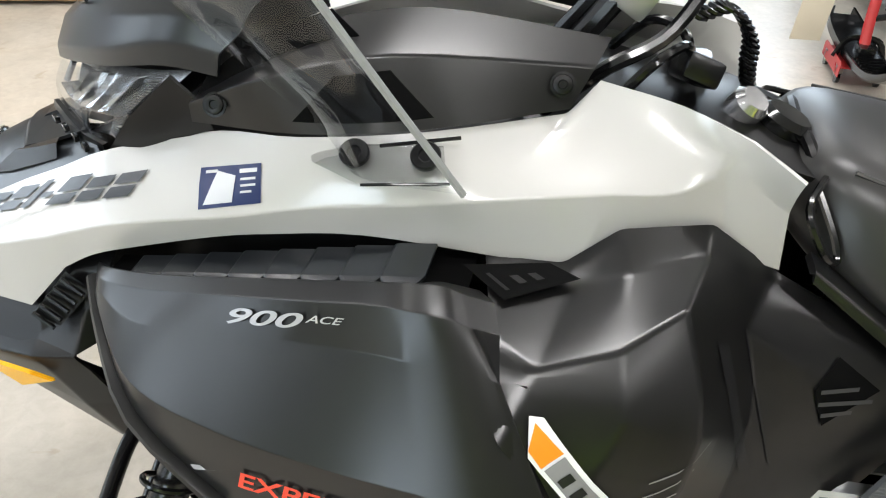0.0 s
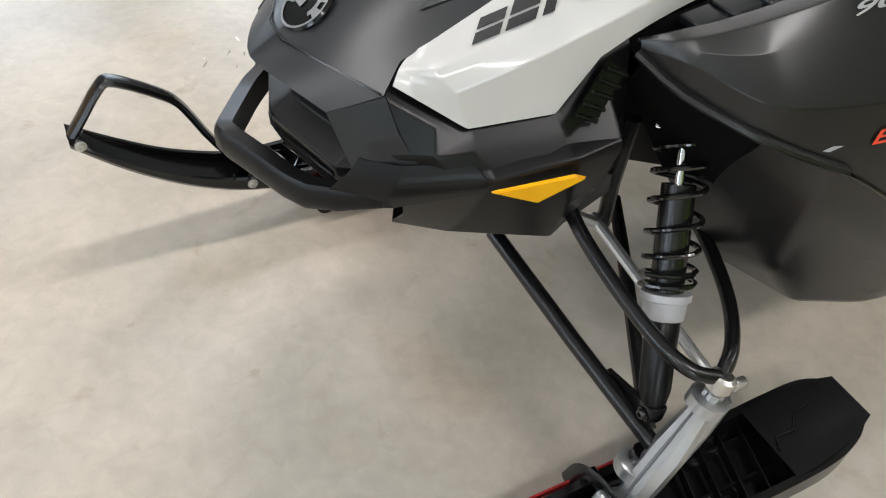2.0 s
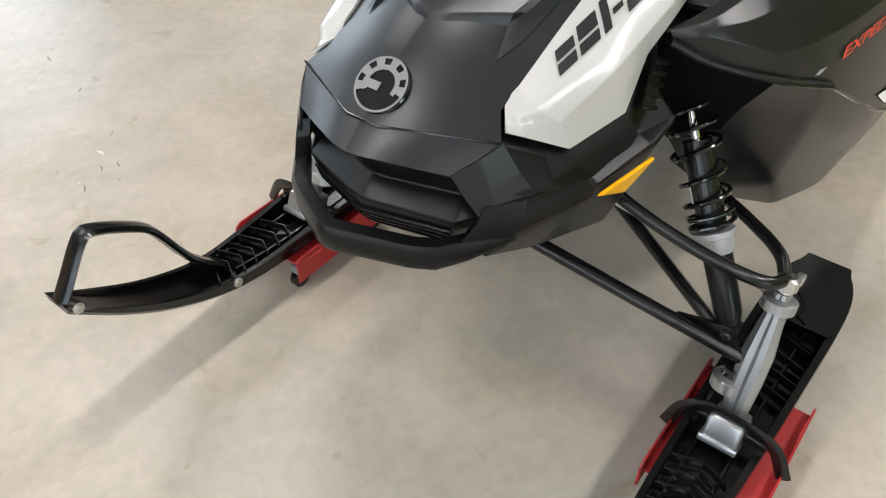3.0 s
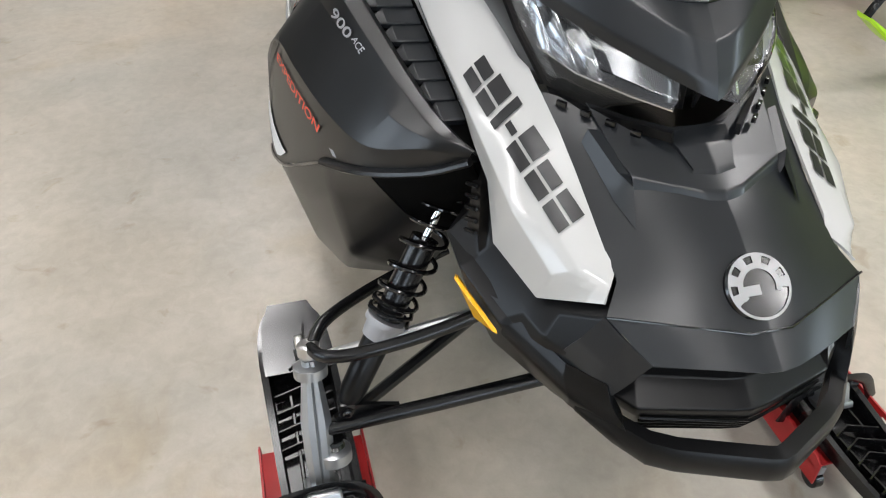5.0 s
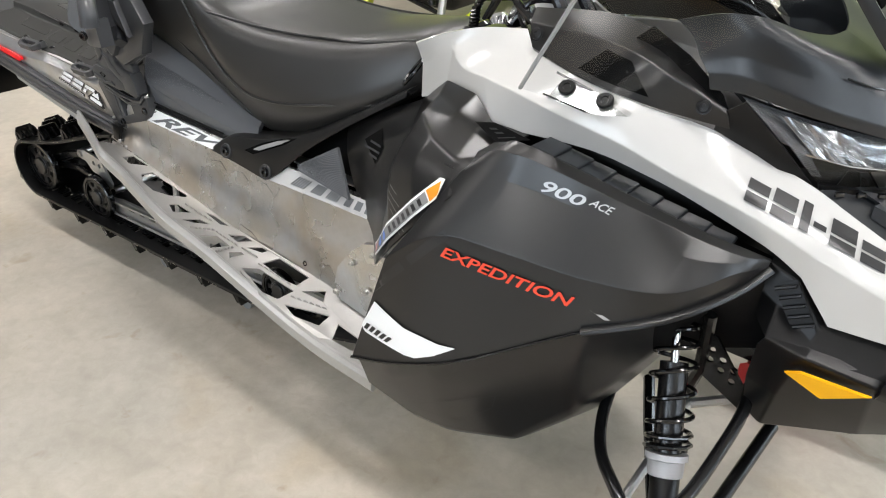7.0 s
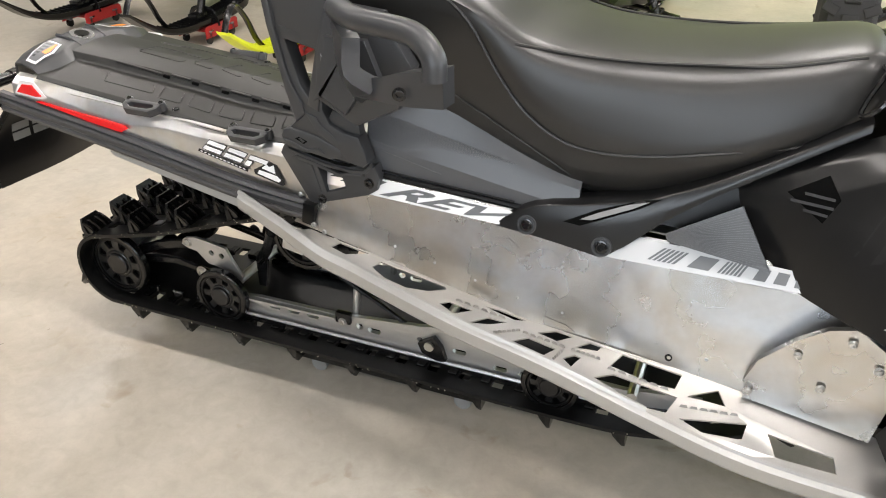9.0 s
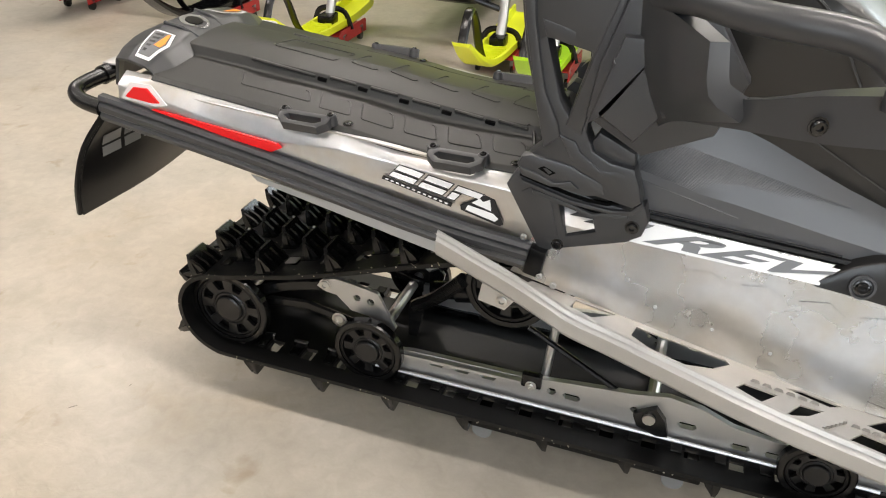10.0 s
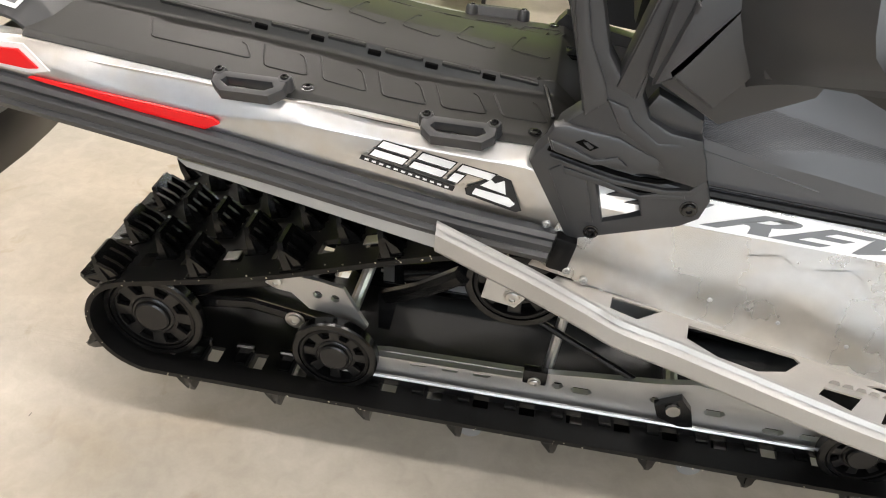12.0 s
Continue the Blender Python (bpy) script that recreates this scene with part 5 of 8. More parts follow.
HOLES_REAR = [[(-1.628, 0.48), (-1.624, 0.09), (-1.556, 0.05), (-1.592, 0.50)], [(-1.527, 0.52), (-1.522, 0.18), (-1.38, 0.06), (-1.374, 0.14), (-1.40, 0.44), (-1.44, 0.66), (-1.49, 0.68)], [(-1.365, 0.64), (-1.352, 0.46), (-1.303, 0.40), (-1.328, 0.72)], [(-1.29, 0.14), (-1.265, 0.05), (-1.205, 0.05), (-1.225, 0.16)], [(-1.295, 0.78), (-1.27, 0.40), (-1.235, 0.32), (-1.26, 0.58)], [(-1.175, 0.28), (-1.145, 0.06), (-1.11, 0.06), (-1.135, 0.32)], [(-1.21, 0.78), (-1.185, 0.50), (-1.13, 0.52), (-1.15, 0.88)]]
HOLES_FRONT = [[(-1.10, 0.30), (-1.078, 0.07), (-1.055, 0.07), (-1.06, 0.20)], [(-1.112, 0.66), (-1.095, 0.48), (-1.083, 0.48), (-1.093, 0.76)], [(-1.03, 0.40), (-1.015, 0.08), (-0.905, 0.08), (-0.912, 0.36), (-0.95, 0.42)], [(-1.05, 0.76), (-1.02, 0.54), (-0.905, 0.48), (-0.918, 0.8), (-0.96, 0.88)], [(-0.89, 0.4), (-0.84, 0.12), (-0.824, 0.33)], [(-0.895, 0.8), (-0.785, 0.46), (-0.79, 0.72), (-0.854, 0.86)], [(-0.751, 0.5), (-0.649, 0.53), (-0.643, 0.76), (-0.735, 0.8)]]

for s in (1, -1):
    TUN = [
        [(-1.70, 0.19, 0.66), (-1.54, 0.198, 0.652), (-1.22, 0.205, 0.64), (-1.06, 0.212, 0.628), (-0.60, 0.232, 0.63)],
        [(-1.70, 0.218, 0.622), (-1.54, 0.222, 0.612), (-1.22, 0.232, 0.604), (-1.06, 0.238, 0.588), (-0.60, 0.27, 0.60)],
        [(-1.72, 0.226, 0.56), (-1.54, 0.235, 0.535), (-1.22, 0.258, 0.49), (-1.0, 0.268, 0.46), (-0.60, 0.305, 0.46)],
        [(-1.74, 0.235, 0.524), (-1.54, 0.246, 0.488), (-1.22, 0.27, 0.433), (-1.0, 0.277, 0.413), (-0.60, 0.325, 0.392)],
    ]
    tun = part("tunnel_side", shell(TUN, 0.003, s), TUNM, sled, "bare brushed aluminium tunnel side", deg=14)
    # running board: perforated sheet, folded outer rail, toe teeth
    sheet = [(-1.70, 0.0), (-1.55, 0.0), (-1.2, 0.0), (-0.9, 0.0), (-0.56, 0.0), (-0.56, 1.0), (-0.8, 1.0), (-1.1, 1.0), (-1.35, 1.0), (-1.55, 1.0), (-1.715, 1.0), (-1.71, 0.5)]
    bm = plate(sheet, on_board(s), -0.003, HOLES_REAR + HOLES_FRONT)
    board = part("running_board", bm, BOARDM, sled, "pale perforated running board sheet", deg=20)
    prof = [(-0.007, 0.011), (0.003, 0.012), (0.010, 0.005), (0.011, -0.018), (0.006, -0.025), (-0.002, -0.021)]
    rows = []
    for p in catmull(BOARD, 5):
        rows.append([(p.x, p.y + a, p.z + b) for a, b in prof])
    rail = skin(rows, s, closed=True)
    bmesh.ops.holes_fill(rail, edges=[e for e in rail.edges if e.is_boundary], sides=0)
    part("board_rail", rail, GALV, board, "pale painted outer board rail", deg=24)
    rows = [[(p.x, p.y + a, p.z + b + 0.003) for a, b in ((-0.006, 0.012), (-0.002, 0.0165), (0.003, 0.0165), (0.007, 0.011))] for p in catmull(BOARD[:10], 5)]
    part("bead", skin(rows, s), GALV, board)
    for k in range(14):
        x = -1.617 + 0.044 * k
        p = at_x(BOARD, x)
        part("rivet", block((0.018, 0.008, 0.005), Matrix.Translation((x, s * (p.y - 0.003), p.z + 0.0125)) @ pose(0, 0, 0, 0, 0, s * 20), 0.0015), GALV, board)
    for x0, v0, x1, v1 in ((-1.345, 0.34, -1.24, 0.24), (-1.245, 0.78, -1.205, 0.40), (-1.20, 0.43, -1.115, 0.42), (-1.128, 0.88, -1.118, 0.50), (-1.105, 0.40, -1.05, 0.37), (-1.035, 0.48, -0.92, 0.43), (-0.90, 0.62, -0.80, 0.40), (-1.04, 0.86, -0.98, 0.95)):
        n = 6
        for i in range(n):
            f = (i + 0.5) / n
            fn = on_board(s)
            a, b = Vector(fn(x0 + (x1 - x0) * (f - 0.06), v0 + (v1 - v0) * (f - 0.06), 0)), Vector(fn(x0 + (x1 - x0) * (f + 0.06), v0 + (v1 - v0) * (f + 0.06), 0))
            up = Vector((0, 0, 0.006))
            bm = bmesh.new()
            d = Vector((0.0015, 0, 0))
            vs = [bm.verts.new(q) for q in (a - d, b - d, b.lerp(a, 0.25) + up - d, a.lerp(b, 0.25) + up - d, a + d, b + d, b.lerp(a, 0.25) + up + d, a.lerp(b, 0.25) + up + d)]
            for q in ((0, 1, 2, 3), (7, 6, 5, 4), (0, 4, 5, 1), (1, 5, 6, 2), (2, 6, 7, 3), (3, 7, 4, 0)):
                bm.faces.new([vs[i] for i in q])
            bmesh.ops.recalc_face_normals(bm, faces=bm.faces)
            part("tooth", bm, BOARDM, board)
    # bright front gusset with its screws
    G = [(-0.80, 0.405), (-0.60, 0.395), (-0.58, 0.55), (-0.66, 0.60), (-0.70, 0.585), (-0.74, 0.55), (-0.79, 0.49), (-0.805, 0.44)]
    gus = part("gusset", plate(G, on_side(0.305, 0.335, -0.8, -0.6)(s), 0.012), TUNM, tun)
    for x, z in ((-0.69, 0.475), (-0.735, 0.525), (-0.665, 0.575), (-0.62, 0.54), (-0.795, 0.425)):
        bolt("screw", (x, s * (0.322 + 0.15 * (x + 0.8)), z), (0, s, 0.1), 0.006, gus)
    bolt("plug", (-0.934, s * 0.276, 0.424), (0, s, 0.2), 0.008, tun, GLOSSB)
    for k in range(9):
        x = -1.5 + 0.09 * k
        bolt("rivet", (x, s * (at_x(INNER, x).y - 0.008), at_x(INNER, x).z + 0.035), (0, s, 0.25), 0.0026, tun, ALUSAT, 0.002)
    BEAD = ((-1.252, 0.478), (-1.21, 0.452), (-1.13, 0.438), (-1.10, 0.420), (-0.998, 0.41), (-0.905, 0.415), (-0.892, 0.40))
    DASH = [[(-1.47 + 0.085 * k, 0.585 - 0.005 * k), (-1.43 + 0.085 * k, 0.592 - 0.005 * k), (-1.405 + 0.085 * k, 0.575 - 0.005 * k)] for k in range(5)]
    for line in (BEAD, *DASH):
        for (xa, za), (xb, zb) in zip(line[:-1], line[1:]):
            d = Vector((zb - za, 0, xa - xb)).normalized() * 0.0022
            a, b = Vector((xa, s * 0.32, za)), Vector((xb, s * 0.32, zb))
            part("bead", drape(lay([[(0, 0), (1, 0), (1, 1), (0, 1)]], lambda u, v, w, a=a, b=b, d=d: a.lerp(b, u) + d * (v - 0.5)), [tun], (0, -s, 0), lift=0.0016, cut=0.02), TUNM, tun)
    # white strip with the platform word
    W0 = [(-1.60, 0.222, 0.616), (-1.245, 0.234, 0.606), (-1.225, 0.224, 0.632), (-1.565, 0.207, 0.648)]
    q = [Vector((x, s * (y + 0.002), z + 0.001)) for x, y, z in W0]
    strip = part("strip_decal", lay([[(0, 0), (1, 0), (1, 1), (0, 1)]], quad_map(*(q if s < 0 else q)), 0.001 if s < 0 else -0.001), WHITED, tun, "white strip with dark letters")
    if s < 0:
        part("letters", letters("REV", quad_map(q[0].lerp(q[1], 0.16).lerp(q[3].lerp(q[2], 0.16), 0.12), q[0].lerp(q[1], 0.9).lerp(q[3].lerp(q[2], 0.9), 0.12), q[0].lerp(q[1], 0.97).lerp(q[3].lerp(q[2], 0.97), 0.88), q[0].lerp(q[1], 0.24).lerp(q[3].lerp(q[2], 0.24), 0.88)), 0.0025, bold=0.03, lean=0.25), DARKTXT, strip)
        part("slash", lay([[(0.02, 0.1), (0.07, 0.1), (0.13, 0.9), (0.08, 0.9)]], quad_map(*q), 0.0025), DARKTXT, strip)
    LAB = [(-1.075, 0.238, 0.585), (-0.70, 0.262, 0.60), (-0.705, 0.245, 0.628), (-1.02, 0.222, 0.628)]
    q = [Vector((x, s * (y + 0.003), z + 0.002)) for x, y, z in LAB]
    lab = part("label_plate", lay([[(0, 0), (1, 0), (1, 1), (0, 1)]], quad_map(*q), 0.001 if s < 0 else -0.001), LABELM, tun, "silver label plate with printed boxes")
    for u0, u1, n in ((0.17, 0.31, 6), (0.36, 0.46, 1), (0.50, 0.61, 6), (0.66, 0.93, 3)):
        for k in range(n):
            a, b = u0 + (u1 - u0) * k / n, u0 + (u1 - u0) * (k + (0.62 if n > 1 else 1)) / n
            part("print", lay([[(a, 0.22), (b, 0.22), (b, 0.8), (a, 0.8)]], quad_map(*q), 0.002 if s < 0 else -0.002), DARKTXT, lab)

    # under the seat: ribbed side pads, bracket with two bolts, tail pad
    PAD = [[(-1.57, 0.175, 0.85), (-1.42, 0.172, 0.80), (-1.28, 0.172, 0.75), (-1.14, 0.176, 0.715)], [(-1.57, 0.192, 0.775), (-1.42, 0.192, 0.745), (-1.28, 0.194, 0.715), (-1.14, 0.200, 0.69)], [(-1.57, 0.206, 0.72), (-1.42, 0.208, 0.70), (-1.28, 0.208, 0.675), (-1.14, 0.212, 0.655)], [(-1.57, 0.202, 0.652), (-1.42, 0.205, 0.645), (-1.28, 0.208, 0.64), (-1.14, 0.21, 0.632)]]
    pad = part("side_pad", shell(loft(PAD, 2, 3, (), (1, 2)), 0.012, s), PADM, sled, "dark grey ribbed side pad under the seat", deg=20)
    for k in range(34):
        f = k / 33
        a = Vector((-1.565, 0.1905, 0.785)).lerp(Vector((-1.565, 0.2075, 0.723)), f) if f < 0.9 else Vector((-1.565, 0.207, 0.716))
        e = a + Vector((0.30 - 0.16 * f, 0.001, -0.068 + 0.034 * f))
        part("ridge", tube([(a.x, s * a.y, a.z), (e.x, s * e.y, e.z)], 0.0007, 4, 1), PADM, pad)
    part("hem", tube([(-1.58, s * 0.204, 0.656), (-1.42, s * 0.208, 0.648), (-1.2, s * 0.213, 0.638)], 0.006, 6, 2), PLASTIC, pad)
    part("hem", tube([(-1.58, s * 0.208, 0.668), (-1.42, s * 0.211, 0.659), (-1.26, s * 0.214, 0.650)], 0.002, 6, 2), GLOSSB, pad)
    BRA = [
        [(-1.286, 0.205, 0.616), (-1.216, 0.195, 0.664), (-1.12, 0.186, 0.684), (-1.02, 0.180, 0.708), (-0.94, 0.172, 0.742), (-0.868, 0.165, 0.780), (-0.78, 0.155, 0.830), (-0.70, 0.145, 0.876)],
        [(-1.288, 0.232, 0.613), (-1.222, 0.229, 0.656), (-1.13, 0.226, 0.674), (-1.02, 0.217, 0.698), (-0.94, 0.209, 0.735), (-0.868, 0.201, 0.775), (-0.78, 0.190, 0.826), (-0.70, 0.178, 0.874)],
        [(-1.289, 0.234, 0.610), (-1.215, 0.236, 0.626), (-1.115, 0.238, 0.632), (-1.032, 0.230, 0.660), (-0.955, 0.219, 0.705), (-0.872, 0.208, 0.760), (-0.78, 0.194, 0.817), (-0.70, 0.181, 0.867)],
        [(-1.287, 0.236, 0.606), (-1.2, 0.241, 0.600), (-1.085, 0.245, 0.585), (-1.045, 0.239, 0.612), (-0.965, 0.222, 0.684), (-0.876, 0.210, 0.748), (-0.78, 0.195, 0.810), (-0.70, 0.182, 0.861)],
    ]
    bra = part("side_bracket", shell(loft(BRA, 3, 1, (2, 3)), 0.008, s, crease=0.003, least=14), PANEL, sled, "black moulded bracket with two screws", deg=35)
    for p in ((-1.227, 0.237, 0.620), (-1.084, 0.242, 0.606)):
        part("boss", lathe([(0, 0.019), (0.004, 0.018), (0.004, 0.0145), (0.001, 0.013)], (p[0], s * p[1], p[2]), (p[0], s * (p[1] + 1), p[2] + 0.25), 20), MOULD, bra)
        bolt("screw", (p[0], s * (p[1] + 0.002), p[2]), (0, s, 0.25), 0.0095, bra, GLOSSB)
    for poly, m, up in (([(-1.160, 0.640), (-1.128, 0.638), (-1.030, 0.683), (-0.992, 0.707), (-1.04, 0.694), (-1.10, 0.672)], BORE, 0.0012), ([(-1.130, 0.650), (-1.108, 0.652), (-1.040, 0.683), (-1.012, 0.699), (-1.05, 0.688), (-1.10, 0.666)], GREYP, 0.0024)):
        part("inset", drape(lay([poly], lambda u, v, w, s=s: Vector((u, s * 0.27, v))), [bra], (0, -s, 0), lift=up, cut=0.012), m, bra)
    part("seat_base", shell([[(-1.20, 0.14, 0.70), (-1.0, 0.13, 0.73), (-0.74, 0.11, 0.85)], [(-1.20, 0.17, 0.63), (-1.0, 0.17, 0.625), (-0.74, 0.17, 0.62)]], 0.004, s), PLASTIC, sled)
    TRI = [[(-0.978, 0.236, 0.652), (-0.862, 0.224, 0.722)], [(-0.972, 0.240, 0.640), (-0.80, 0.262, 0.628)]]
    tri = part("side_pad", shell(TRI, 0.008, s, 4, 3), PADM, sled)
    for k in range(22):
        f = 0.06 + 0.88 * k / 21
        a, e = (Vector(TRI[0][i]).lerp(Vector(TRI[1][i]), f) + Vector((0, 0.0005, 0)) for i in (0, 1))
        part("ridge", tube([(a.x, s * a.y, a.z), (e.x, s * e.y, e.z)], 0.0006, 4, 1), PADM, tri)
    part("lanyard", tube([(-0.70, s * 0.11, 0.945), (-0.68, s * 0.155, 0.93), (-0.70, s * 0.175, 0.895), (-0.72, s * 0.165, 0.88), (-0.715, s * 0.15, 0.90), (-0.695, s * 0.12, 0.935)], 0.004, 6, 4), GLOSSB, sled)

    # rear flange of the tunnel
    XS = [-2.49, -2.40, -2.28, -2.165, -2.05, -1.96, -1.85, -1.76, -1.70]
    TOPZ = [0.746, 0.741, 0.727, 0.715, 0.704, 0.690, 0.684, 0.684, 0.672]
    FOLDZ = [0.732, 0.714, 0.690, 0.675, 0.681, 0.672, 0.666, 0.662, 0.645]
    LOWZ = [0.706, 0.694, 0.675, 0.657, 0.638, 0.625, 0.606, 0.592, 0.58]
    DEPTH = [0.0, 0.0, -0.001, 0.0, 0.0025, -0.002, 0.001, 0.0015, 0.0]
    REAR = [[(x, 0.188, z + 0.003) for x, z in zip(XS, TOPZ)], [(x, 0.199 + e, z - 0.002) for x, z, e in zip(XS, TOPZ, DEPTH)], [(x, 0.2175 + e, z) for x, z, e in zip(XS, FOLDZ, DEPTH)], [(x, 0.2205, z) for x, z in zip(XS, LOWZ)], [(x, 0.205, z - 0.035) for x, z in zip(XS, LOWZ)]]
    fl = part("tunnel_flange", shell(loft(REAR, 3, 2, (3, 4, 5), (1, 2, 3)), 0.003, s, crease=0.002, least=8), ALU, sled, "bare aluminium tunnel flange", deg=35)
    part("lip", shell([[(-2.228, 0.226, 0.606), (-1.862, 0.228, 0.546)], [(-2.214, 0.229, 0.596), (-1.862, 0.232, 0.524)]], 0.004, s), GALV, fl, "pale lower lip")
    # rub rail: ribbed profile
    RAIL = [(-2.53, 0.222, 0.685), (-2.2, 0.227, 0.634), (-1.885, 0.227, 0.575), (-1.70, 0.226, 0.552)]
    ribs = [(-0.008, 0.024), (0.006, 0.024), (0.011, 0.018), (0.007, 0.011), (0.012, 0.006), (0.012, -0.004), (0.007, -0.008), (0.012, -0.014), (0.01, -0.022), (-0.008, -0.024)]
    rr = skin([[(p.x, p.y + a, p.z + b) for a, b in ribs] for p in catmull(RAIL, 5)], s, closed=True)
    bmesh.ops.holes_fill(rr, edges=[e for e in rr.edges if e.is_boundary], sides=0)
    part("rub_rail", rr, MOULD, sled, "ribbed black rub rail", deg=20)
    part("rail_end", block((0.03, 0.03, 0.052), Matrix.Translation((-1.70, s * 0.228, 0.551)) @ pose(0, 0, 0, 0, 10, 0), 0.006), PLASTIC, sled)
    # red reflectors
    part("red_reflector", plate([(-2.181, 0.657), (-2.160, 0.668), (-2.168, 0.6745), (-2.20, 0.678), (-2.344, 0.692), (-2.415, 0.699), (-2.419, 0.697), (-2.344, 0.684), (-2.271, 0.670)], on_side(0.2225)(s), 0.004), REDREF, fl, "long red side reflector")
    part("red_reflector", plate([(-2.473, 0.714), (-2.417, 0.709), (-2.402, 0.711), (-2.424, 0.735), (-2.452, 0.734)], on_side(0.2215)(s), 0.003), REDREF, fl, "small red corner reflector")
    part("reflector_border", plate([(-2.484, 0.709), (-2.415, 0.702), (-2.388, 0.708), (-2.416, 0.742), (-2.458, 0.742)], on_side(0.2195)(s), 0.002), WHITED, fl)
    # dealer mark as plain shapes
    KQ = quad_map((-1.975, s * 0.2235, 0.642), (-1.76, s * 0.2235, 0.598), (-1.75, s * 0.217, 0.645), (-1.965, s * 0.2155, 0.682))
    flip = 1 if s < 0 else -1
    if s < 0:
        SHAPES = [(0.02, 0.22, 0.3, 0.52), (0.02, 0.22, 0.62, 0.85), (0.26, 0.46, 0.3, 0.52), (0.26, 0.46, 0.62, 0.85), (0.50, 0.56, 0.28, 0.56), (0.50, 0.70, 0.64, 0.85)]
        ICON = [(0.66, 0.02), (0.97, -0.04), (1.0, 0.06), (0.88, 0.82), (0.8, 0.86), (0.64, 0.2)]
        BASE = [(0.0, 0.06), (0.58, -0.02), (0.585, 0.16), (0.005, 0.22)]
        outl = part("mark", lay([BASE], KQ, 0.002), BLACKTXT, fl, "dealer mark of plain shapes")
        icon = part("icon", lay([ICON], KQ, 0.002), BLACKTXT, fl)
        for q in ([(0.72, 0.42), (0.88, 0.38), (0.845, 0.76), (0.80, 0.6), (0.77, 0.68)], [(0.69, 0.1), (0.93, 0.06), (0.95, 0.2), (0.9, 0.32), (0.7, 0.3)]):
            part("fill", lay([q], KQ, 0.003), WHITED, icon)
        for i, j in ((0, 2), (2, 4), (4, 6)):
            part("bar_edge", lay([slant(a - 0.009, b + 0.009, c - 0.03, d + 0.03, 0.5) for a, b, c, d in SHAPES[i:j]], KQ, 0.002), BLACKTXT, fl)
            part("bar", lay([slant(a, b, c, d, 0.5) for a, b, c, d in SHAPES[i:j]], KQ, 0.003), WHITED, fl)
        part("line", lay([[(0.03 + 0.045 * k, 0.10 - 0.006 * k), (0.055 + 0.045 * k, 0.10 - 0.006 * k), (0.055 + 0.045 * k, 0.16 - 0.006 * k), (0.03 + 0.045 * k, 0.16 - 0.006 * k)] for k in range(12)], KQ, 0.003), WHITED, outl)
    bolt("rivet", (-1.725, s * 0.2225, 0.585), (0, s, 0), 0.005, fl, ALUSAT, 0.004)
    for x, z in ((-1.69, 0.528), (-1.665, 0.515), (-1.64, 0.50)):
        bolt("rivet", (x, s * 0.24, z), (0, s, 0.2), 0.005, tun, ALUSAT, 0.004)

    # seat bracket in layers
    BRK = [(-1.759, 0.678), (-1.696, 0.569), (-1.562, 0.614), (-1.541, 0.629), (-1.534, 0.656), (-1.543, 0.682), (-1.563, 0.670), (-1.602, 0.676), (-1.676, 0.690), (-1.739, 0.708), (-1.751, 0.694)]
    HOLE = [(-1.673, 0.661), (-1.622, 0.654), (-1.612, 0.623), (-1.656, 0.606)]
    br = part("seat_bracket", plate(BRK, on_side(0.200)(s), 0.03, [HOLE], bevel=0.004), MOULD, sled, "black moulded seat bracket")
    part("hole_back", plate([(-1.672, 0.628), (-1.612, 0.653), (-1.600, 0.612), (-1.664, 0.595)], on_side(0.206)(s), 0.004, bevel=0.001), MOULD, br)
    part("hole_back", plate([(-1.668, 0.618), (-1.610, 0.636), (-1.606, 0.624), (-1.666, 0.607)], on_side(0.2095)(s), 0.004, bevel=0.001), MOULD, br)
    FIELD = [(-1.733, 0.672), (-1.700, 0.602), (-1.668, 0.604), (-1.688, 0.672), (-1.712, 0.686)]
    part("field", plate(FIELD, on_side(0.2295)(s), 0.003, bevel=0.0015), MOULD, br)
    LAT = [(-1.741, 0.724), (-1.735, 0.738), (-1.72, 0.743), (-1.658, 0.735), (-1.641, 0.727), (-1.609, 0.714), (-1.603, 0.695), (-1.634, 0.689), (-1.686, 0.697), (-1.734, 0.707)]
    lat = part("latch", plate(LAT, on_side(0.229)(s), 0.018, bevel=0.004), MOULD, br)
    part("latch_lever", plate([(-1.736, 0.722), (-1.706, 0.714), (-1.682, 0.704), (-1.656, 0.711), (-1.643, 0.701), (-1.686, 0.697), (-1.730, 0.708)], on_side(0.2465)(s), 0.004, bevel=0.0018), MOULD, lat)
    # keyhole as a thin plate, the dark inside it put into the colour
    part("latch_key", plate([(-1.708, 0.723), (-1.699, 0.728), (-1.680, 0.720), (-1.689, 0.714)], on_side(0.2465)(s), 0.0012), BORE, lat)
    part("latch_key", plate([(-1.699, 0.725), (-1.694, 0.725), (-1.686, 0.720), (-1.690, 0.717)], on_side(0.2475)(s), 0.002), MOULD, lat)
    LIPS = ([(-1.735, 0.694), (-1.654, 0.673), (-1.592, 0.668), (-1.564, 0.672), (-1.548, 0.690), (-1.544, 0.681), (-1.561, 0.664), (-1.592, 0.661), (-1.651, 0.666), (-1.716, 0.682)], [(-1.716, 0.681), (-1.663, 0.669), (-1.619, 0.656), (-1.604, 0.661), (-1.567, 0.664), (-1.565, 0.658), (-1.604, 0.654), (-1.62, 0.649), (-1.664, 0.661), (-1.714, 0.672)])
    for lip in LIPS:
        part("lip", plate(lip, on_side(0.2295)(s), 0.007, bevel=0.0015), MOULD, br)
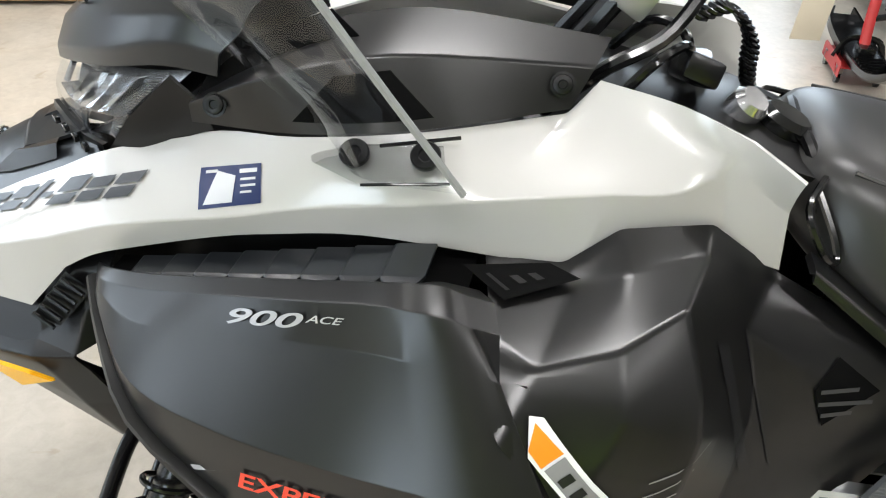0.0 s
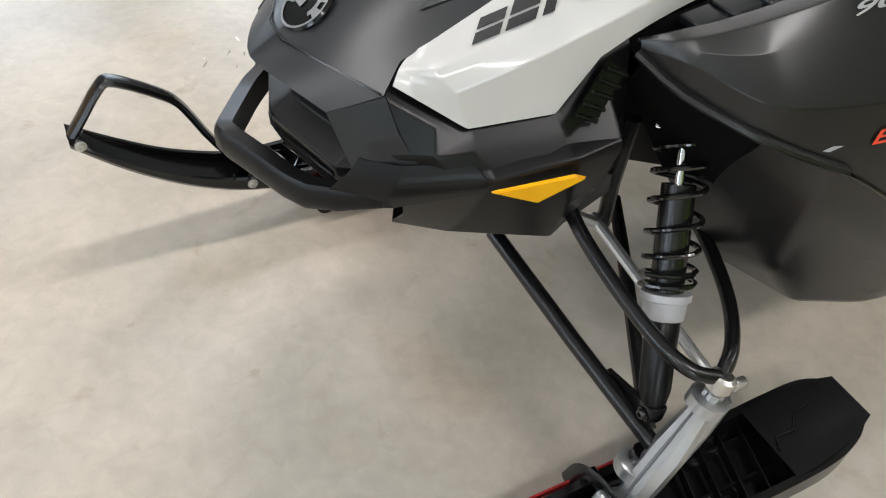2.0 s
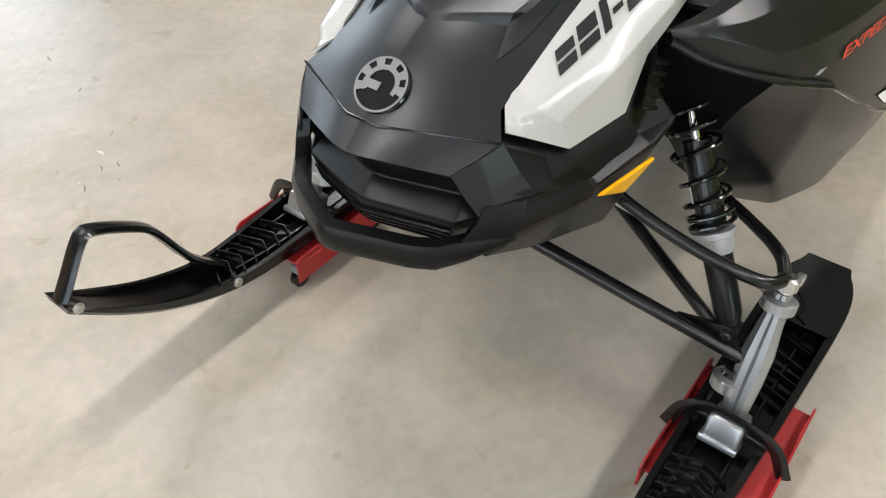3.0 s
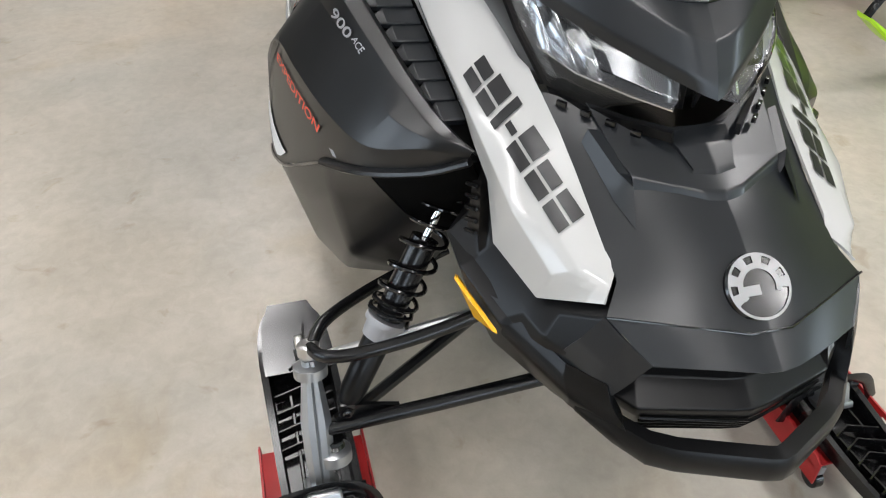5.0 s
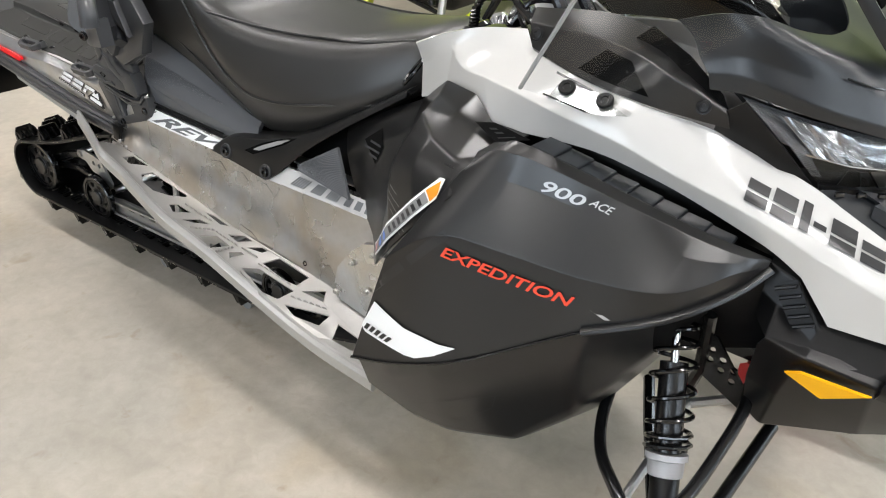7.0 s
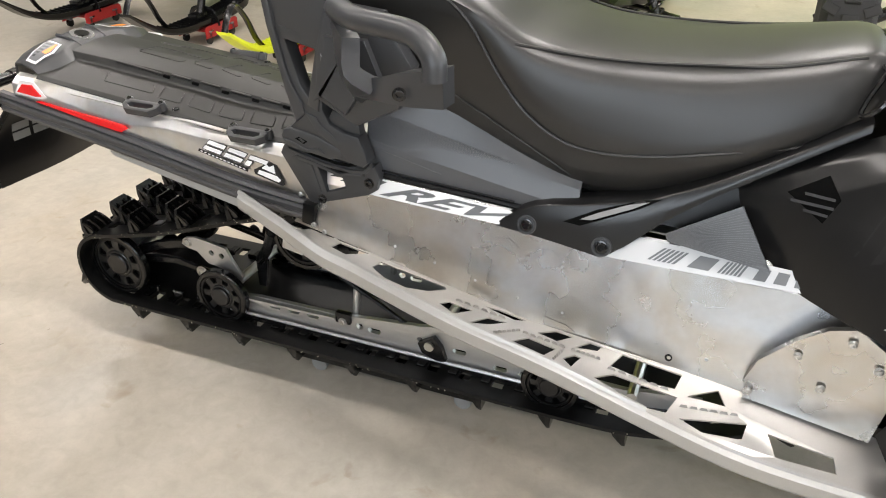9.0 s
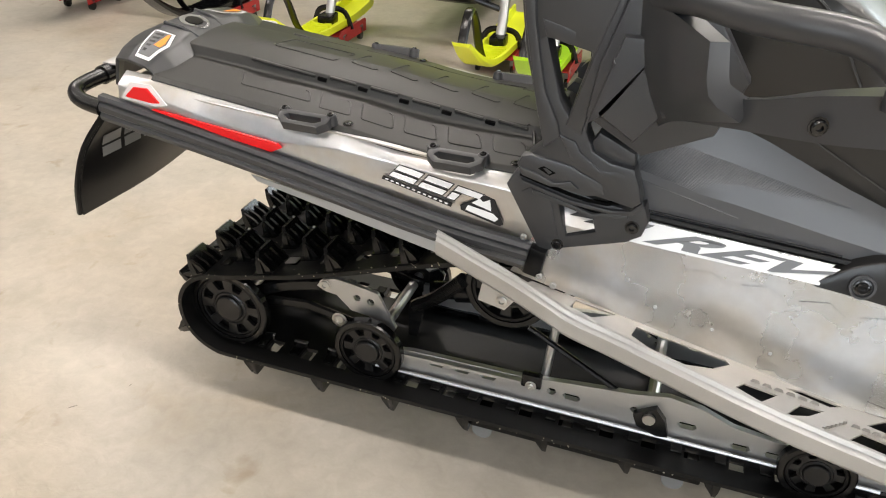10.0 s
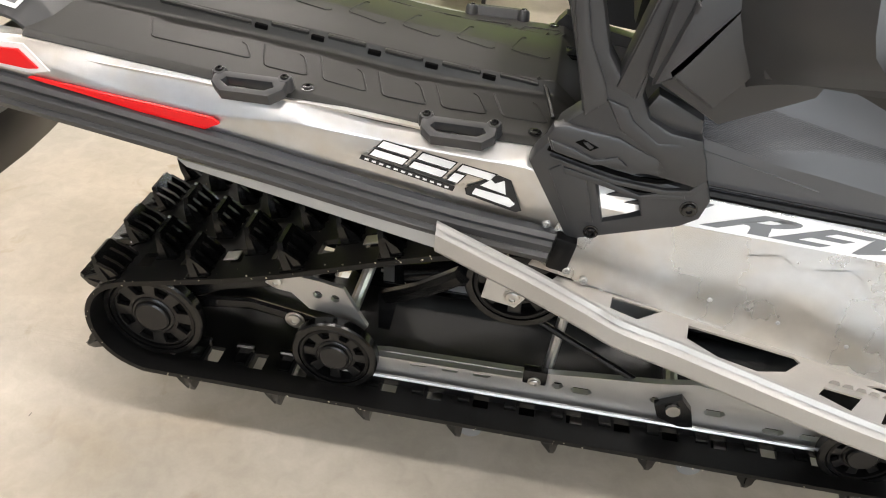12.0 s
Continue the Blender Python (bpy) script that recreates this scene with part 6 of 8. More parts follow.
    for pts in ([(-1.738, 0.701), (-1.66, 0.681), (-1.60, 0.675), (-1.553, 0.694)], [(-1.712, 0.679), (-1.655, 0.664), (-1.60, 0.6595), (-1.566, 0.6605)]):
        part("groove", tube([(x, s * 0.2296, z) for x, z in pts], 0.0034, 6, 2), BORE, br)
    bolt("screw", (-1.668, s * 0.230, 0.588), (0, s, 0), 0.008, br, GLOSSB)
    bolt("screw", (-1.557, s * 0.230, 0.643), (0, s, 0), 0.009, br, GLOSSB)
    # forked post with an open middle
    POSTO = [(-1.735, 0.717), (-1.704, 0.703), (-1.655, 0.694), (-1.60, 0.688), (-1.561, 0.682), (-1.548, 0.694), (-1.566, 0.746), (-1.602, 0.750), (-1.629, 0.763), (-1.642, 0.79), (-1.64, 0.82), (-1.622, 0.95), (-1.60, 1.12), (-1.78, 1.12), (-1.744, 0.896), (-1.724, 0.828), (-1.706, 0.76), (-1.729, 0.737)]
    POSTH = [(-1.672, 0.812), (-1.650, 0.903), (-1.652, 0.908), (-1.708, 0.921), (-1.712, 0.917), (-1.686, 0.832)]
    post = part("post", plate(POSTO, on_side(0.205, 0.212, -1.75, -1.6)(s), 0.034, [POSTH], bevel=0.006), MOULD, br, "forked black moulded post")
    FACETS = ([(-1.758, 1.03), (-1.741, 1.03), (-1.731, 0.942), (-1.709, 0.845), (-1.686, 0.800), (-1.680, 0.778), (-1.703, 0.757), (-1.720, 0.82), (-1.746, 0.94)], [(-1.608, 1.03), (-1.600, 1.02), (-1.626, 0.915), (-1.650, 0.785), (-1.674, 0.797), (-1.646, 0.904)], [(-1.682, 0.782), (-1.656, 0.774), (-1.647, 0.759), (-1.614, 0.735), (-1.588, 0.739), (-1.566, 0.742), (-1.556, 0.720), (-1.55, 0.697), (-1.594, 0.692), (-1.61, 0.712), (-1.66, 0.744)])
    for poly in FACETS:
        part("rib", plate(poly, on_side(0.238)(s), 0.009, bevel=0.0035), MOULD, post)
    part("cross_bar", plate([(-1.722, 0.945), (-1.640, 0.925), (-1.640, 0.905), (-1.715, 0.921)], on_side(0.2385)(s), 0.004, bevel=0.0015), MOULD, post)
    part("strut", plate([(-1.625, 0.791), (-1.569, 0.765), (-1.567, 0.747), (-1.587, 0.739), (-1.640, 0.762)], on_side(0.216)(s), 0.02, bevel=0.004), MOULD, post)
    # passenger grab handle: a frame with an open middle
    arm = part("handle_arm", shell([[(-1.62, 0.20, 0.985), (-1.56, 0.33, 1.0), (-1.50, 0.40, 0.985)], [(-1.60, 0.22, 0.90), (-1.545, 0.34, 0.91), (-1.49, 0.42, 0.93)], [(-1.55, 0.222, 0.80), (-1.53, 0.32, 0.855), (-1.45, 0.41, 0.90)]], 0.03, s, 3, 3), MOULD, br)
    part("grip", tube([(-1.575, s * 0.25, 0.985), (-1.53, s * 0.36, 1.02), (-1.46, s * 0.42, 1.022), (-1.36, s * 0.446, 1.018), (-1.315, s * 0.47, 0.995), (-1.31, s * 0.475, 0.96)], 0.019, 12, 5), MOULD, br, "black rubber grip")
    part("handle_beam", shell([[(-1.55, 0.30, 0.885), (-1.45, 0.40, 0.925), (-1.38, 0.445, 0.955), (-1.30, 0.47, 0.975)], [(-1.54, 0.31, 0.855), (-1.45, 0.405, 0.89), (-1.37, 0.45, 0.905), (-1.30, 0.465, 0.915)]], 0.03, s, 3, 2), MOULD, br)
    bolt("screw", (-1.376, s * 0.456, 0.926), (0.3, s, 0), 0.009, br, GLOSSB)
    # back plate with a recess beside the post
    bp = part("back_plate", plate([(-1.645, 0.822), (-1.56, 0.775), (-1.47, 0.82), (-1.44, 0.90), (-1.50, 0.99), (-1.605, 1.0), (-1.635, 0.90)], on_side(0.235)(s), 0.03, bevel=0.006), MOULD, br)
    rim = [(-1.640, 0.818), (-1.578, 0.780), (-1.545, 0.788), (-1.492, 0.862), (-1.525, 0.945), (-1.605, 0.945)]
    well = [(-1.616, 0.912), (-1.625, 0.832), (-1.574, 0.800), (-1.526, 0.866), (-1.548, 0.912)]
    part("rim", plate(rim, on_side(0.2645)(s), 0.016, [well], bevel=0.004), MOULD, bp)
    plq = part("bolt_plate", plate([(-1.610, 0.902), (-1.568, 0.889), (-1.546, 0.879), (-1.566, 0.826), (-1.614, 0.843)], on_side(0.2645)(s), 0.006, bevel=0.002), SATINP, bp, "satin black bolt plate")
    for a, b in (((-1.574, 0.888), (-1.596, 0.836)), ((-1.562, 0.884), (-1.584, 0.832))):
        part("groove", tube([(a[0], s * 0.2708, a[1]), (b[0], s * 0.2708, b[1])], 0.0012, 4, 1), BORE, plq)
    bolt("screw", (-1.588, s * 0.271, 0.857), (0, s, 0), 0.009, bp)

    # cargo anchors: a leaning loop on two feet
    for x, z in ((-2.121, 0.712), (-1.851, 0.688)):
        def lean(u, v, w, x=x, z=z, s=s):
            return (x + u, s * (0.193 + 0.80 * v + 0.30 * w), z + 0.62 * w - 0.24 * v + 0.002)
        ring = [(-0.048, 0.004), (-0.040, -0.004), (0.040, -0.004), (0.048, 0.004), (0.047, 0.022), (0.032, 0.040), (-0.032, 0.040), (-0.047, 0.022)]
        an = part("cargo_anchor", plate(ring, lean, 0.026, [[(-0.030, 0.010), (0.030, 0.010), (0.034, 0.018), (0.024, 0.027), (-0.024, 0.027), (-0.034, 0.018)]], bevel=0.004), MOULD, sled, "black cargo anchor loop")
        for e in (-0.043, 0.043):
            foot = Vector(lean(e, 0.0, 0.0))
            part("foot", lathe([(0, 0.011), (0.014, 0.010), (0.018, 0.008)], foot, foot + Vector((0, s * 0.25, 0.9)), 14), MOULD, an)
            bolt("screw", foot + Vector((0, s * 0.004, 0.017)), (0, s * 0.25, 0.9), 0.0045, an, GLOSSB, 0.003)

part("tunnel_top", shell([[(-2.49, -0.205, 0.732), (-2.0, -0.205, 0.70), (-1.6, -0.2, 0.66), (-0.7, -0.2, 0.62)], [(-2.49, 0.205, 0.732), (-2.0, 0.205, 0.70), (-1.6, 0.2, 0.66), (-0.7, 0.2, 0.62)]], 0.003), ALU, sled)
XD = [-2.43, -2.24, -2.06, -1.98, -1.90, -1.80, -1.74, -1.70]
ED = [0.7455, 0.725, 0.706, 0.694, 0.687, 0.687, 0.686, 0.668]
# half widths and heights over the deck's edge
RISE = ((0.200, -0.002), (0.192, 0.005), (0.092, 0.014), (0.087, 0.017), (0.080, 0.031), (0.0, 0.037))
SWELL = ((-2.40, -2.30, -2.10, -1.95, -1.87, -1.79), (1.0, 1.15, 1.33, 1.40, 1.30, 1.04))
DECK = [[(x, y, z + h * (0.5 if x > -1.71 else np.interp(x, *SWELL))) for x, z in zip(XD, ED)] for y, h in RISE]
deck = part("cargo_deck", shell(loft(DECK + [[(x, -y, z) for x, y, z in r] for r in DECK[-2::-1]], 3, 1, (6,)), 0.006, crease=0.002, least=10), DECKM, sled, "black moulded cargo deck with raised outlines", deg=30)


DECK_TREE = BVHTree.FromPolygons([v.co for v in deck.data.vertices], [p.vertices for p in deck.data.polygons])


def deck_z(x, y):
    hit = DECK_TREE.ray_cast(Vector((x, y, 2.0)), Vector((0, 0, -1)))[0]
    return hit.z if hit else 0.7


def rounded(corners, r=0.006):
    """A closed outline with its corners cut twice."""
    out = []
    n = len(corners)
    for i in range(n):
        p, a, b = (Vector(corners[k % n]) for k in (i, i - 1, i + 1))
        da, db = (a - p).normalized(), (b - p).normalized()
        out += [p + da * r, p + (da + db) * r * 0.3, p + db * r]
    return out + out[:1]


for s in (1, -1):
    for k in range(6):
        x0, wide = (-2.298, 0.138) if k == 0 else (-2.139 + 0.0797 * (k - 1), 0.060)
        low = 0.147 if k == 0 else 0.157
        loop = rounded([(x0, 0.104), (x0 + wide, 0.114), (x0 + wide + 0.018, low), (x0 + 0.019, low)])[3:-1] + [Vector((x0 + 0.001, 0.106))]
        part("outline", tube([(p.x, s * p.y, deck_z(p.x, p.y) + 0.0004) for p in loop], (0.0013, 0.0012), 6, 1), DECKM, deck)
        lip = [(x0 + 0.004, 0.0815), (x0 + wide - 0.002, 0.0815)]
        bar = block((lip[1][0] - lip[0][0], 0.007, 0.006), Matrix.Translation(((lip[0][0] + lip[1][0]) / 2, s * 0.082, deck_z((lip[0][0] + lip[1][0]) / 2, 0.0795) - 0.0035)) @ pose(0, 0, 0, 0, 7, 0), 0.0015, 1)
        part("notch", bar, DECKM, deck)
        if k:
            # solid near-black block painting the shade of a slot
            part("slot", block((0.018, 0.006, 0.007), Matrix.Translation((x0 - 0.010, s * 0.084, deck_z(x0 - 0.01, 0.084) + 0.001)) @ pose(0, 0, 0, 0, 7, 0), 0.001, 1), BORE, deck)
    part("corner_bead", tube([(-1.765, s * 0.078, deck_z(-1.765, 0.078) + 0.001), (-1.752, s * 0.084, deck_z(-1.752, 0.09) + 0.006), (-1.737, s * 0.142, deck_z(-1.737, 0.142) + 0.001)], 0.0032, 6, 2), DECKM, deck)
    for x in (-2.053, -1.757):
        bolt("screw", (x, s * 0.182, deck_z(x, 0.182) + 0.0005), (0, s * 0.1, 1), 0.007, deck, GLOSSB, 0.003)
for k in range(6):
    x0, wide = (-2.285, 0.13) if k == 0 else (-2.125 + 0.0787 * (k - 1), 0.054)
    loop = rounded([(x0, -0.013), (x0 + wide, -0.023), (x0 + wide + 0.020, 0.034), (x0 + 0.012, 0.045)])
    loop = loop[-4:-1] + loop[:6] if k else loop
    part("outline", tube([(p.x, p.y, deck_z(p.x, p.y) + 0.0004) for p in loop], (0.0013, 0.0012), 6, 1), DECKM, deck)
part("catch", block((0.030, 0.034, 0.008), Matrix.Translation((-1.722, 0.045, deck_z(-1.722, 0.045) + 0.003)) @ pose(0, 0, 0, 0, 10, 20), 0.002), GLOSSB, deck)
BARR = [(-2.53, 0.225, 0.683), (-2.575, 0.222, 0.690), (-2.602, 0.205, 0.697), (-2.612, 0.17, 0.70), (-2.612, 0.1, 0.70), (-2.612, 0.0, 0.70)]
rb = part("rear_bumper", tube(BARR + [(x, -y, z) for x, y, z in BARR[-2::-1]], 0.015, 12, 4), SATINP, sled, "black tubular rear bumper")
part("collar", lathe([(0, 0.0185), (0.02, 0.0185)], (-2.612, -0.12, 0.70), (-2.612, 0.12, 0.70), 16), GLOSSB, rb)
part("plate", block((0.035, 0.2, 0.004), Matrix.Translation((-2.605, 0.0, 0.718)), 0.001), GALV, rb)
FLAP = [[(-2.56, -0.185, 0.655), (-2.555, 0, 0.66), (-2.56, 0.185, 0.655)], [(-2.61, -0.205, 0.58), (-2.595, 0, 0.58), (-2.61, 0.205, 0.58)], [(-2.635, -0.218, 0.50), (-2.615, 0, 0.50), (-2.635, 0.218, 0.50)], [(-2.665, -0.2, 0.42), (-2.65, 0, 0.42), (-2.665, 0.2, 0.42)]]
flap = part("snow_flap", shell(FLAP, 0.006, 1, 3, 3), PLASTIC, sled, "black rubber snow flap with a pale wordmark")
for s in (1, -1):
    part("flap_rim", tube([(x - 0.004, s * y, z) for x, y, z in ((-2.56, 0.185, 0.655), (-2.61, 0.205, 0.58), (-2.635, 0.218, 0.50), (-2.665, 0.2, 0.42))], 0.006, 6, 3), PLASTIC, flap)
wordmark(quad_map((-2.58, 0.165, 0.545), (-2.58, -0.165, 0.545), (-2.57, -0.165, 0.615), (-2.57, 0.165, 0.615)), flap, (-1, 0, 0), GREYP, 0.002, 0.2, 0.03)
TAIL = [
    [(-2.405, 0.188, 0.726), (-2.392, 0.15, 0.732), (-2.388, 0.105, 0.737), (-2.400, 0.05, 0.748), (-2.405, 0, 0.750)],
    [(-2.420, 0.190, 0.742), (-2.412, 0.15, 0.750), (-2.410, 0.105, 0.754), (-2.415, 0.05, 0.765), (-2.420, 0, 0.768)],
    [(-2.445, 0.190, 0.762), (-2.435, 0.15, 0.775), (-2.432, 0.100, 0.783), (-2.445, 0.05, 0.787), (-2.450, 0, 0.789)],
    [(-2.490, 0.182, 0.768), (-2.495, 0.14, 0.783), (-2.497, 0.075, 0.793), (-2.495, 0.05, 0.798), (-2.495, 0, 0.800)],
    [(-2.540, 0.155, 0.755), (-2.550, 0.12, 0.765), (-2.555, 0.080, 0.772), (-2.555, 0.05, 0.775), (-2.555, 0, 0.776)],
    [(-2.555, 0.150, 0.700), (-2.570, 0.12, 0.700), (-2.575, 0.080, 0.700), (-2.575, 0.05, 0.700), (-2.575, 0, 0.700)],
]
tail = part("tail_cover", shell([[(x, -y, z) for x, y, z in r[:-1]] + list(r[::-1]) for r in TAIL], 0.006, crease=0.004, least=9), MOULD, sled, "black moulded tail cover with warning labels", deg=35)
part("emblem", drape(lay([[(0.5 + 0.5 * math.cos(a), 0.5 + 0.5 * math.sin(a)) for a in (i * math.pi / 14 for i in range(28))]], lambda u, v, w: Vector((-2.496 + 0.056 * u, -0.029 + 0.058 * v, 0.85))), [tail], (0, 0, -1), far=0.1), REFL, tail, "round chrome emblem")
part("emblem_core", drape(lay([[(0.5 + 0.3 * math.cos(a), 0.5 + 0.3 * math.sin(a)) for a in (i * math.pi / 10 for i in range(20))]], lambda u, v, w: Vector((-2.496 + 0.056 * u, -0.029 + 0.058 * v, 0.85))), [tail], (0, 0, -1), lift=0.002, far=0.1), GLOSSB, tail)
for s in (1, -1):
    lq = lambda u, v, w, s=s: Vector((u, s * v, 0.85))
    shape = [(-2.480, 0.172), (-2.502, 0.078), (-2.454, 0.082), (-2.438, 0.125), (-2.447, 0.177)]
    lb = part("tail_label", drape(lay([shape], lq), [tail], (0, 0, -1), lift=0.0015, far=0.12, cut=0.012), WHITED, tail, "white edged warning label")
    inner = [(-2.470 + (u + 2.470) * 0.80, 0.127 + (v - 0.127) * 0.86) for u, v in shape]
    part("field", drape(lay([inner], lq), [tail], (0, 0, -1), lift=0.0028, far=0.12, cut=0.012), DARKTXT, lb)
    part("amber_field", drape(lay([[(-2.462, 0.092), (-2.457, 0.092), (-2.447, 0.125), (-2.449, 0.140), (-2.464, 0.136)]], lq), [tail], (0, 0, -1), lift=0.0040, far=0.12, cut=0.012), AMBERTIP, lb)
    for k in range(5):
        part("print", drape(lay([[(-2.487 + 0.003 * k, 0.094 + 0.014 * k), (-2.468, 0.094 + 0.014 * k), (-2.468, 0.101 + 0.014 * k), (-2.486 + 0.003 * k, 0.101 + 0.014 * k)]], lq), [tail], (0, 0, -1), lift=0.0040, far=0.12, cut=0.012), BLACKTXT, lb)
    RID = [(-2.418, s * 0.040, 0.768), (-2.46, s * 0.046, 0.792), (-2.50, s * 0.05, 0.799)]
    part("ridge", tube(RID, (0.004, 0.004), 6, 3), MOULD, tail)

# ---- track and skid ----
LOOP = []
for a in range(105, 271, 15):
    LOOP.append((-2.358 + 0.1 * math.cos(radians(a)), 0.234 + 0.1 * math.sin(radians(a))))
LOOP += [(-2.2, 0.134), (-1.9, 0.134), (-1.5, 0.134), (-1.1, 0.135), (-0.95, 0.15), (-0.8, 0.2), (-0.6, 0.3)]
for a in range(-60, 91, 30):
    LOOP.append((-0.52 + 0.1 * math.cos(radians(a)), 0.4 + 0.1 * math.sin(radians(a))))
LOOP += [(-0.8, 0.505), (-1.3, 0.51), (-1.7, 0.505), (-1.855, 0.487), (-2.15, 0.389)]
path = catmull([(x, 0, z) for x, z in LOOP + LOOP[:1]], 6)
spans = [(b - a).length for a, b in zip(path[:-1], path[1:])]
length = sum(spans)


def along(d):
    d %= length
    for a, b, l in zip(path[:-1], path[1:], spans):
        if d <= l:
            t = (b - a).normalized()
            return a.lerp(b, d / l), t, Vector((t.z, 0, -t.x))
        d -= l
    return path[-1], Vector((1, 0, 0)), Vector((0, 0, -1))


PITCHES = 54
BY = (-0.2, -0.158, -0.122, 0.122, 0.158, 0.2)
BELT = [(y, 0.003) for y in BY] + [(y, -0.006) for y in BY[::-1]]
bm = bmesh.new()
rings = []
SEG = PITCHES * 6
for i in range(SEG):
    p, t, n = along(length * i / SEG)
    rings.append([bm.verts.new(p + Vector((0, y, 0)) + n * w) for y, w in BELT])
for i, (a, b) in enumerate(zip(rings, rings[1:] + rings[:1])):
    gap = i % 6 in (3, 4)
    for j in range(12):
        if gap and j in (1, 3, 7, 9):
            continue
        bm.faces.new((a[j], a[(j + 1) % 12], b[(j + 1) % 12], b[j]))
    if gap:
        for j, k in ((1, 10), (2, 9), (3, 8), (4, 7)):
            bm.faces.new((a[j], b[j], b[k], a[k]))
    if i % 6 == 3:
        for j in (1, 3):
            bm.faces.new((a[j], a[j + 1], a[10 - j], a[11 - j]))
    if i % 6 == 4:
        for j in (1, 3):
            bm.faces.new((b[j], b[j + 1], b[10 - j], b[11 - j]))
bmesh.ops.recalc_face_normals(bm, faces=bm.faces)
track = part("track", bm, BELTM, sled, "black rubber drive track with tall lugs")


def lug_mesh(width, tall):
    """A paddle lug on a foot: x along the track, y across, z outwards."""
    w, t = width / 2, 0.0075
    bms = []
    face = bmesh.new()
    prof = [(-w, 0), (w, 0), (w * 0.92, tall * 0.55), (w * 0.66, tall), (-w * 0.66, tall), (-w * 0.92, tall * 0.55)]
    lo = [face.verts.new((-t + 0.004 * (z / tall), y, z)) for y, z in prof]
    hi = [face.verts.new((t - 0.003 * (z / tall), y, z)) for y, z in prof]
    face.faces.new(lo[::-1])
    face.faces.new(hi)
    for i in range(6):
        face.faces.new((lo[i], lo[(i + 1) % 6], hi[(i + 1) % 6], hi[i]))
    bms.append(face)
    for y in (-w * 0.8, w * 0.8, -w * 0.3, w * 0.3):
        fin = bmesh.new()
        k = 0.003
        pr = [(0.0, 0), (0.026, 0), (0.02, tall * 0.35), (0.004, tall * (0.8 if y else 0.6))]
        a = [fin.verts.new((x, y - k, z)) for x, z in pr]
        b = [fin.verts.new((x, y + k, z)) for x, z in pr]
        fin.faces.new(a)
        fin.faces.new(b[::-1])
        for i in range(4):
            fin.faces.new((a[i], b[i], b[(i + 1) % 4], a[(i + 1) % 4]))
        bms.append(fin)
    bms.append(block((0.036, width, 0.004), Matrix.Translation((0.004, 0, 0.002))))
    out = join(*bms)
    bmesh.ops.recalc_face_normals(out, faces=out.faces)
    return out


def as_mesh(bm, name, material, deg=30):
    sharpen(bm, deg)
    me = bpy.data.meshes.new(name)
    bm.to_mesh(me)
    bm.free()
    me.materials.append(material)
    return me


LUG = as_mesh(lug_mesh(0.076, 0.047), "lug", RUBBER)
CLIP = as_mesh(join(block((0.034, 0.012, 0.016), Matrix.Translation((0, 0, -0.012)), 0.003, 1), block((0.02, 0.03, 0.006), Matrix.Translation((0, 0.02, -0.007)))), "guide_lug", RUBBER)
BAND = as_mesh(block((0.026, 0.022, 0.003), None, 0.0008, 1), "track_clip", STEEL)
STUD = as_mesh(lathe([(0, 0.0035), (0.005, 0.003), (0.007, 0.001)], (0, 0, 0), (0, 0, 1), 8), "stud", STEEL)
for i in range(PITCHES):
    p, t, n = along(length * (i + 0.3) / PITCHES)
    m = Matrix((t, (0, 1, 0), n)).transposed().to_4x4()
    if m.determinant() < 0:
        m = Matrix((-t, (0, 1, 0), n)).transposed().to_4x4()
    ys = ((-0.158, -0.052, 0.052, 0.158), (-0.105, 0.0, 0.105))[i % 2]
    for y in ys:
        ob = new("lug", LUG)
        ob.parent = track
        ob.matrix_local = Matrix.Translation(p + Vector((0, max(-0.158, min(0.158, y)), 0)) + n * 0.002) @ m
        if abs(y) < 0.12:
            st = new("stud", STUD)
            st.parent = track
            st.matrix_local = Matrix.Translation(p + Vector((0, max(-0.158, min(0.158, y)) + 0.02, 0)) + n * 0.045) @ m
    if i % 3 == 0:
        for y in (-0.14, 0.14):
            ob = new("track_clip", BAND)
            ob.parent = track
            ob.matrix_local = Matrix.Translation(along(length * (i + 0.75) / PITCHES)[0] + Vector((0, y, 0)) + n * 0.004) @ m
    for y in (-0.118, 0.118):
        ob = new("guide_lug", CLIP)
        ob.parent = track
        ob.matrix_local = Matrix.Translation(p + Vector((0, y, 0))) @ m @ Matrix.Diagonal((1, -1 if y < 0 else 1, 1, 1))


def lathe_ring(r0, r1, w, c, s, n=40):
    bm = bmesh.new()
    c = Vector(c)
    prof = [(r0, 0), (r0 + 0.002, w), (r1 - 0.003, w), (r1, w - 0.003), (r1, 0.003), (r1 - 0.003, 0)]
    rows = [[bm.verts.new(c + Vector((r * math.cos(a), s * h, r * math.sin(a)))) for r, h in prof] for a in (2 * math.pi * j / n for j in range(n))]
    for a, b in zip(rows, rows[1:] + rows[:1]):
        for k in range(6):
            bm.faces.new((a[k], a[(k + 1) % 6], b[(k + 1) % 6], b[k]))
    bmesh.ops.recalc_face_normals(bm, faces=bm.faces)
    return bm


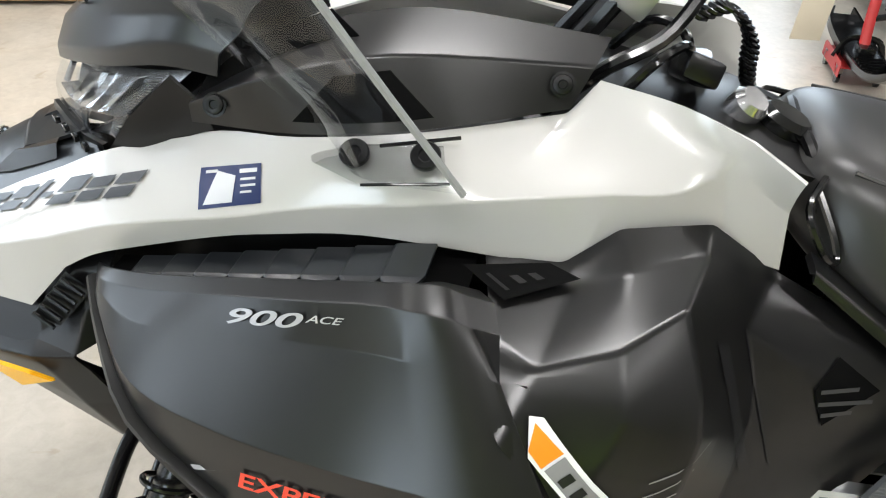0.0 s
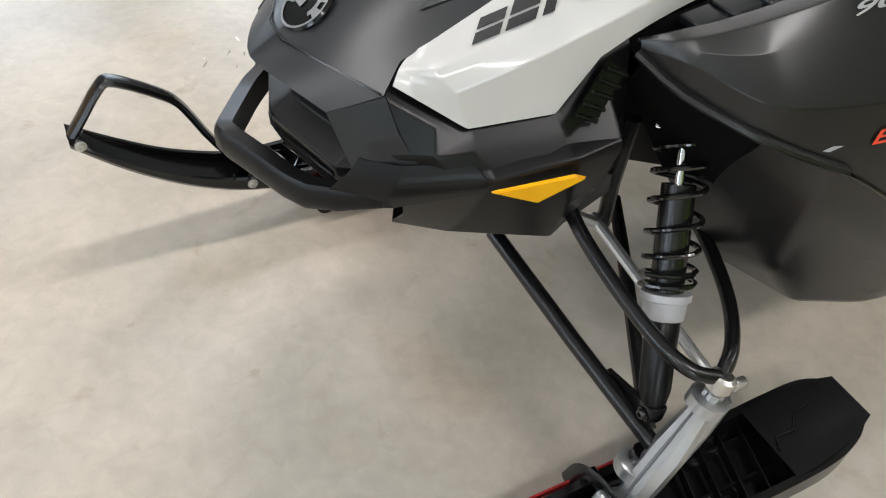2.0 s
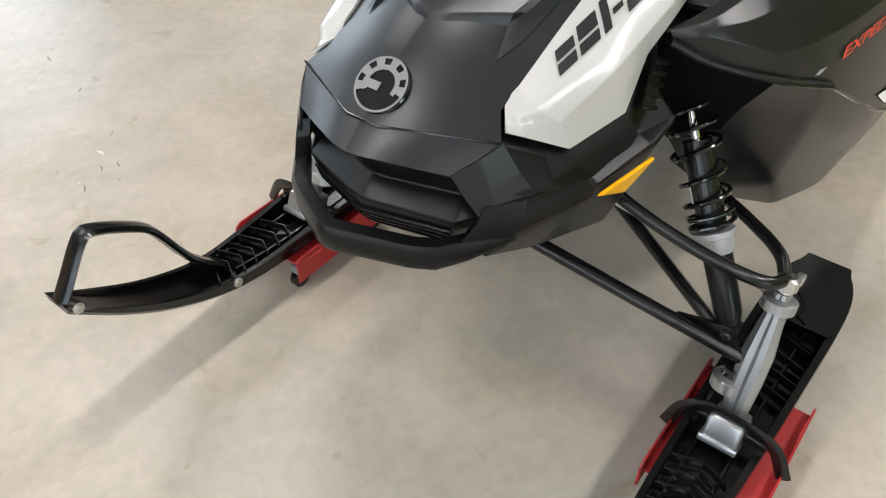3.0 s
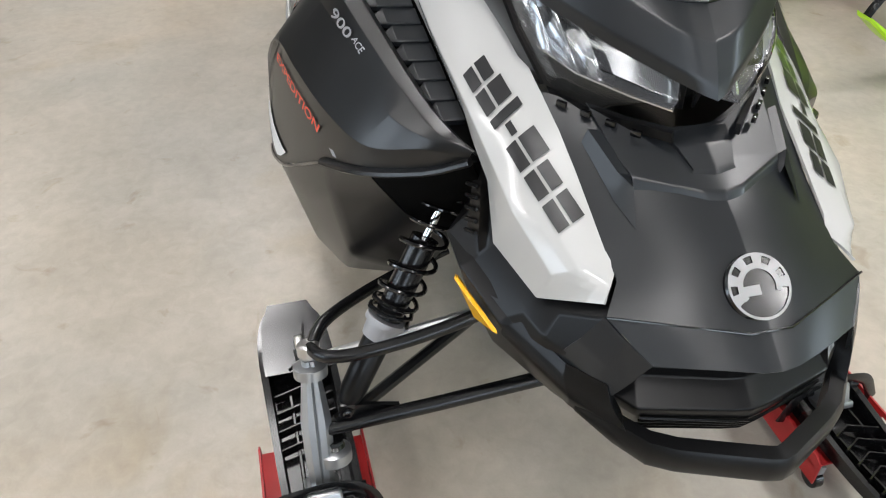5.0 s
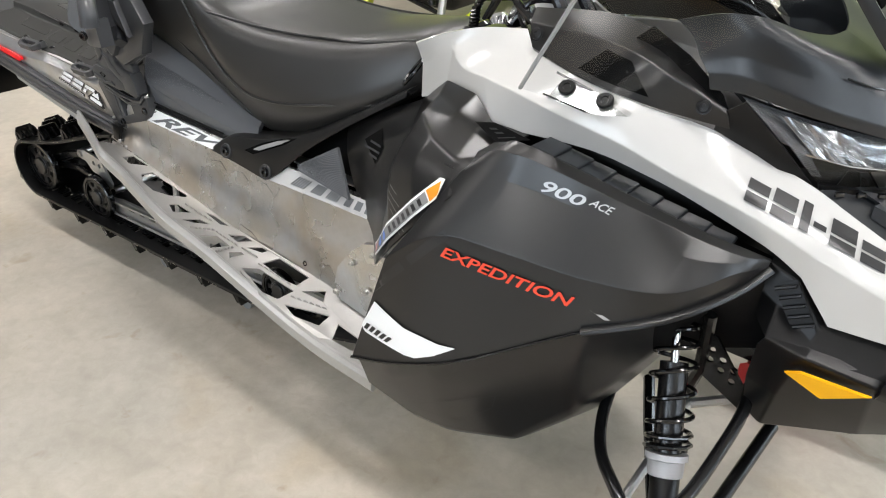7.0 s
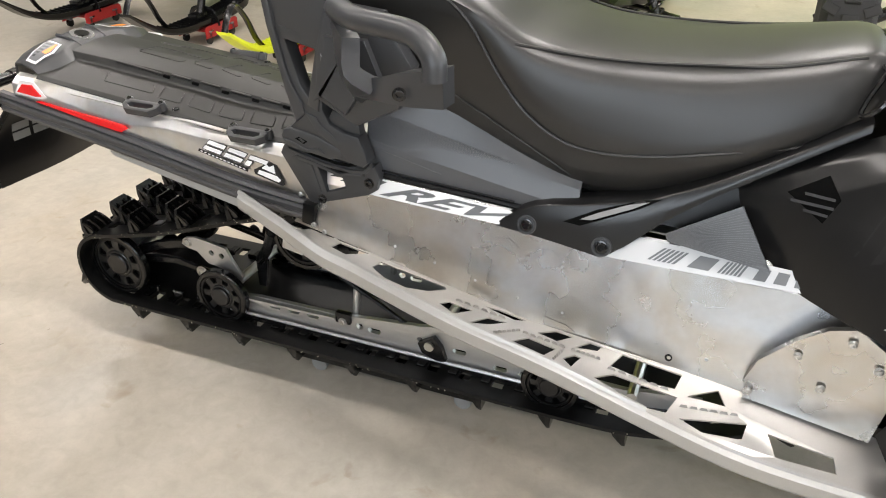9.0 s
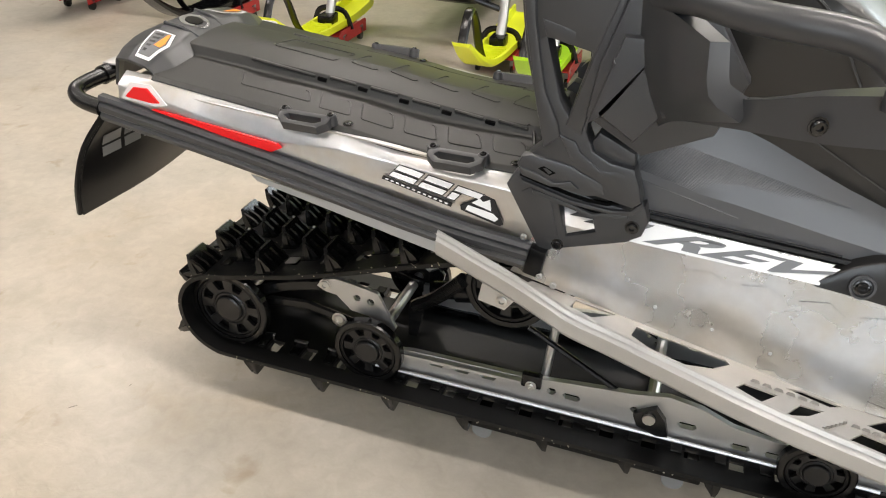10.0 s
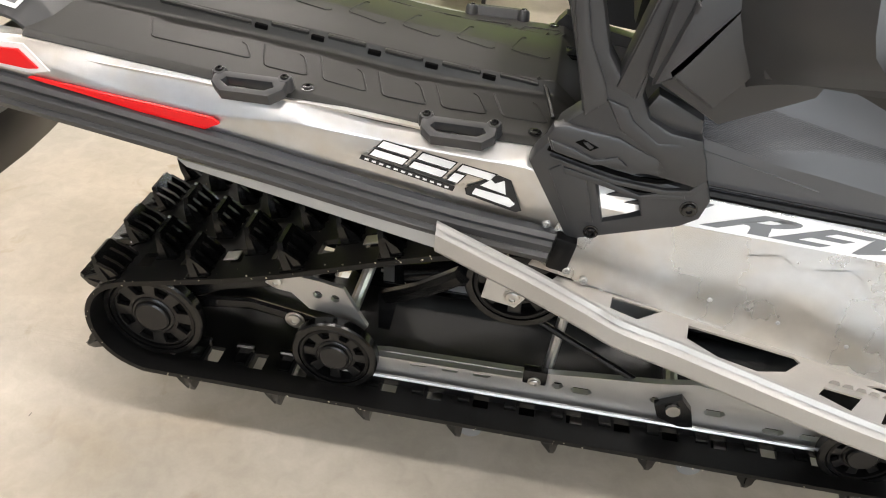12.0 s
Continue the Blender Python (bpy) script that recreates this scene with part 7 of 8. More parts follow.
def wheel(c, r, s, parent, spokes=8):
    x, y, z = c
    w = 0.022
    tyre = part("idler_wheel", lathe_ring(r - 0.014, r, w, (x, s * y, z), s), RUBBER, parent, "black spoked idler wheel")
    part("rim", lathe_ring(r - 0.022, r - 0.012, w * 0.9, (x, s * (y + 0.001), z), s), PLASTIC, tyre)
    def polar(f, a):
        return (x + f * r * math.cos(a), z + f * r * math.sin(a))
    wins = []
    for k in range(spokes):
        a = 2 * math.pi * (k + 0.5) / spokes
        h = 0.27 * math.pi / spokes * 2
        wins.append([polar(0.50, a - h * 0.8), polar(0.50, a + h * 0.8), polar(0.73, a + h), polar(0.755, a), polar(0.73, a - h)])
    face = [polar(0.82, i * math.pi / 20) for i in range(40)]
    part("web", plate(face, lambda u, v, q: (u, s * (y + w * 0.35 + q), v), 0.008, wins, bevel=0.0012), PANEL, tyre)
    # added near-black disc, the shade seen through the web's windows
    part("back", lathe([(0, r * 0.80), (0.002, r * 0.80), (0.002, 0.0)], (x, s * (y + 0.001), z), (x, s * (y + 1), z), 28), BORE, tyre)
    hub = [(0, r * 0.44), (w * 0.78, r * 0.43), (w * 0.86, r * 0.40), (w * 0.86, r * 0.36), (w * 1.05, r * 0.345), (w * 1.15, r * 0.31), (w * 1.15, 0.0)]
    part("hub", lathe(hub, (x, s * y, z), (x, s * (y + 1), z), 28), PANEL, tyre)
    return tyre


def slot(x, z, w=0.036, h=0.014):
    return [(x - w / 2, z), (x - w / 2 + 0.006, z - h / 2), (x + w / 2 - 0.006, z - h / 2), (x + w / 2, z), (x + w / 2 - 0.004, z + h / 2), (x - w / 2 + 0.004, z + h / 2)]


for s in (1, -1):
    wheel((-2.36, 0.143, 0.233), 0.09, s, sled)
    wheel((-2.04, 0.14, 0.206), 0.075, s, sled)
    wheel((-1.174, 0.15, 0.19), 0.066, s, sled)
    wheel((-1.75, 0.178, 0.455), 0.078, s, sled)
    RAIL = [(-2.02, 0.152), (-1.05, 0.152), (-0.9, 0.18), (-0.86, 0.22), (-0.9, 0.22), (-1.02, 0.20), (-1.25, 0.205), (-1.32, 0.215), (-1.38, 0.24), (-1.44, 0.25), (-1.5, 0.238), (-1.6, 0.228), (-1.72, 0.214), (-1.95, 0.21), (-2.02, 0.20)]
    holes = [slot(x, 0.192) for x in (-1.90, -1.845, -1.79, -1.62, -1.40)] + [slot(-1.66, 0.195, 0.02, 0.016), slot(-1.50, 0.2, 0.016, 0.014), slot(-1.48, 0.178, 0.016, 0.014), slot(-1.30, 0.172), slot(-1.24, 0.172)]
    rail = part("skid_rail", plate(RAIL, on_side(0.118)(s), 0.012, holes), ALUSAT, sled, "pale aluminium skid rail with slots")
    part("flange", plate([(-2.0, 0.200), (-1.72, 0.207), (-1.72, 0.213), (-2.0, 0.208)], on_side(0.13)(s), 0.014), ALUSAT, rail)
    part("slide", plate([(-2.05, 0.138), (-1.05, 0.138), (-0.88, 0.17), (-0.88, 0.185), (-1.05, 0.153), (-2.05, 0.153)], on_side(0.112)(s), 0.028), SATINP, rail)
    part("slide_groove", tube([(-2.03, s * 0.141, 0.160), (-1.06, s * 0.141, 0.160)], 0.004, 6, 1), ALUSAT, rail)
    ARM = [(-2.165, 0.318), (-2.15, 0.338), (-2.12, 0.344), (-2.07, 0.338), (-2.03, 0.33), (-2.015, 0.30), (-1.99, 0.255), (-2.0, 0.235), (-2.05, 0.27), (-2.09, 0.275), (-2.12, 0.305), (-2.145, 0.308)]
    def disc(x, z, r):
        return [(x + r * math.cos(a), z + r * math.sin(a)) for a in (i * math.pi / 6 for i in range(12))]
    arm = part("rocker_plate", plate(ARM, on_side(0.118)(s), 0.008, [disc(-2.075, 0.309, 0.008), disc(-2.045, 0.306, 0.008)]), ALUSAT, sled, "pale alloy rocker plate")
    bolt("pivot", (-2.145, s * 0.127, 0.325), (0, s, 0), 0.011, arm)
    bolt("pivot", (-2.12, s * 0.12, 0.238), (0, s, 0), 0.014, arm)
    part("rear_arm", tube([(-2.35, s * 0.125, 0.245), (-2.25, s * 0.115, 0.29), (-2.13, s * 0.112, 0.32)], (0.008, 0.014), 8, 2), SATINP, arm)
    part("rear_arm", tube([(-2.35, s * 0.12, 0.23), (-2.2, s * 0.11, 0.25), (-2.02, s * 0.11, 0.21)], (0.008, 0.012), 8, 2), SATINP, arm)
    part("bracket", block((0.04, 0.016, 0.03), Matrix.Translation((-1.70, s * 0.132, 0.214)), 0.003), SATINP, rail)
    bolt("screw", (-1.70, s * 0.14, 0.205), (0, s, 0), 0.009, rail)
    part("bracket", plate([(-1.50, 0.20), (-1.46, 0.225), (-1.44, 0.2), (-1.43, 0.165), (-1.45, 0.16), (-1.49, 0.175)], on_side(0.13)(s), 0.014), SATINP, rail)
    part("strut", tube([(-1.475, s * 0.12, 0.195), (-1.72, s * 0.115, 0.325)], 0.006, 8, 1), SATINP, rail)
    part("strut", tube([(-1.68, s * 0.105, 0.205), (-1.668, s * 0.105, 0.36)], 0.009, 10, 1), ALUSAT, rail)
    part("link", plate([(-1.985, 0.20), (-1.965, 0.20), (-1.95, 0.28), (-1.965, 0.292), (-1.985, 0.28)], on_side(0.06)(s), 0.008), SATINP, sled)
    bolt("link_bolt", (-1.967, s * 0.07, 0.282), (0, s, 0), 0.009, sled)
    part("swing_arm", tube([(-1.967, s * 0.075, 0.285), (-1.90, s * 0.13, 0.36), (-1.83, s * 0.20, 0.46)], (0.012, 0.014), 8, 2), SATINP, sled)
    part("wheel_plate", plate([(-1.80, 0.43), (-1.75, 0.42), (-1.73, 0.45), (-1.745, 0.49), (-1.79, 0.49)], on_side(0.203)(s), 0.004), ALUSAT, sled)
    bolt("wheel_bolt", (-1.755, s * 0.208, 0.44), (0, s, 0), 0.011, sled)
for x, z in ((-2.36, 0.233), (-2.04, 0.206), (-1.47, 0.2), (-1.0, 0.2), (-1.75, 0.455)):
    part("axle", tube([(x, -0.15, z), (x, 0.15, z)], 0.012, 10, 1), STEEL, sled)
part("skid_shock", lathe([(0, 0.02), (0.05, 0.02), (0.05, 0.026), (0.22, 0.026), (0.22, 0.008), (0.33, 0.008)], (-1.95, 0, 0.28), (-1.6, 0, 0.36), 16), SATINP, sled)


# ---- skis and front suspension ----
for s in (1, -1):
    def P(x, y, z):
        return Vector((x, s * y, z))

    la = part("lower_arm", tube([P(0.055, 0.485, 0.258), P(0.085, 0.3, 0.305), P(0.11, 0.08, 0.352)], 0.0135, 12, 1), SATINP, sled, "black tubular lower arm")
    part("brace", tube([P(0.05, 0.46, 0.266), P(-0.093, 0.18, 0.323), P(-0.14, 0.08, 0.345)], 0.012, 10, 1), SATINP, la)
    part("gusset", plate([(0.36, 0.288), (0.46, 0.262), (0.475, 0.285), (0.44, 0.31)], lambda u, v, w: (0.05 + w, s * u, v), 0.008), SATINP, la)
    part("clevis", block((0.03, 0.03, 0.035), Matrix.Translation(P(0.046, 0.452, 0.297)), 0.005), SATINP, la)
    bolt("clevis_bolt", P(0.062, 0.452, 0.297), (1, 0, 0), 0.009, la, GLOSSB)
    part("joint", lathe([(0, 0.016), (0.004, 0.022), (0.02, 0.022), (0.026, 0.015), (0.028, 0.006)], P(0.052, 0.503, 0.236), P(0.035, 0.5, 0.29), 18), STEEL, la)
    ua = part("upper_arm", tube([P(0.004, 0.499, 0.41), P(0.042, 0.48, 0.424), P(0.062, 0.431, 0.437), P(0.073, 0.34, 0.459), P(0.08, 0.25, 0.49), P(0.07, 0.18, 0.51)], 0.011, 12, 5), SATINP, sled, "black bent tube upper arm")
    part("rear_leg", tube([P(-0.004, 0.497, 0.405), P(-0.042, 0.468, 0.42), P(-0.10, 0.40, 0.412), P(-0.138, 0.318, 0.418), P(-0.16, 0.22, 0.44)], 0.011, 12, 5), SATINP, ua)
    part("eye", lathe([(0, 0.014), (0.003, 0.019), (0.022, 0.019), (0.026, 0.013), (0.026, 0.006)], P(0.004, 0.502, 0.392), P(-0.012, 0.5, 0.46), 16), STEEL, ua)
    part("eye_nut", block((0.022, 0.014, 0.014), Matrix.Translation(P(-0.018, 0.515, 0.405)), 0.003), STEEL, ua)
    top, bot = P(-0.063, 0.241, 0.655), P(0.045, 0.452, 0.300)
    d = (bot - top).normalized()
    L = (bot - top).length
    sh = part("shock", lathe([(0.10, 0.0), (0.10, 0.024), (0.25, 0.024), (0.25, 0.0)], top, bot, 22), SATINP, sled, "coil-over shock absorber")
    part("rod", lathe([(0.0, 0.007), (0.11, 0.007)], top, bot, 12), CHROME, sh)
    part("top_cap", lathe([(0, 0.012), (0.0, 0.03), (0.012, 0.034), (0.02, 0.034), (0.024, 0.02)], top, bot, 24), STEEL, sh)
    part("collar", lathe([(0.252, 0.036), (0.262, 0.036), (0.264, 0.031), (0.29, 0.029), (0.292, 0.024)], top, bot, 18), COLLAR, sh, "pale grey preload collar")
    part("body", lathe([(0.285, 0.022), (0.29, 0.025), (L - 0.03, 0.023), (L - 0.01, 0.018), (L, 0.012)], top, bot, 20), PLASTIC, sh)
    u = d.cross(Vector((0, 0, 1))).normalized()
    v = d.cross(u)
    pts = []
    for i in range(141):
        f = i / 140
        turn = 2 * math.pi * (6.6 * f + 0.25 * math.sin(2 * math.pi * f)) if f < 0.86 else 2 * math.pi * (6.6 * 0.86 + (f - 0.86) * 14 - 0.2)
        pts.append(top + d * (0.022 + 0.228 * f) + (u * math.cos(turn) + v * math.sin(turn)) * 0.037)
    part("spring", tube(pts, 0.0042, 8, 1), GLOSSB, sh, "black coil spring")
    for k, (mt, w) in enumerate(((WHITED, 0.5), (REDTXT, 0.3), (WHITED, 0.35))):
        a0 = 0.2 + k * 0.62
        rows = [[top + d * h + (u * math.cos(a0 + i * w / 4) + v * math.sin(a0 + i * w / 4)) * 0.0247 for i in range(5)] for h in (0.17, 0.19, 0.215)]
        bm = bmesh.new()
        g = [[bm.verts.new(q) for q in r] for r in rows]
        for a, b in zip(g[:-1], g[1:]):
            for i in range(4):
                bm.faces.new((a[i], a[i + 1], b[i + 1], b[i]))
        part("decal", bm, mt, sh)
    # perforated plate and inner brackets behind the shock
    HP = [[(0.025 + 0.022 * i + 0.007 * math.cos(a), 0.53 - 0.015 * i + 0.007 * math.sin(a) + 0.022 * j) for a in (k * math.pi / 4 for k in range(8))] for i in range(3) for j in range(2)]
    part("chassis_plate", plate([(0.0, 0.50), (0.09, 0.45), (0.105, 0.48), (0.03, 0.58), (0.0, 0.58)], lambda a, b, w: (a - 0.03, s * (0.185 + w), b), 0.006, HP), SATINP, sled)
    part("chassis_leg", tube([P(-0.02, 0.19, 0.62), P(-0.02, 0.185, 0.50), P(-0.05, 0.16, 0.385)], 0.012, 8, 1), SATINP, sled)
    part("chassis_leg", tube([P(0.09, 0.19, 0.60), P(0.08, 0.18, 0.48), P(-0.04, 0.16, 0.385)], 0.01, 8, 1), ALUSAT, sled)
    part("tie_rod", tube([P(-0.045, 0.475, 0.335), P(-0.03, 0.15, 0.40)], 0.009, 10, 1), ALUSAT, sled, "bare alloy tie rod")
    part("tie_end", lathe([(0, 0.008), (0.005, 0.013), (0.02, 0.013), (0.025, 0.008)], P(-0.04, 0.485, 0.32), P(-0.04, 0.485, 0.36), 14), STEEL, sled)
    # cast spindle
    CAST = ((0.004, 0.503, 0.385, 0.015, 0.018), (0.022, 0.504, 0.335, 0.022, 0.019), (0.046, 0.506, 0.275, 0.031, 0.022), (0.070, 0.508, 0.220, 0.030, 0.024), (0.088, 0.510, 0.175, 0.026, 0.022), (0.104, 0.511, 0.135, 0.020, 0.018))
    fore = Vector((0.93, 0, 0.36))
    rows = [[Vector((x, y, z)) + Vector((0, 0.84 * a * u, 0)) + fore * (0.84 * b * v) for u, v in ((1, 0.35), (0.55, 1), (0.12, 1), (0, 0.75), (-0.12, 1), (-0.55, 1), (-1, 0.35), (-1, -0.5), (-0.5, -1), (0.5, -1), (1, -0.5))] for x, y, z, a, b in CAST]
    bm = skin(rows, s, closed=True)
    bmesh.ops.holes_fill(bm, edges=[e for e in bm.edges if e.is_boundary], sides=0)
    bmesh.ops.recalc_face_normals(bm, faces=bm.faces)
    sp = part("spindle", bm, CASTM, sled, "cast aluminium spindle", deg=28)
    part("web", tube([P(-0.012, 0.508, 0.36), P(0.0, 0.51, 0.30), P(0.04, 0.512, 0.22)], (0.012, 0.02), 8, 3), CASTM, sp)
    part("upper_boss", lathe([(0, 0.022), (0.004, 0.029), (0.022, 0.029), (0.026, 0.02)], P(0.014, 0.503, 0.352), P(0.0, 0.502, 0.40), 20), CASTM, sp)
    part("boot", lathe([(0, 0.016), (0.008, 0.012), (0.016, 0.014), (0.024, 0.01)], P(0.004, 0.503, 0.372), P(-0.006, 0.502, 0.42), 16), STEEL, sp)
    part("lower_boss", lathe([(0, 0.026), (0.004, 0.032), (0.024, 0.032), (0.03, 0.022)], P(0.074, 0.484, 0.192), P(0.059, 0.483, 0.246), 20), CASTM, sp)
    part("lower_boot", lathe([(0, 0.024), (0.01, 0.018), (0.02, 0.02)], P(0.065, 0.483, 0.216), P(0.054, 0.482, 0.256), 16), GLOSSB, sp)
    part("saddle", block((0.075, 0.062, 0.05), Matrix.Translation(P(0.108, 0.511, 0.142)) @ pose(0, 0, 0, 0, -25, 0), 0.01, 3), CASTM, sp)
    part("saddle_rib", block((0.05, 0.07, 0.014), Matrix.Translation(P(0.132, 0.511, 0.128)) @ pose(0, 0, 0, 0, -25, 0), 0.004), CASTM, sp)
    part("cross_pin", tube([P(0.105, 0.435, 0.142), P(0.105, 0.585, 0.142)], 0.011, 12, 1), SATINP, sp)

    # ski: trough with raised walls
    SK = [(-0.335, 0.524, 0.150, 0.044, 0.05), (-0.30, 0.523, 0.125, 0.066, 0.062), (-0.24, 0.522, 0.104, 0.076, 0.062), (-0.1, 0.517, 0.092, 0.076, 0.052), (0.1, 0.512, 0.09, 0.072, 0.05), (0.28, 0.508, 0.092, 0.064, 0.042), (0.40, 0.506, 0.108, 0.056, 0.036), (0.52, 0.505, 0.158, 0.05, 0.03), (0.62, 0.506, 0.222, 0.044, 0.024), (0.705, 0.508, 0.292, 0.036, 0.014)]
    rows = []
    for x, y, z, w, h in SK:
        rows.append([(x, y - w * 0.82, z + h), (x, y - w, z + h), (x, y - w, z + 0.012), (x, y - w * 0.8, z), (x, y + w * 0.8, z), (x, y + w, z + 0.012), (x, y + w, z + h), (x, y + w * 0.82, z + h), (x, y + w * 0.76, z + 0.014), (x, y - w * 0.76, z + 0.014)])
    cols = [catmull([r[i] for r in rows], 4) for i in range(10)]
    bm = skin([list(r) for r in zip(*cols)], s, closed=True)
    bmesh.ops.holes_fill(bm, edges=[e for e in bm.edges if e.is_boundary], sides=0)
    bmesh.ops.recalc_face_normals(bm, faces=bm.faces)
    ski = part("ski", bm, SKIM, sled, "black plastic ski with loop handle", deg=30)
    LP = [(0.70, 0.508, 0.298), (0.672, 0.508, 0.335), (0.628, 0.51, 0.392), (0.60, 0.511, 0.398), (0.52, 0.52, 0.345), (0.485, 0.524, 0.305), (0.43, 0.522, 0.20), (0.36, 0.518, 0.128)]
    part("loop", tube([P(x, y, z) for x, y, z in LP], (0.021, 0.009), 8, 3), SKIM, ski, "black loop handle")
    part("tail_cap", shell([[(-0.345, 0.482, 0.204), (-0.345, 0.566, 0.204)], [(-0.30, 0.462, 0.189), (-0.30, 0.584, 0.189)], [(-0.22, 0.454, 0.168), (-0.22, 0.590, 0.168)], [(-0.185, 0.453, 0.158), (-0.185, 0.588, 0.158)]], 0.004, s), SKIM, ski, "flat black tail cover")
    part("groove", tube([P(-0.29, 0.498, 0.1875), P(-0.25, 0.503, 0.1775), P(-0.23, 0.524, 0.172), P(-0.20, 0.520, 0.1655), P(-0.19, 0.540, 0.163)], 0.0025, 6, 1), GLOSSB, ski)
    for x, y, z in ((0.687, 0.472, 0.297), (0.38, 0.449, 0.13)):
        bolt("screw", P(x, y, z), (0, -s, 0), 0.009, ski)
    for y in (0.478, 0.542):
        part("keel", tube([P(-0.22, y + 0.004, 0.118), P(0.0, y, 0.113), P(0.22, y, 0.113), P(0.36, y, 0.128)], (0.004, 0.012), 6, 3), SKIM, ski)
    for k in range(7):
        x = 0.19 + 0.033 * k
        zz = 0.118 + max(0, (x - 0.3)) * 0.18
        part("rib", tube([P(x + 0.028, 0.458, zz + 0.014), P(x, 0.508, zz), P(x + 0.028, 0.556, zz + 0.014)], (0.003, 0.012), 6, 1), SKIM, ski)
    for k in range(6):
        x = -0.27 + 0.045 * k
        part("rib", tube([P(x, 0.462, 0.128), P(x + 0.03, 0.575, 0.122)], (0.003, 0.012), 6, 1), SKIM, ski)
    part("tray_edge", tube([P(-0.29, 0.482, 0.168), P(-0.26, 0.505, 0.150), P(-0.245, 0.50, 0.146), P(-0.24, 0.562, 0.15)], 0.004, 6, 1), SKIM, ski)

for s in (1, -1):
    dolly = thing("ski_dolly", "red steel ski dolly on small castors with a black strap", "dolly", "ski dollies", (0.09, s * 0.52, 0))
    for e in (-0.1, 0.1):
        hole = [slot(x, 0.088, 0.05, 0.012) for x in (-0.10, 0.10)]
        out = [(-0.155, 0.04), (0.155, 0.04), (0.155, 0.095), (0.14, 0.106), (-0.14, 0.106), (-0.155, 0.095)]
        part("plate", plate(out, lambda u, v, w, e=e: (u, e + w, v), 0.004, hole), REDPAINT, dolly)
    part("tray", block((0.29, 0.2, 0.005), Matrix.Translation((0, 0, 0.0805)), 0.001), REDPAINT, dolly)
    for cx in (-0.13, 0.13):
        for cy in (-0.075, 0.075):
            w = part("castor", lathe([(0, 0.018), (0.001, 0.0235), (0.017, 0.0235), (0.018, 0.018)], (cx, cy - 0.009, 0.0245), (cx, cy + 1, 0.0245), 18), GLOSSB, dolly, "small black castor")
            part("fork", block((0.026, 0.024, 0.03), Matrix.Translation((cx, cy, 0.05)), 0.004), GREYP, w)
    ST = [(0.035, -0.108, 0.09), (0.035, -0.085, 0.155), (0.03, -0.04, 0.178), (0.03, 0.03, 0.176), (0.028, 0.075, 0.158), (0.03, 0.107, 0.10)]
    part("strap", tube([(x, s * y, z) for x, y, z in ST], (0.013, 0.003), 6, 4), SATINP, dolly, "black rubber strap")
td = thing("track_dolly", "low black dolly under the track", "dolly", "", (-1.6, 0, 0))
part("deck", block((0.5, 0.26, 0.045), Matrix.Translation((0, 0, 0.072)), 0.004), SATINP, td)
for cx in (-0.2, 0.2):
    for cy in (-0.1, 0.1):
        part("castor", lathe([(0, 0.015), (0, 0.022), (0.02, 0.022), (0.02, 0.015)], (cx, cy - 0.01, 0.024), (cx, cy + 1, 0.024), 16), GREYP, td)

# crumbs of dry dirt caught along the belt edges
rnd = random.Random(7)
bm = bmesh.new()
for i in range(900):
    p, t, n = along(rnd.random() * length)
    e = rnd.choice((-1, 1))
    r = rnd.uniform(0.0006, 0.0020)
    c = p + Vector((0, e * (0.199 + rnd.uniform(-0.003, 0.002)), 0)) + n * rnd.uniform(-0.004, 0.006)
    if i % 3 == 0:
        c = p + Vector((0, rnd.uniform(-0.195, 0.195), 0)) + n * 0.0035
        r *= 0.7
    vs = [bm.verts.new(c + Vector(d) * r) for d in ((1, 0, 0), (-1, 0, 0.3), (0, 1, 0), (0, -1, 0.2), (0, 0, 1), (0.2, 0, -1))]
    for q in ((0, 2, 4), (2, 1, 4), (1, 3, 4), (3, 0, 4), (2, 0, 5), (1, 2, 5), (3, 1, 5), (0, 3, 5)):
        bm.faces.new([vs[k] for k in q])
tagged(part("dirt_crumbs", bm, CARD, track), kind="stuff")

# ---- steering, console ----
con = part("console", shell([
    [(-0.42, -0.15, 0.98), (-0.44, 0, 1.0), (-0.42, 0.15, 0.98)],
    [(-0.50, -0.12, 0.975), (-0.52, 0, 0.985), (-0.50, 0.12, 0.975)],
    [(-0.60, -0.12, 0.965), (-0.61, 0, 0.975), (-0.60, 0.12, 0.965)],
    [(-0.71, -0.10, 0.935), (-0.72, 0, 0.945), (-0.71, 0.10, 0.935)]], 0.006, 1, 3, 3), PLASTIC, sled, "black console between bars and seat")
for s in (1, -1):
    part("fork_tube", tube([(-0.37, s * 0.05, 0.96), (-0.43, s * 0.045, 1.04), (-0.49, s * 0.04, 1.14), (-0.50, s * 0.05, 1.24)], 0.013, 10, 4), SATINP, sled)
    part("hose", tube([(-0.40, s * 0.09, 0.97), (-0.46, s * 0.10, 1.03), (-0.52, s * 0.08, 1.07), (-0.56, s * 0.03, 1.15), (-0.55, 0, 1.22)], 0.008, 8, 5), GLOSSB, sled)
    part("hose", tube([(-0.47, s * 0.09, 0.985), (-0.51, s * 0.07, 1.03), (-0.545, s * 0.02, 1.035), (-0.56, -s * 0.03, 1.0)], 0.006, 8, 5), GLOSSB, sled)
part("clamp", block((0.05, 0.11, 0.035), Matrix.Translation((-0.475, 0, 1.09)) @ pose(0, 0, 0, 0, -30, 0), 0.006), ALUSAT, sled)
part("clamp", block((0.045, 0.05, 0.03), Matrix.Translation((-0.56, 0.02, 1.01)) @ pose(0, 0, 0, 20, -20, 10), 0.006), SATINP, sled)
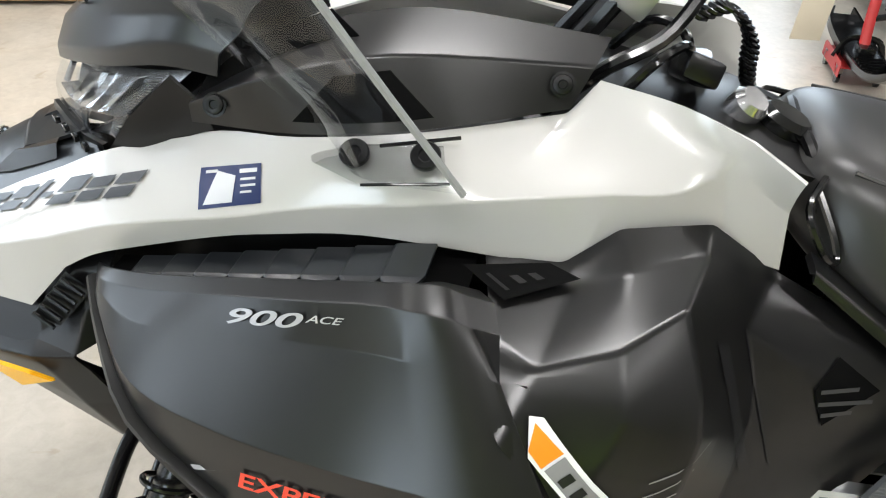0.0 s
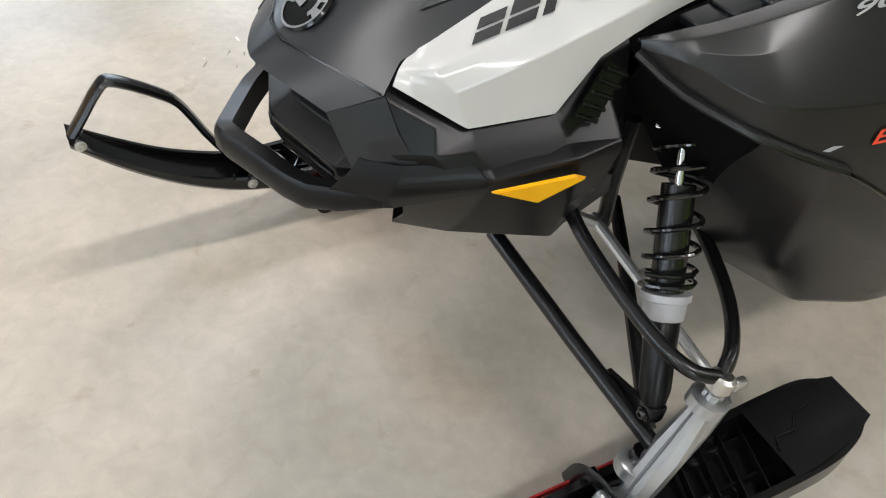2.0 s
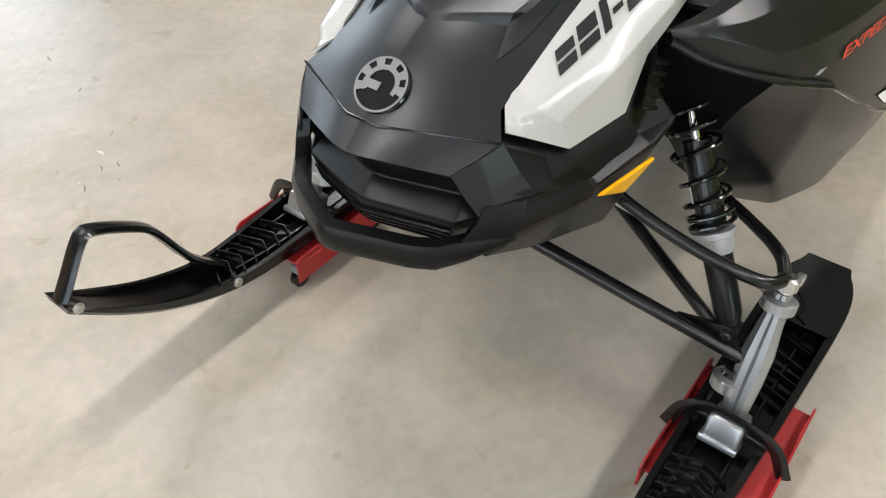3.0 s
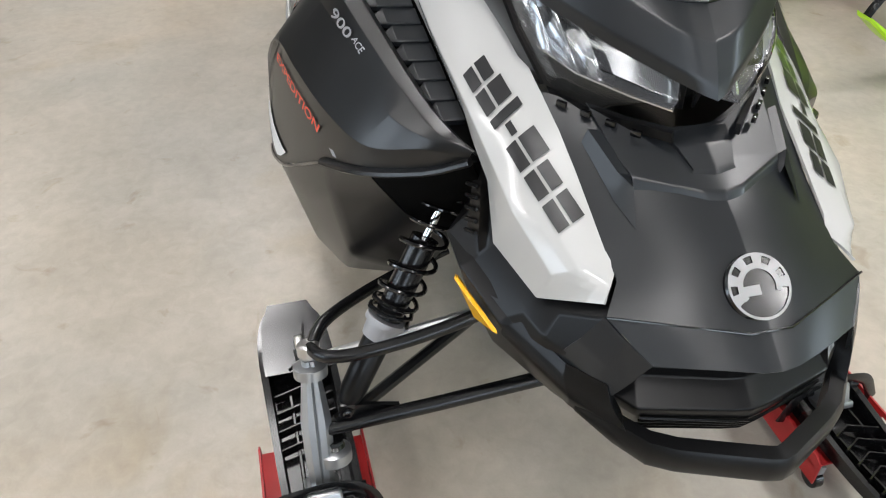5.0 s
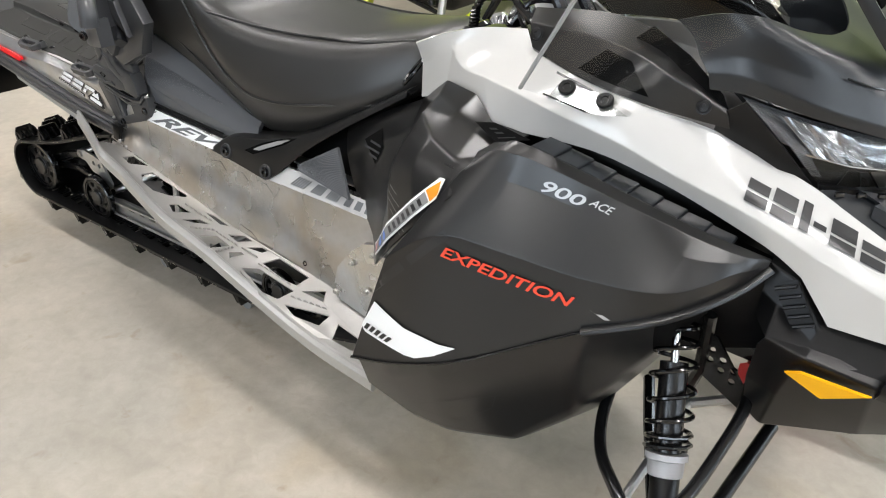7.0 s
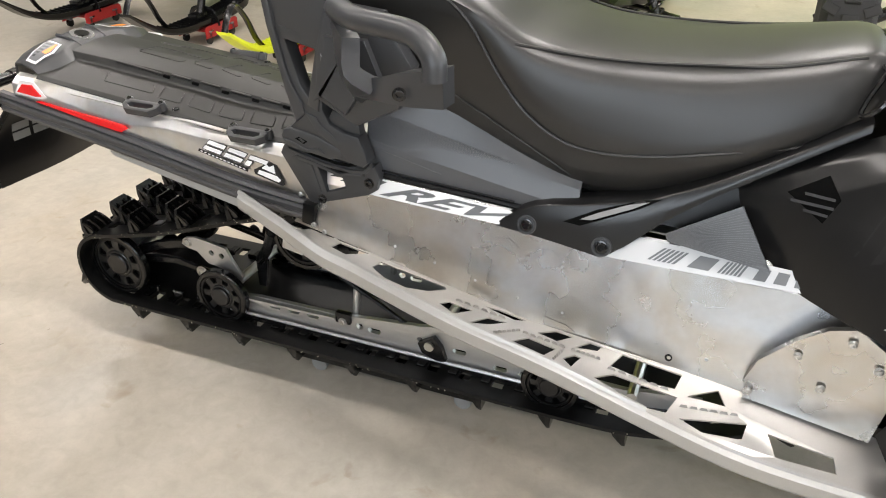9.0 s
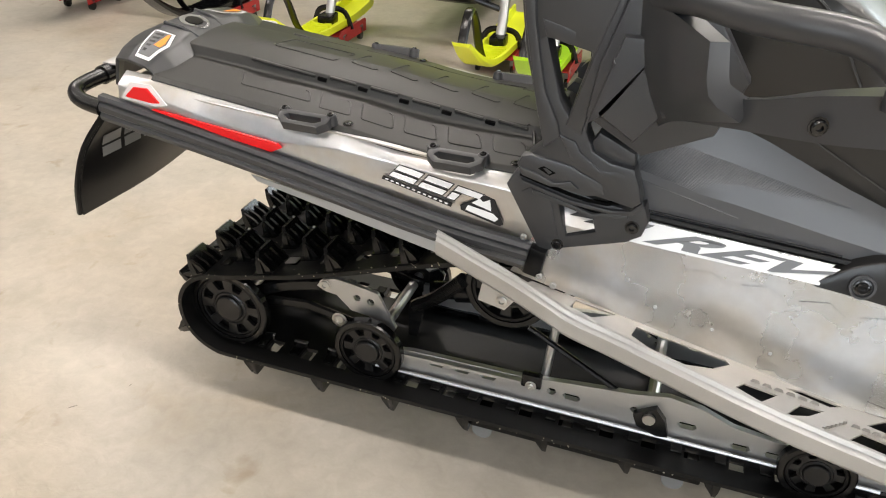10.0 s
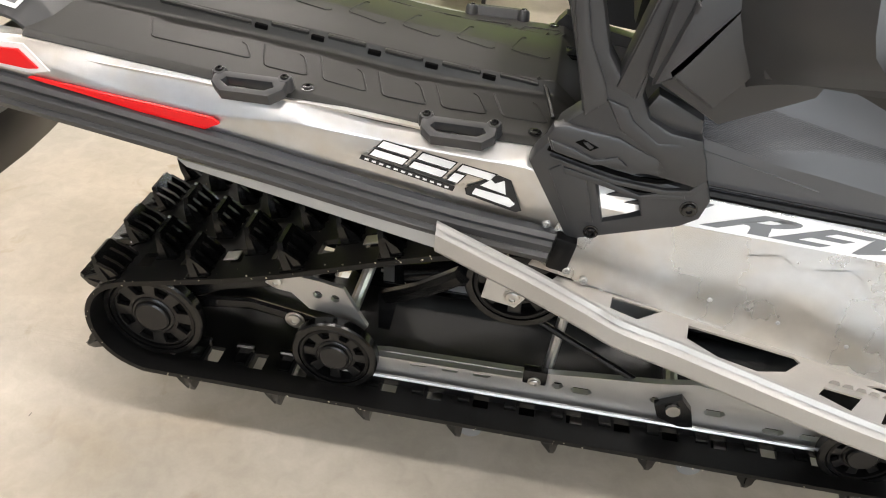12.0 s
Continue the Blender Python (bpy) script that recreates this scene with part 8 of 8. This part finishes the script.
part("switch", lathe([(0, 0.022), (0.02, 0.022), (0.028, 0.016), (0.028, 0.008)], (-0.615, 0.03, 0.97), (-0.64, 0.05, 1.02), 18), REFL, con, "bright key switch")
part("cap", lathe([(0, 0.034), (0.012, 0.034), (0.02, 0.026)], (-0.665, 0.02, 0.955), (-0.69, 0.02, 1.02), 22), GLOSSB, con)
part("switch_box", block((0.05, 0.06, 0.03), Matrix.Translation((-0.565, -0.06, 0.985)), 0.008), GLOSSB, con)
cord = []
for i in range(181):
    f = i / 180
    c = catmull([(-0.55, -0.01, 1.06), (-0.59, -0.035, 1.065), (-0.622, -0.05, 1.03), (-0.628, -0.052, 0.995), (-0.64, -0.055, 0.965), (-0.675, -0.05, 0.95)], 36)[i]
    a = f * 2 * math.pi * 26
    cord.append(c + Vector((math.cos(a) * 0.009, math.sin(a) * 0.009, math.cos(a) * 0.004)))
part("tether_cord", tube(cord, 0.0032, 6, 1), GLOSSB, sled, "coiled black tether cord")
for s in (1, -1):
    part("glass_rib", tube([(0.135, s * 0.045, 1.06), (0.10, s * 0.05, 1.10), (0.05, s * 0.055, 1.16)], (0.004, 0.012), 6, 3), PANEL, sled)
part("intake_hood", shell([[(0.145, -0.05, 1.055), (0.152, 0, 1.06), (0.145, 0.05, 1.055)], [(0.125, -0.055, 1.10), (0.132, 0, 1.105), (0.125, 0.055, 1.10)], [(0.08, -0.05, 1.125), (0.085, 0, 1.13), (0.08, 0.05, 1.125)]], 0.006, 1, 3, 3), PANEL, sled)


# ---- neighbouring machines ----
def trough(rows_in, flip=1):
    rows = []
    for x, z, w, h in rows_in:
        rows.append([(x, -w * 0.82, z + h), (x, -w, z + h), (x, -w, z + 0.012), (x, -w * 0.8, z), (x, w * 0.8, z), (x, w, z + 0.012), (x, w, z + h), (x, w * 0.82, z + h), (x, w * 0.76, z + 0.014), (x, -w * 0.76, z + 0.014)])
    cols = [catmull([r[i] for r in rows], 4) for i in range(10)]
    bm = skin([list(r) for r in zip(*cols)], 1, closed=True)
    bmesh.ops.holes_fill(bm, edges=[e for e in bm.edges if e.is_boundary], sides=0)
    bmesh.ops.recalc_face_normals(bm, faces=bm.faces)
    return bm


SKI = [(-0.36, 0.15, 0.05, 0.05), (-0.28, 0.115, 0.075, 0.055), (-0.1, 0.095, 0.08, 0.05), (0.12, 0.092, 0.078, 0.045), (0.30, 0.098, 0.07, 0.04), (0.44, 0.13, 0.062, 0.035), (0.56, 0.19, 0.052, 0.03), (0.68, 0.28, 0.04, 0.016)]


def moved(bm, m):
    bm.transform(m)
    return bm


def parked_sled(label, at, turn, skin_mat, ski_mat, leg_mat, stance, back=0.0):
    sl = thing("parked_snowmobile", label, "snowmobile", "parked snowmobiles", at)
    sl.rotation_euler = (0, 0, radians(turn))
    shift = Matrix.Translation((-back, 0, 0))
    for s in (1, -1):
        m = Matrix.Translation((0, s * stance / 2, 0))
        ski = part("ski", moved(trough(SKI), m), ski_mat, sl)
        part("loop", moved(tube([(0.67, 0, 0.285), (0.64, 0, 0.34), (0.59, 0, 0.395), (0.55, 0, 0.39), (0.48, 0, 0.31), (0.42, 0, 0.2), (0.35, 0, 0.13)], (0.02, 0.009), 8, 3), m), SKIM, ski, "black loop handle")
        for k in range(8):
            x = 0.16 + 0.035 * k
            part("rib", moved(tube([(x + 0.02, -0.06, 0.135 + 0.25 * max(0, x - 0.32)), (x, 0, 0.122 + 0.25 * max(0, x - 0.32)), (x + 0.02, 0.06, 0.135 + 0.25 * max(0, x - 0.32))], (0.004, 0.014), 6, 1), m), ski_mat, ski)
        leg = part("spindle", moved(tube([(0.09, 0, 0.13), (0.04, 0, 0.24), (-0.02, -s * 0.01, 0.40)], (0.024, 0.02), 10, 3), m), leg_mat, sl)
        part("saddle", moved(block((0.1, 0.07, 0.05), Matrix.Translation((0.1, 0, 0.145)), 0.01), m), SATINP, leg)
        part("arm", tube([(0.03, s * (stance / 2 - 0.02), 0.27), (0.05, s * 0.08, 0.36)], 0.014, 10, 1), SATINP, sl)
        part("arm", tube([(-0.02, s * (stance / 2 - 0.02), 0.40), (-0.12, s * 0.25, 0.41), (-0.2, s * 0.1, 0.40)], 0.012, 10, 3), SATINP, sl)
        sh = part("shock", tube([(0.02, s * (stance / 2 - 0.07), 0.30), (-0.08, s * 0.22, 0.66)], 0.022, 12, 1), SATINP, sl)
        coil = []
        for i in range(97):
            f = 0.3 + 0.65 * i / 96
            c = Vector((0.02, s * (stance / 2 - 0.07), 0.30)).lerp(Vector((-0.08, s * 0.22, 0.66)), f)
            a = 2 * math.pi * 8 * i / 96
            coil.append(c + Vector((0.037 * math.cos(a), 0.033 * math.sin(a), 0.018 * math.sin(a))))
        part("spring", tube(coil, 0.005, 6, 1), leg_mat if leg_mat is REDPAINT else SATINP, sh)
        SIDE = [[(0.36, 0.05, 0.66), (0.2, 0.19, 0.66), (-0.1, 0.3, 0.60), (-0.45, 0.42, 0.48)], [(0.30, 0.06, 0.78), (0.15, 0.19, 0.82), (-0.1, 0.28, 0.86), (-0.45, 0.36, 0.86)], [(0.20, 0.03, 0.88), (0.05, 0.14, 0.94), (-0.15, 0.2, 1.0), (-0.5, 0.2, 1.0)], [(0.18, 0.0, 0.89), (0.03, 0.0, 0.97), (-0.15, 0, 1.03), (-0.5, 0, 1.03)]]
        part("body", moved(skin(SIDE, s), shift), skin_mat, sl, deg=14)
        part("belly", moved(skin([[(0.36, 0.0, 0.655), (0.1, 0.0, 0.42), (-0.45, 0.0, 0.34)], [(0.36, 0.05, 0.66), (0.1, 0.16, 0.46), (-0.45, 0.30, 0.36)], [(0.30, 0.12, 0.665), (0.0, 0.27, 0.60), (-0.45, 0.42, 0.48)]], s), shift), PLASTIC, sl, deg=14)
    part("bumper", moved(tube([(0.28, -0.2, 0.60), (0.42, -0.1, 0.56), (0.45, 0, 0.56), (0.42, 0.1, 0.56), (0.28, 0.2, 0.60)], 0.016, 10, 4), shift), PLASTIC, sl)
    part("tunnel", block((1.9, 0.4, 0.3), Matrix.Translation((-1.35, 0, 0.5)), 0.02), PLASTIC, sl)
    part("seat", block((1.2, 0.36, 0.24), Matrix.Translation((-1.15, 0, 0.78)), 0.07, 3), SEATM, sl)
    part("track", block((1.9, 0.38, 0.22), Matrix.Translation((-1.4, 0, 0.24)), 0.09, 4), RUBBER, sl)
    part("windshield", shell([[(0.0, -0.24, 1.0), (0.06, 0, 1.02), (0.0, 0.24, 1.0)], [(-0.22, -0.2, 1.28), (-0.18, 0, 1.3), (-0.22, 0.2, 1.28)]], 0.004, 1, 3, 3), GLOSSB, sl).location = (-back, 0, 0)
    return sl


def small_dolly(at, turn):
    d = thing("ski_dolly", "red steel ski dolly on small castors with a black strap", "dolly", "ski dollies", at)
    d.rotation_euler = (0, 0, radians(turn))
    for e in (-0.1, 0.096):
        part("plate", plate([(-0.155, 0.04), (0.155, 0.04), (0.155, 0.095), (0.14, 0.106), (-0.14, 0.106), (-0.155, 0.095)], lambda u, v, w, e=e: (u, e + w, v), 0.004, [slot(x, 0.075, 0.05, 0.012) for x in (-0.1, 0.1)]), REDPAINT, d)
    part("tray", block((0.29, 0.19, 0.005), Matrix.Translation((0, 0, 0.0805)), 0.001), REDPAINT, d)
    for cx in (-0.11, 0.11):
        for cy in (-0.085, 0.085):
            w = part("castor", lathe([(0, 0.018), (0.001, 0.0245), (0.017, 0.0245), (0.018, 0.018)], (cx, cy - 0.009, 0.0248), (cx, cy + 1, 0.0248), 16), GLOSSB, d)
            part("fork", block((0.024, 0.03, 0.04), Matrix.Translation((cx, cy, 0.058)), 0.004), GREYP, w)
    part("strap", tube([(0.03, -0.104, 0.09), (0.03, -0.07, 0.17), (0.03, 0, 0.185), (0.03, 0.07, 0.17), (0.03, 0.104, 0.09)], (0.014, 0.003), 6, 4), SATINP, d)
    return d


ROW = (("lime green snowmobile nose with lime skis on red dollies", -1.70, 2.25, LIME, LIME, ALUSAT, 0.92), ("acid yellow snowmobile nose with yellow skis on red dollies", -2.87, 2.32, YELLOW, YELLOW, ALUSAT, 0.88), ("black snowmobile nose with black loop skis on red dollies", -4.45, 2.42, PLASTIC, SKIM, SATINP, 0.9))
for text, cx, cy, m1, m2, m3, st in ROW:
    parked_sled(text, (cx, cy, 0), -90, m1, m2, m3, st)
    for s in (1, -1):
        small_dolly((cx + s * st / 2, cy - 0.02, 0), -90)
south = parked_sled("black snowmobile with red front legs and a hanging card", (-2.14, -2.85, 0), 90, PLASTIC, SKIM, REDPAINT, 0.88, 0.4)
part("card", block((0.003, 0.13, 0.2), Matrix.Translation((0.25, -0.74, 0.31)) @ pose(0, 0, 0, 0, 6, 8), 0.001), CARD, south, "pale blank cardboard tag on a string")
part("string", tube([(0.25, -0.74, 0.41), (0.1, -0.5, 0.75), (0.0, -0.24, 1.0)], 0.0015, 5, 2), GREYP, south)
for s in (1, -1):
    small_dolly((-2.14 + s * 0.44, -2.83, 0), 90)

# quad tyre and its dark machine
quad = thing("quad_bike", "dark quad bike with a knobby front tyre", "quad bike", "", (-0.55, 2.75, 0))
tyre = part("tyre", lathe([(-0.11, 0.17), (-0.12, 0.24), (-0.09, 0.31), (0, 0.325), (0.09, 0.31), (0.12, 0.24), (0.11, 0.17)], (0, 0, 0.325), (1, 0, 0.325), 40), RUB2, quad, "knobby black tyre")
part("rim", lathe([(-0.07, 0.17), (-0.05, 0.17), (-0.04, 0.1), (-0.04, 0.03)], (0, 0, 0.325), (1, 0, 0.325), 24), GREYP, tyre)
KNOB = as_mesh(block((0.07, 0.045, 0.02), None, 0.004, 1), "knob", RUB2)
for k in range(22):
    for j, (dx, dr) in enumerate(((-0.085, 0.312), (0.0, 0.328), (0.085, 0.312))):
        a = 2 * math.pi * (k + 0.5 * (j % 2)) / 22
        ob = new("knob", KNOB)
        ob.parent = tyre
        ob.matrix_local = Matrix.Translation((dx, math.sin(a) * dr, 0.325 + math.cos(a) * dr)) @ Matrix.Rotation(-a, 4, "X") @ Matrix.Rotation(radians(25 * (j - 1)), 4, "Z")
part("body", block((0.7, 1.5, 0.4), Matrix.Translation((0.55, 0.8, 0.65)), 0.12, 4), PLASTIC, quad)
part("fender", shell([[(-0.16, -0.38, 0.68), (0.2, -0.40, 0.72)], [(-0.18, 0.0, 0.80), (0.2, 0.0, 0.84)], [(-0.16, 0.40, 0.68), (0.2, 0.40, 0.72)]], 0.01, 1, 3, 3), PLASTIC, quad)
part("axle", tube([(0.05, 0, 0.325), (0.5, 0.2, 0.5)], 0.03, 10, 1), SATINP, quad)

# wooden crate
crate = thing("wooden_crate", "pale pine shipping crate with vertical boards", "crate", "", (2.45, -2.75, 0))
crate.rotation_euler = (0, 0, radians(20))
BOARDM = as_mesh(block((0.095, 0.018, 0.8), None, 0.002, 1), "board", WOOD)
for k in range(8):
    for yy in (-0.36, 0.36):
        ob = new("board", BOARDM)
        ob.parent = crate
        ob.location = (-0.36 + 0.103 * k, yy, 0.42)
        ob2 = new("board", BOARDM)
        ob2.parent = crate
        ob2.location = (yy * 1.16, -0.31 + 0.09 * k, 0.42)
        ob2.rotation_euler = (0, 0, math.pi / 2)
for z in (0.06, 0.78):
    part("rail", block((0.86, 0.76, 0.06), Matrix.Translation((0, 0, z)), 0.003), WOOD, crate)
mt = tagged(part("floor_mat", block((0.9, 0.6, 0.008), Matrix.Translation((-4.51, -0.38, 0.004)) @ pose(0, 0, 0, 0, 0, 2), 0.002), MAT), "dark grey rubber floor mat on the concrete", "mat")
